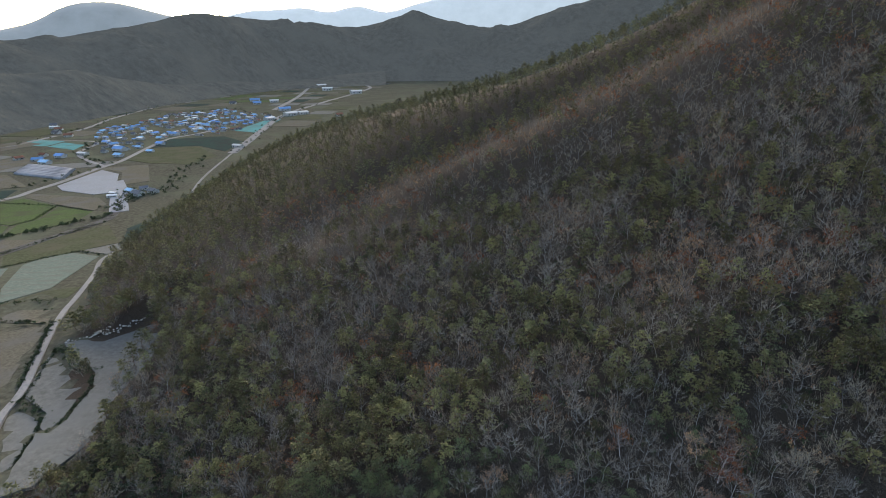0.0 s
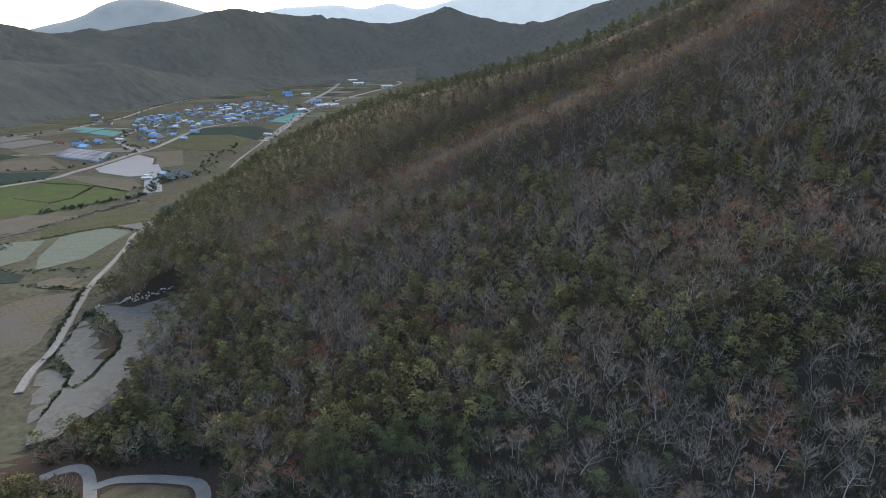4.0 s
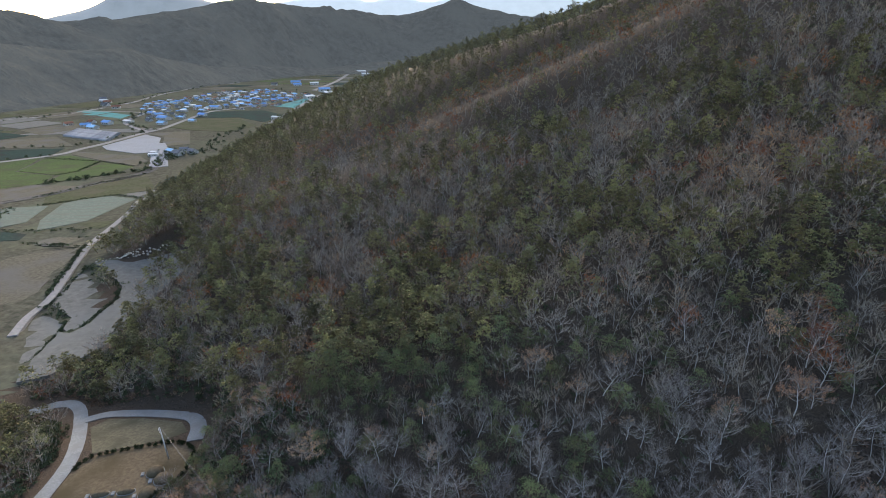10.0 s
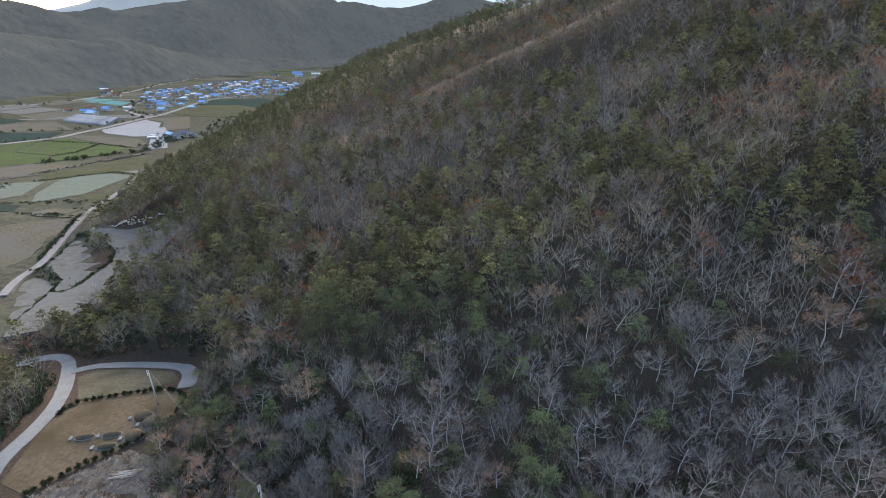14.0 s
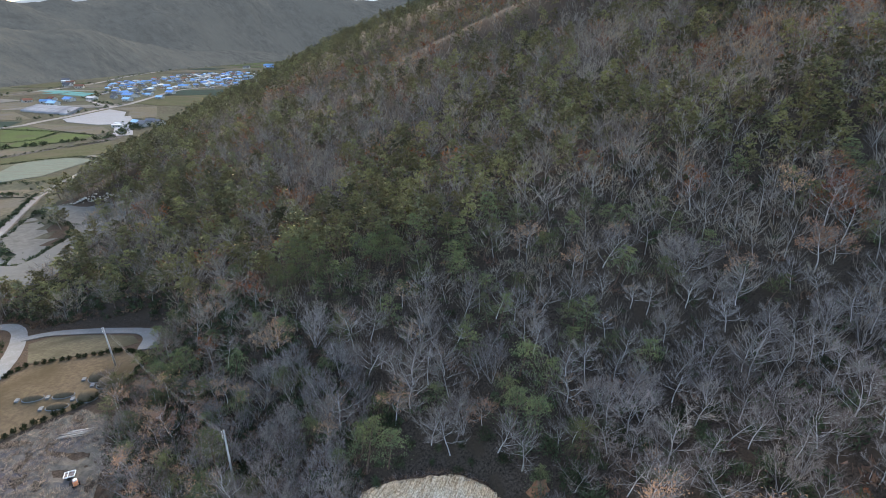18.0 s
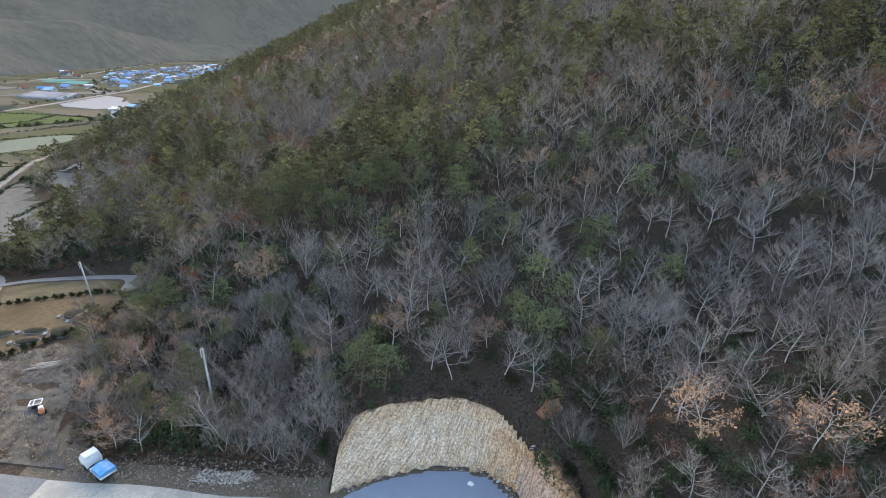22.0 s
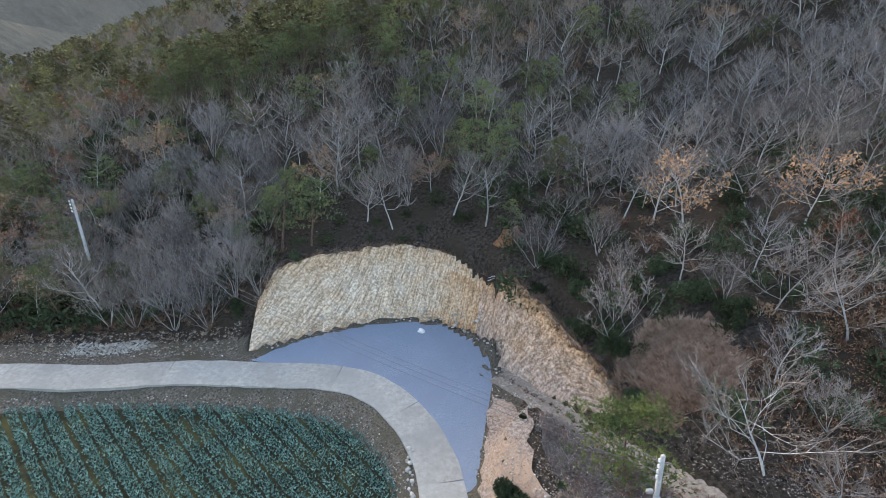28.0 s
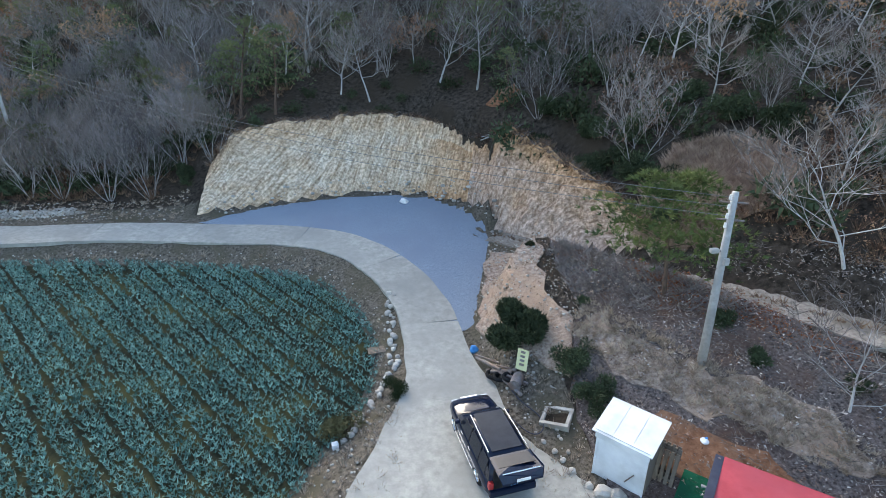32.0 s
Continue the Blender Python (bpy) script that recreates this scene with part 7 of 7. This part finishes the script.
LEAFS = [flecks(80 + k, 14) for k in range(4)]
BRUSH = [(3.5, 19), (6, 30), (7, 36), (13, 31), (24, 20), (24, 8), (12, 12)]
on_brush = lambda x, y: (along(x, y, TRACK)[0] > 1.3) & (open_ground(x, y) > 0.5) & (np.hypot(x - 5.2, y - 21.5) > 1.4)
strew("dry_litter", spots_in(BRUSH, 5200, 6, 0.22, 0.75, on_brush, 0.1), TWIGS, M["twig"], "grey dead twigs on the slope", "litter")
GREYBRUSH = [(5.9, 32.6), (7.2, 33.6), (9.6, 31.4), (11.6, 28.0), (11.8, 25.2), (9.4, 26.4), (7.2, 27.6), (6.0, 29.6)]
strew("grey_brush", spots_in(GREYBRUSH, 1700, 14, 0.35, 0.85, on_brush, 0.08), [tuft(75 + k, 9, 0.6, 1.1) for k in range(4)], M["twig"], "low tangle of grey leafless brush", "brush")
strew("russet_leaves", spots_in([(8.6, 30.6), (10.4, 31.4), (13.6, 27.0), (15.4, 22.6), (13.4, 22.4), (11.2, 25.4), (9.4, 27.0)], 900, 15, 0.7, 1.4, on_brush, 0.1), LEAFS, M["rust"], "russet fallen leaves between the brush", "litter")
strew("dead_leaves", spots_in(BRUSH, 5200, 7, 0.7, 1.3, on_brush, 0.1), LEAFS, M["paleleaf"], "pale and brown fallen leaves on the slope", "litter")
strew("slope_grass", spots_in([(5.2, 27.6), (6.6, 28.4), (9.6, 23.6), (11.6, 21.4), (12.6, 18.6), (10.6, 19.6), (8.2, 22.6), (6.2, 25.0)], 3200, 13, 0.25, 0.6, on_brush, 0.15), GRASS, M["drygrass"], "strip of pale dry grass above the red earth", "grass")
strew("dry_grass", spots_in([(11.2, 33.4), (12.6, 36.2), (15.5, 37.2), (18.4, 35.4), (18.8, 32.4), (16.6, 30.2), (13.2, 30.6)], 4200, 8, 0.5, 1.2), [tuft(64 + k, 14, 0.6, 0.9) for k in range(4)], M["tanbrush"], "thicket of pinkish-tan leafless brush in a clearing", "brush")
strew("bank_grass", spots_in(BANKS, 8000, 9, 0.25, 0.6, lambda x, y: (open_ground(x, y) > 0.3) & (along(x, y, LANE)[0] > 2.3)), GRASS, M["drygrass"], "dry grass on the banks of the lane", "grass")
strew("yard_tussocks", spots_in(YARD, 2600, 10, 0.5, 1.4, lambda x, y: np.hypot(x + 54.5, y - 58.5) > 3.4), GRASS, M["drygrass"], "grey-green tussocks over the rough yard", "grass")
EDGE = [(-60, 50), (-48, 51), (-38, 48.6), (-16, 50.5), (-16, 53.5), (-40, 53), (-50, 58), (-57, 70)]
strew("edge_brush", spots_in(EDGE, 2600, 11, 0.6, 1.5, lambda x, y: open_ground(x, y) > 0.8), GRASS, M["bracken"], "brown bracken along the edge of the wood", "brush")
strew("bank_brush", spots_in([(-120, 96), (-96, 104), (-84, 102), (-66, 100.5), (-60, 94), (-56, 99), (-80, 106), (-104, 112)], 2200, 12, 0.8, 1.8, lambda x, y: open_ground(x, y) > 0.8), GRASS, M["bracken"], "brown bracken below the spur lane", "brush")
WEED = [shrub(400 + k, 1.0, 34, 0.55)[2].arrays() for k in range(3)]


def edge_spots(path, width, per, seed, lo=0.6, hi=1.4):
    g = np.random.default_rng(seed)
    p = np.array(resample(path, 1.0 / per))
    p = p + g.normal(size=p.shape) * width
    return [(a, b, float(c) + 0.1, g.uniform(0, 6.28), g.uniform(lo, hi), int(g.integers(0, 9)), g.random()) for (a, b), c in zip(p, ground(p[:, 0], p[:, 1]))]


weeds = []
for k, (path, width) in enumerate([
        ([(-166, 196), (-157, 189), (-148, 181), (-139, 175)], 1.6), ([(-139, 175), (-133.4, 165), (-131, 147), (-133.5, 140.6)], 0.35), ([(-157, 160), (-149, 156), (-141.5, 150.5)], 1.8),
        ([(-141.5, 150.5), (-137, 141), (-131, 119)], 0.4), ([(-163, 168), (-176, 197), (-187, 220)], 0.5), ([(-228, 228), (-205, 222), (-190, 219.5)], 1.5), ([(-215, 246), (-200, 239)], 1.2),
        ([(-156, 160), (-165, 186), (-168, 196)], 0.4), ([(-300, 300), (-262, 246), (-234, 244), (-205, 250)], 1.4), ([(-310, 330), (-300, 385), (-290, 428)], 1.4), ([(-285, 306), (-255, 341), (-232, 330)], 1.0),
        ([(-342, 380), (-318, 426), (-296, 446)], 2.0), ([(-449, 506), (-376, 492), (-330, 468)], 0.8), ([(-380, 492), (-362, 440), (-366, 418)], 0.6), ([(-232, 362), (-238, 420), (-238, 470)], 1.5)]):
    weeds += edge_spots(path, width, 1.6 if k < 8 else 0.8, 500 + k, 0.5, 1.3)
strew("edge_weeds", weeds, WEED, M["shrub"], "dark weeds and scrub on field edges and terrace banks", "weeds")
RISE = [(12.5, 32.6), (15.4, 28.2), (20, 21.2), (26, 12), (38, 16), (40, 32), (30, 38), (21, 34), (17, 30.5)]
strew("rise_bracken", spots_in(RISE, 3600, 21, 0.5, 1.3, on_brush), GRASS, M["bracken"], "reddish-brown bracken and dead leaves above the track", "brush")
strew("rise_leaves", spots_in(RISE, 3200, 22, 0.8, 1.5, on_brush, 0.08), LEAFS, M["brown"], "brown fallen leaves above the track", "litter")
SLOPE = [(1.9, 31.0), (3.4, 36.0), (4.9, 40.6), (6.4, 40.6), (7.4, 37.2), (6.4, 33.0), (5.8, 30.0), (5.8, 27.6), (4.4, 25.6), (2.9, 27.4)]
strew("slope_rubble", spots_in(SLOPE, 1100, 23, 0.02, 0.08, None, 0.16), PEB, P["stone"], "grey stones scattered over the clay slope", "rubble")
strew("slope_leaves", spots_in(SLOPE, 260, 24, 0.5, 1.1, None, 0.14), LEAFS, M["bracken"], "dead leaves blown over the clay slope", "litter")
for k, poly in enumerate(COPSES):
    hedge = lambda x, y: (open_ground(x, y) > 1.0)
    strew("copse_scrub", spots_in(poly, 900, 30 + k, 0.7, 1.5, hedge), WEED, M["shrub"], "dark evergreen scrub under the trees of a copse", "scrub")
    strew("copse_bracken", spots_in(poly, 1800, 40 + k, 0.9, 1.8, hedge), GRASS, M["bracken"], "brown bracken under the trees of a copse", "brush")
sheet("dry_turf", [(11.2, 33.4), (12.6, 36.2), (15.5, 37.2), (18.4, 35.4), (18.8, 32.4), (16.6, 30.2), (13.2, 30.6)], M["bracken"], "matted dead grass in a clearing", "turf", 0.06, 0.6, 0.25, rough=0.15, wob=1.6)
strew("track_grass", edge_spots(TRACK, 0.14, 5, 61, 0.25, 0.6), GRASS, M["bracken"], "dull grass growing between the ruts of the track", "grass")
sheet("clay_scarp", [(5.4, 27.2), (6.5, 27.8), (8.0, 25.4), (9.6, 23.4), (11.5, 21.2), (12.4, 18.8), (10.8, 19.6), (8.4, 22.2), (6.4, 24.6)], M["clay"], "pale crumbling scarp of earth and dead grass below the brush", "earth", 0.135, 0.35, 0.2, rough=0.05, wob=0.8)
# dead branches lying on the ledge over the cut bank
pile = thing("branch_pile", "grey dead branches piled on the ledge above the cut bank", "branches", pose(7.2, 49.0, 6.2, 0, 0, 10))
g = random.Random(8)
for k in range(22):
    a = (g.uniform(-1.8, -0.6), g.uniform(-0.9, 0.9), g.uniform(0.0, 0.5))
    part("branch", rod(a, (a[0] + g.uniform(1.6, 3.2), a[1] + g.uniform(-0.8, 0.8), g.uniform(0.1, 0.9)), 0.045, 0.015, 5), M["pinebark" if k % 3 else "bark"], pile)
r = np.random.default_rng(77)
fringe = [(x + r.normal() * 0.25, y + 0.25 + r.normal() * 0.25, z - 0.05, r.uniform(0, 6.28), r.uniform(0.4, 1.0), int(r.integers(0, 9)), r.random()) for x, y, z in CREST_TOP for _ in range(2)]
strew("crest_grass", fringe[0::2], GRASS, M["bracken"], "brown dead grass along the lip of the cut bank", "grass")
strew("crest_roots", fringe[1::2], TWIGS, M["twig"], "grey roots and twigs hanging over the lip of the cut bank", "litter")
# scrub and small trees on the borders of the valley fields and at the foot of the far hills
r = np.random.default_rng(88)
scrub = []
for path, width, per in (([(-600, 350), (-520, 430), (-454, 516)], 3, 0.10), ([(-820, 700), (-721, 850), (-718, 921), (-733, 1083), (-793, 1303), (-834, 1640)], 10, 0.07), ([(-453, 690), (-510, 740), (-560, 800), (-600, 905)], 5, 0.10), ([(-318, 782), (-335, 904), (-357, 1046), (-391, 1301), (-378, 1604)], 9, 0.07), ([(-342, 380), (-318, 426), (-296, 446), (-320, 500), (-345, 560)], 4, 0.25), ([(-1000, 1040), (-960, 1250), (-980, 1500), (-940, 1760), (-860, 2050), (-700, 2300), (-560, 2500)], 55, 0.22), ([(-330, 470), (-300, 560), (-330, 640), (-345, 760)], 6, 0.16), ([(-560, 545), (-470, 575), (-450, 700)], 3, 0.08), ([(-690, 1360), (-600, 1490), (-412, 1300)], 14, 0.10)):
    scrub += [(x, y, z - 0.2, a, s, k, h) for x, y, z, a, s, k, h in edge_spots(path, width, per, 600 + len(scrub), 1.6, 4.5)]
strew("valley_scrub", scrub, [shrub(420 + k, 1.0, 90, 0.3)[2].arrays() for k in range(4)], M["shrub"], "dark scrub and small trees on the borders of the valley fields", "scrub")
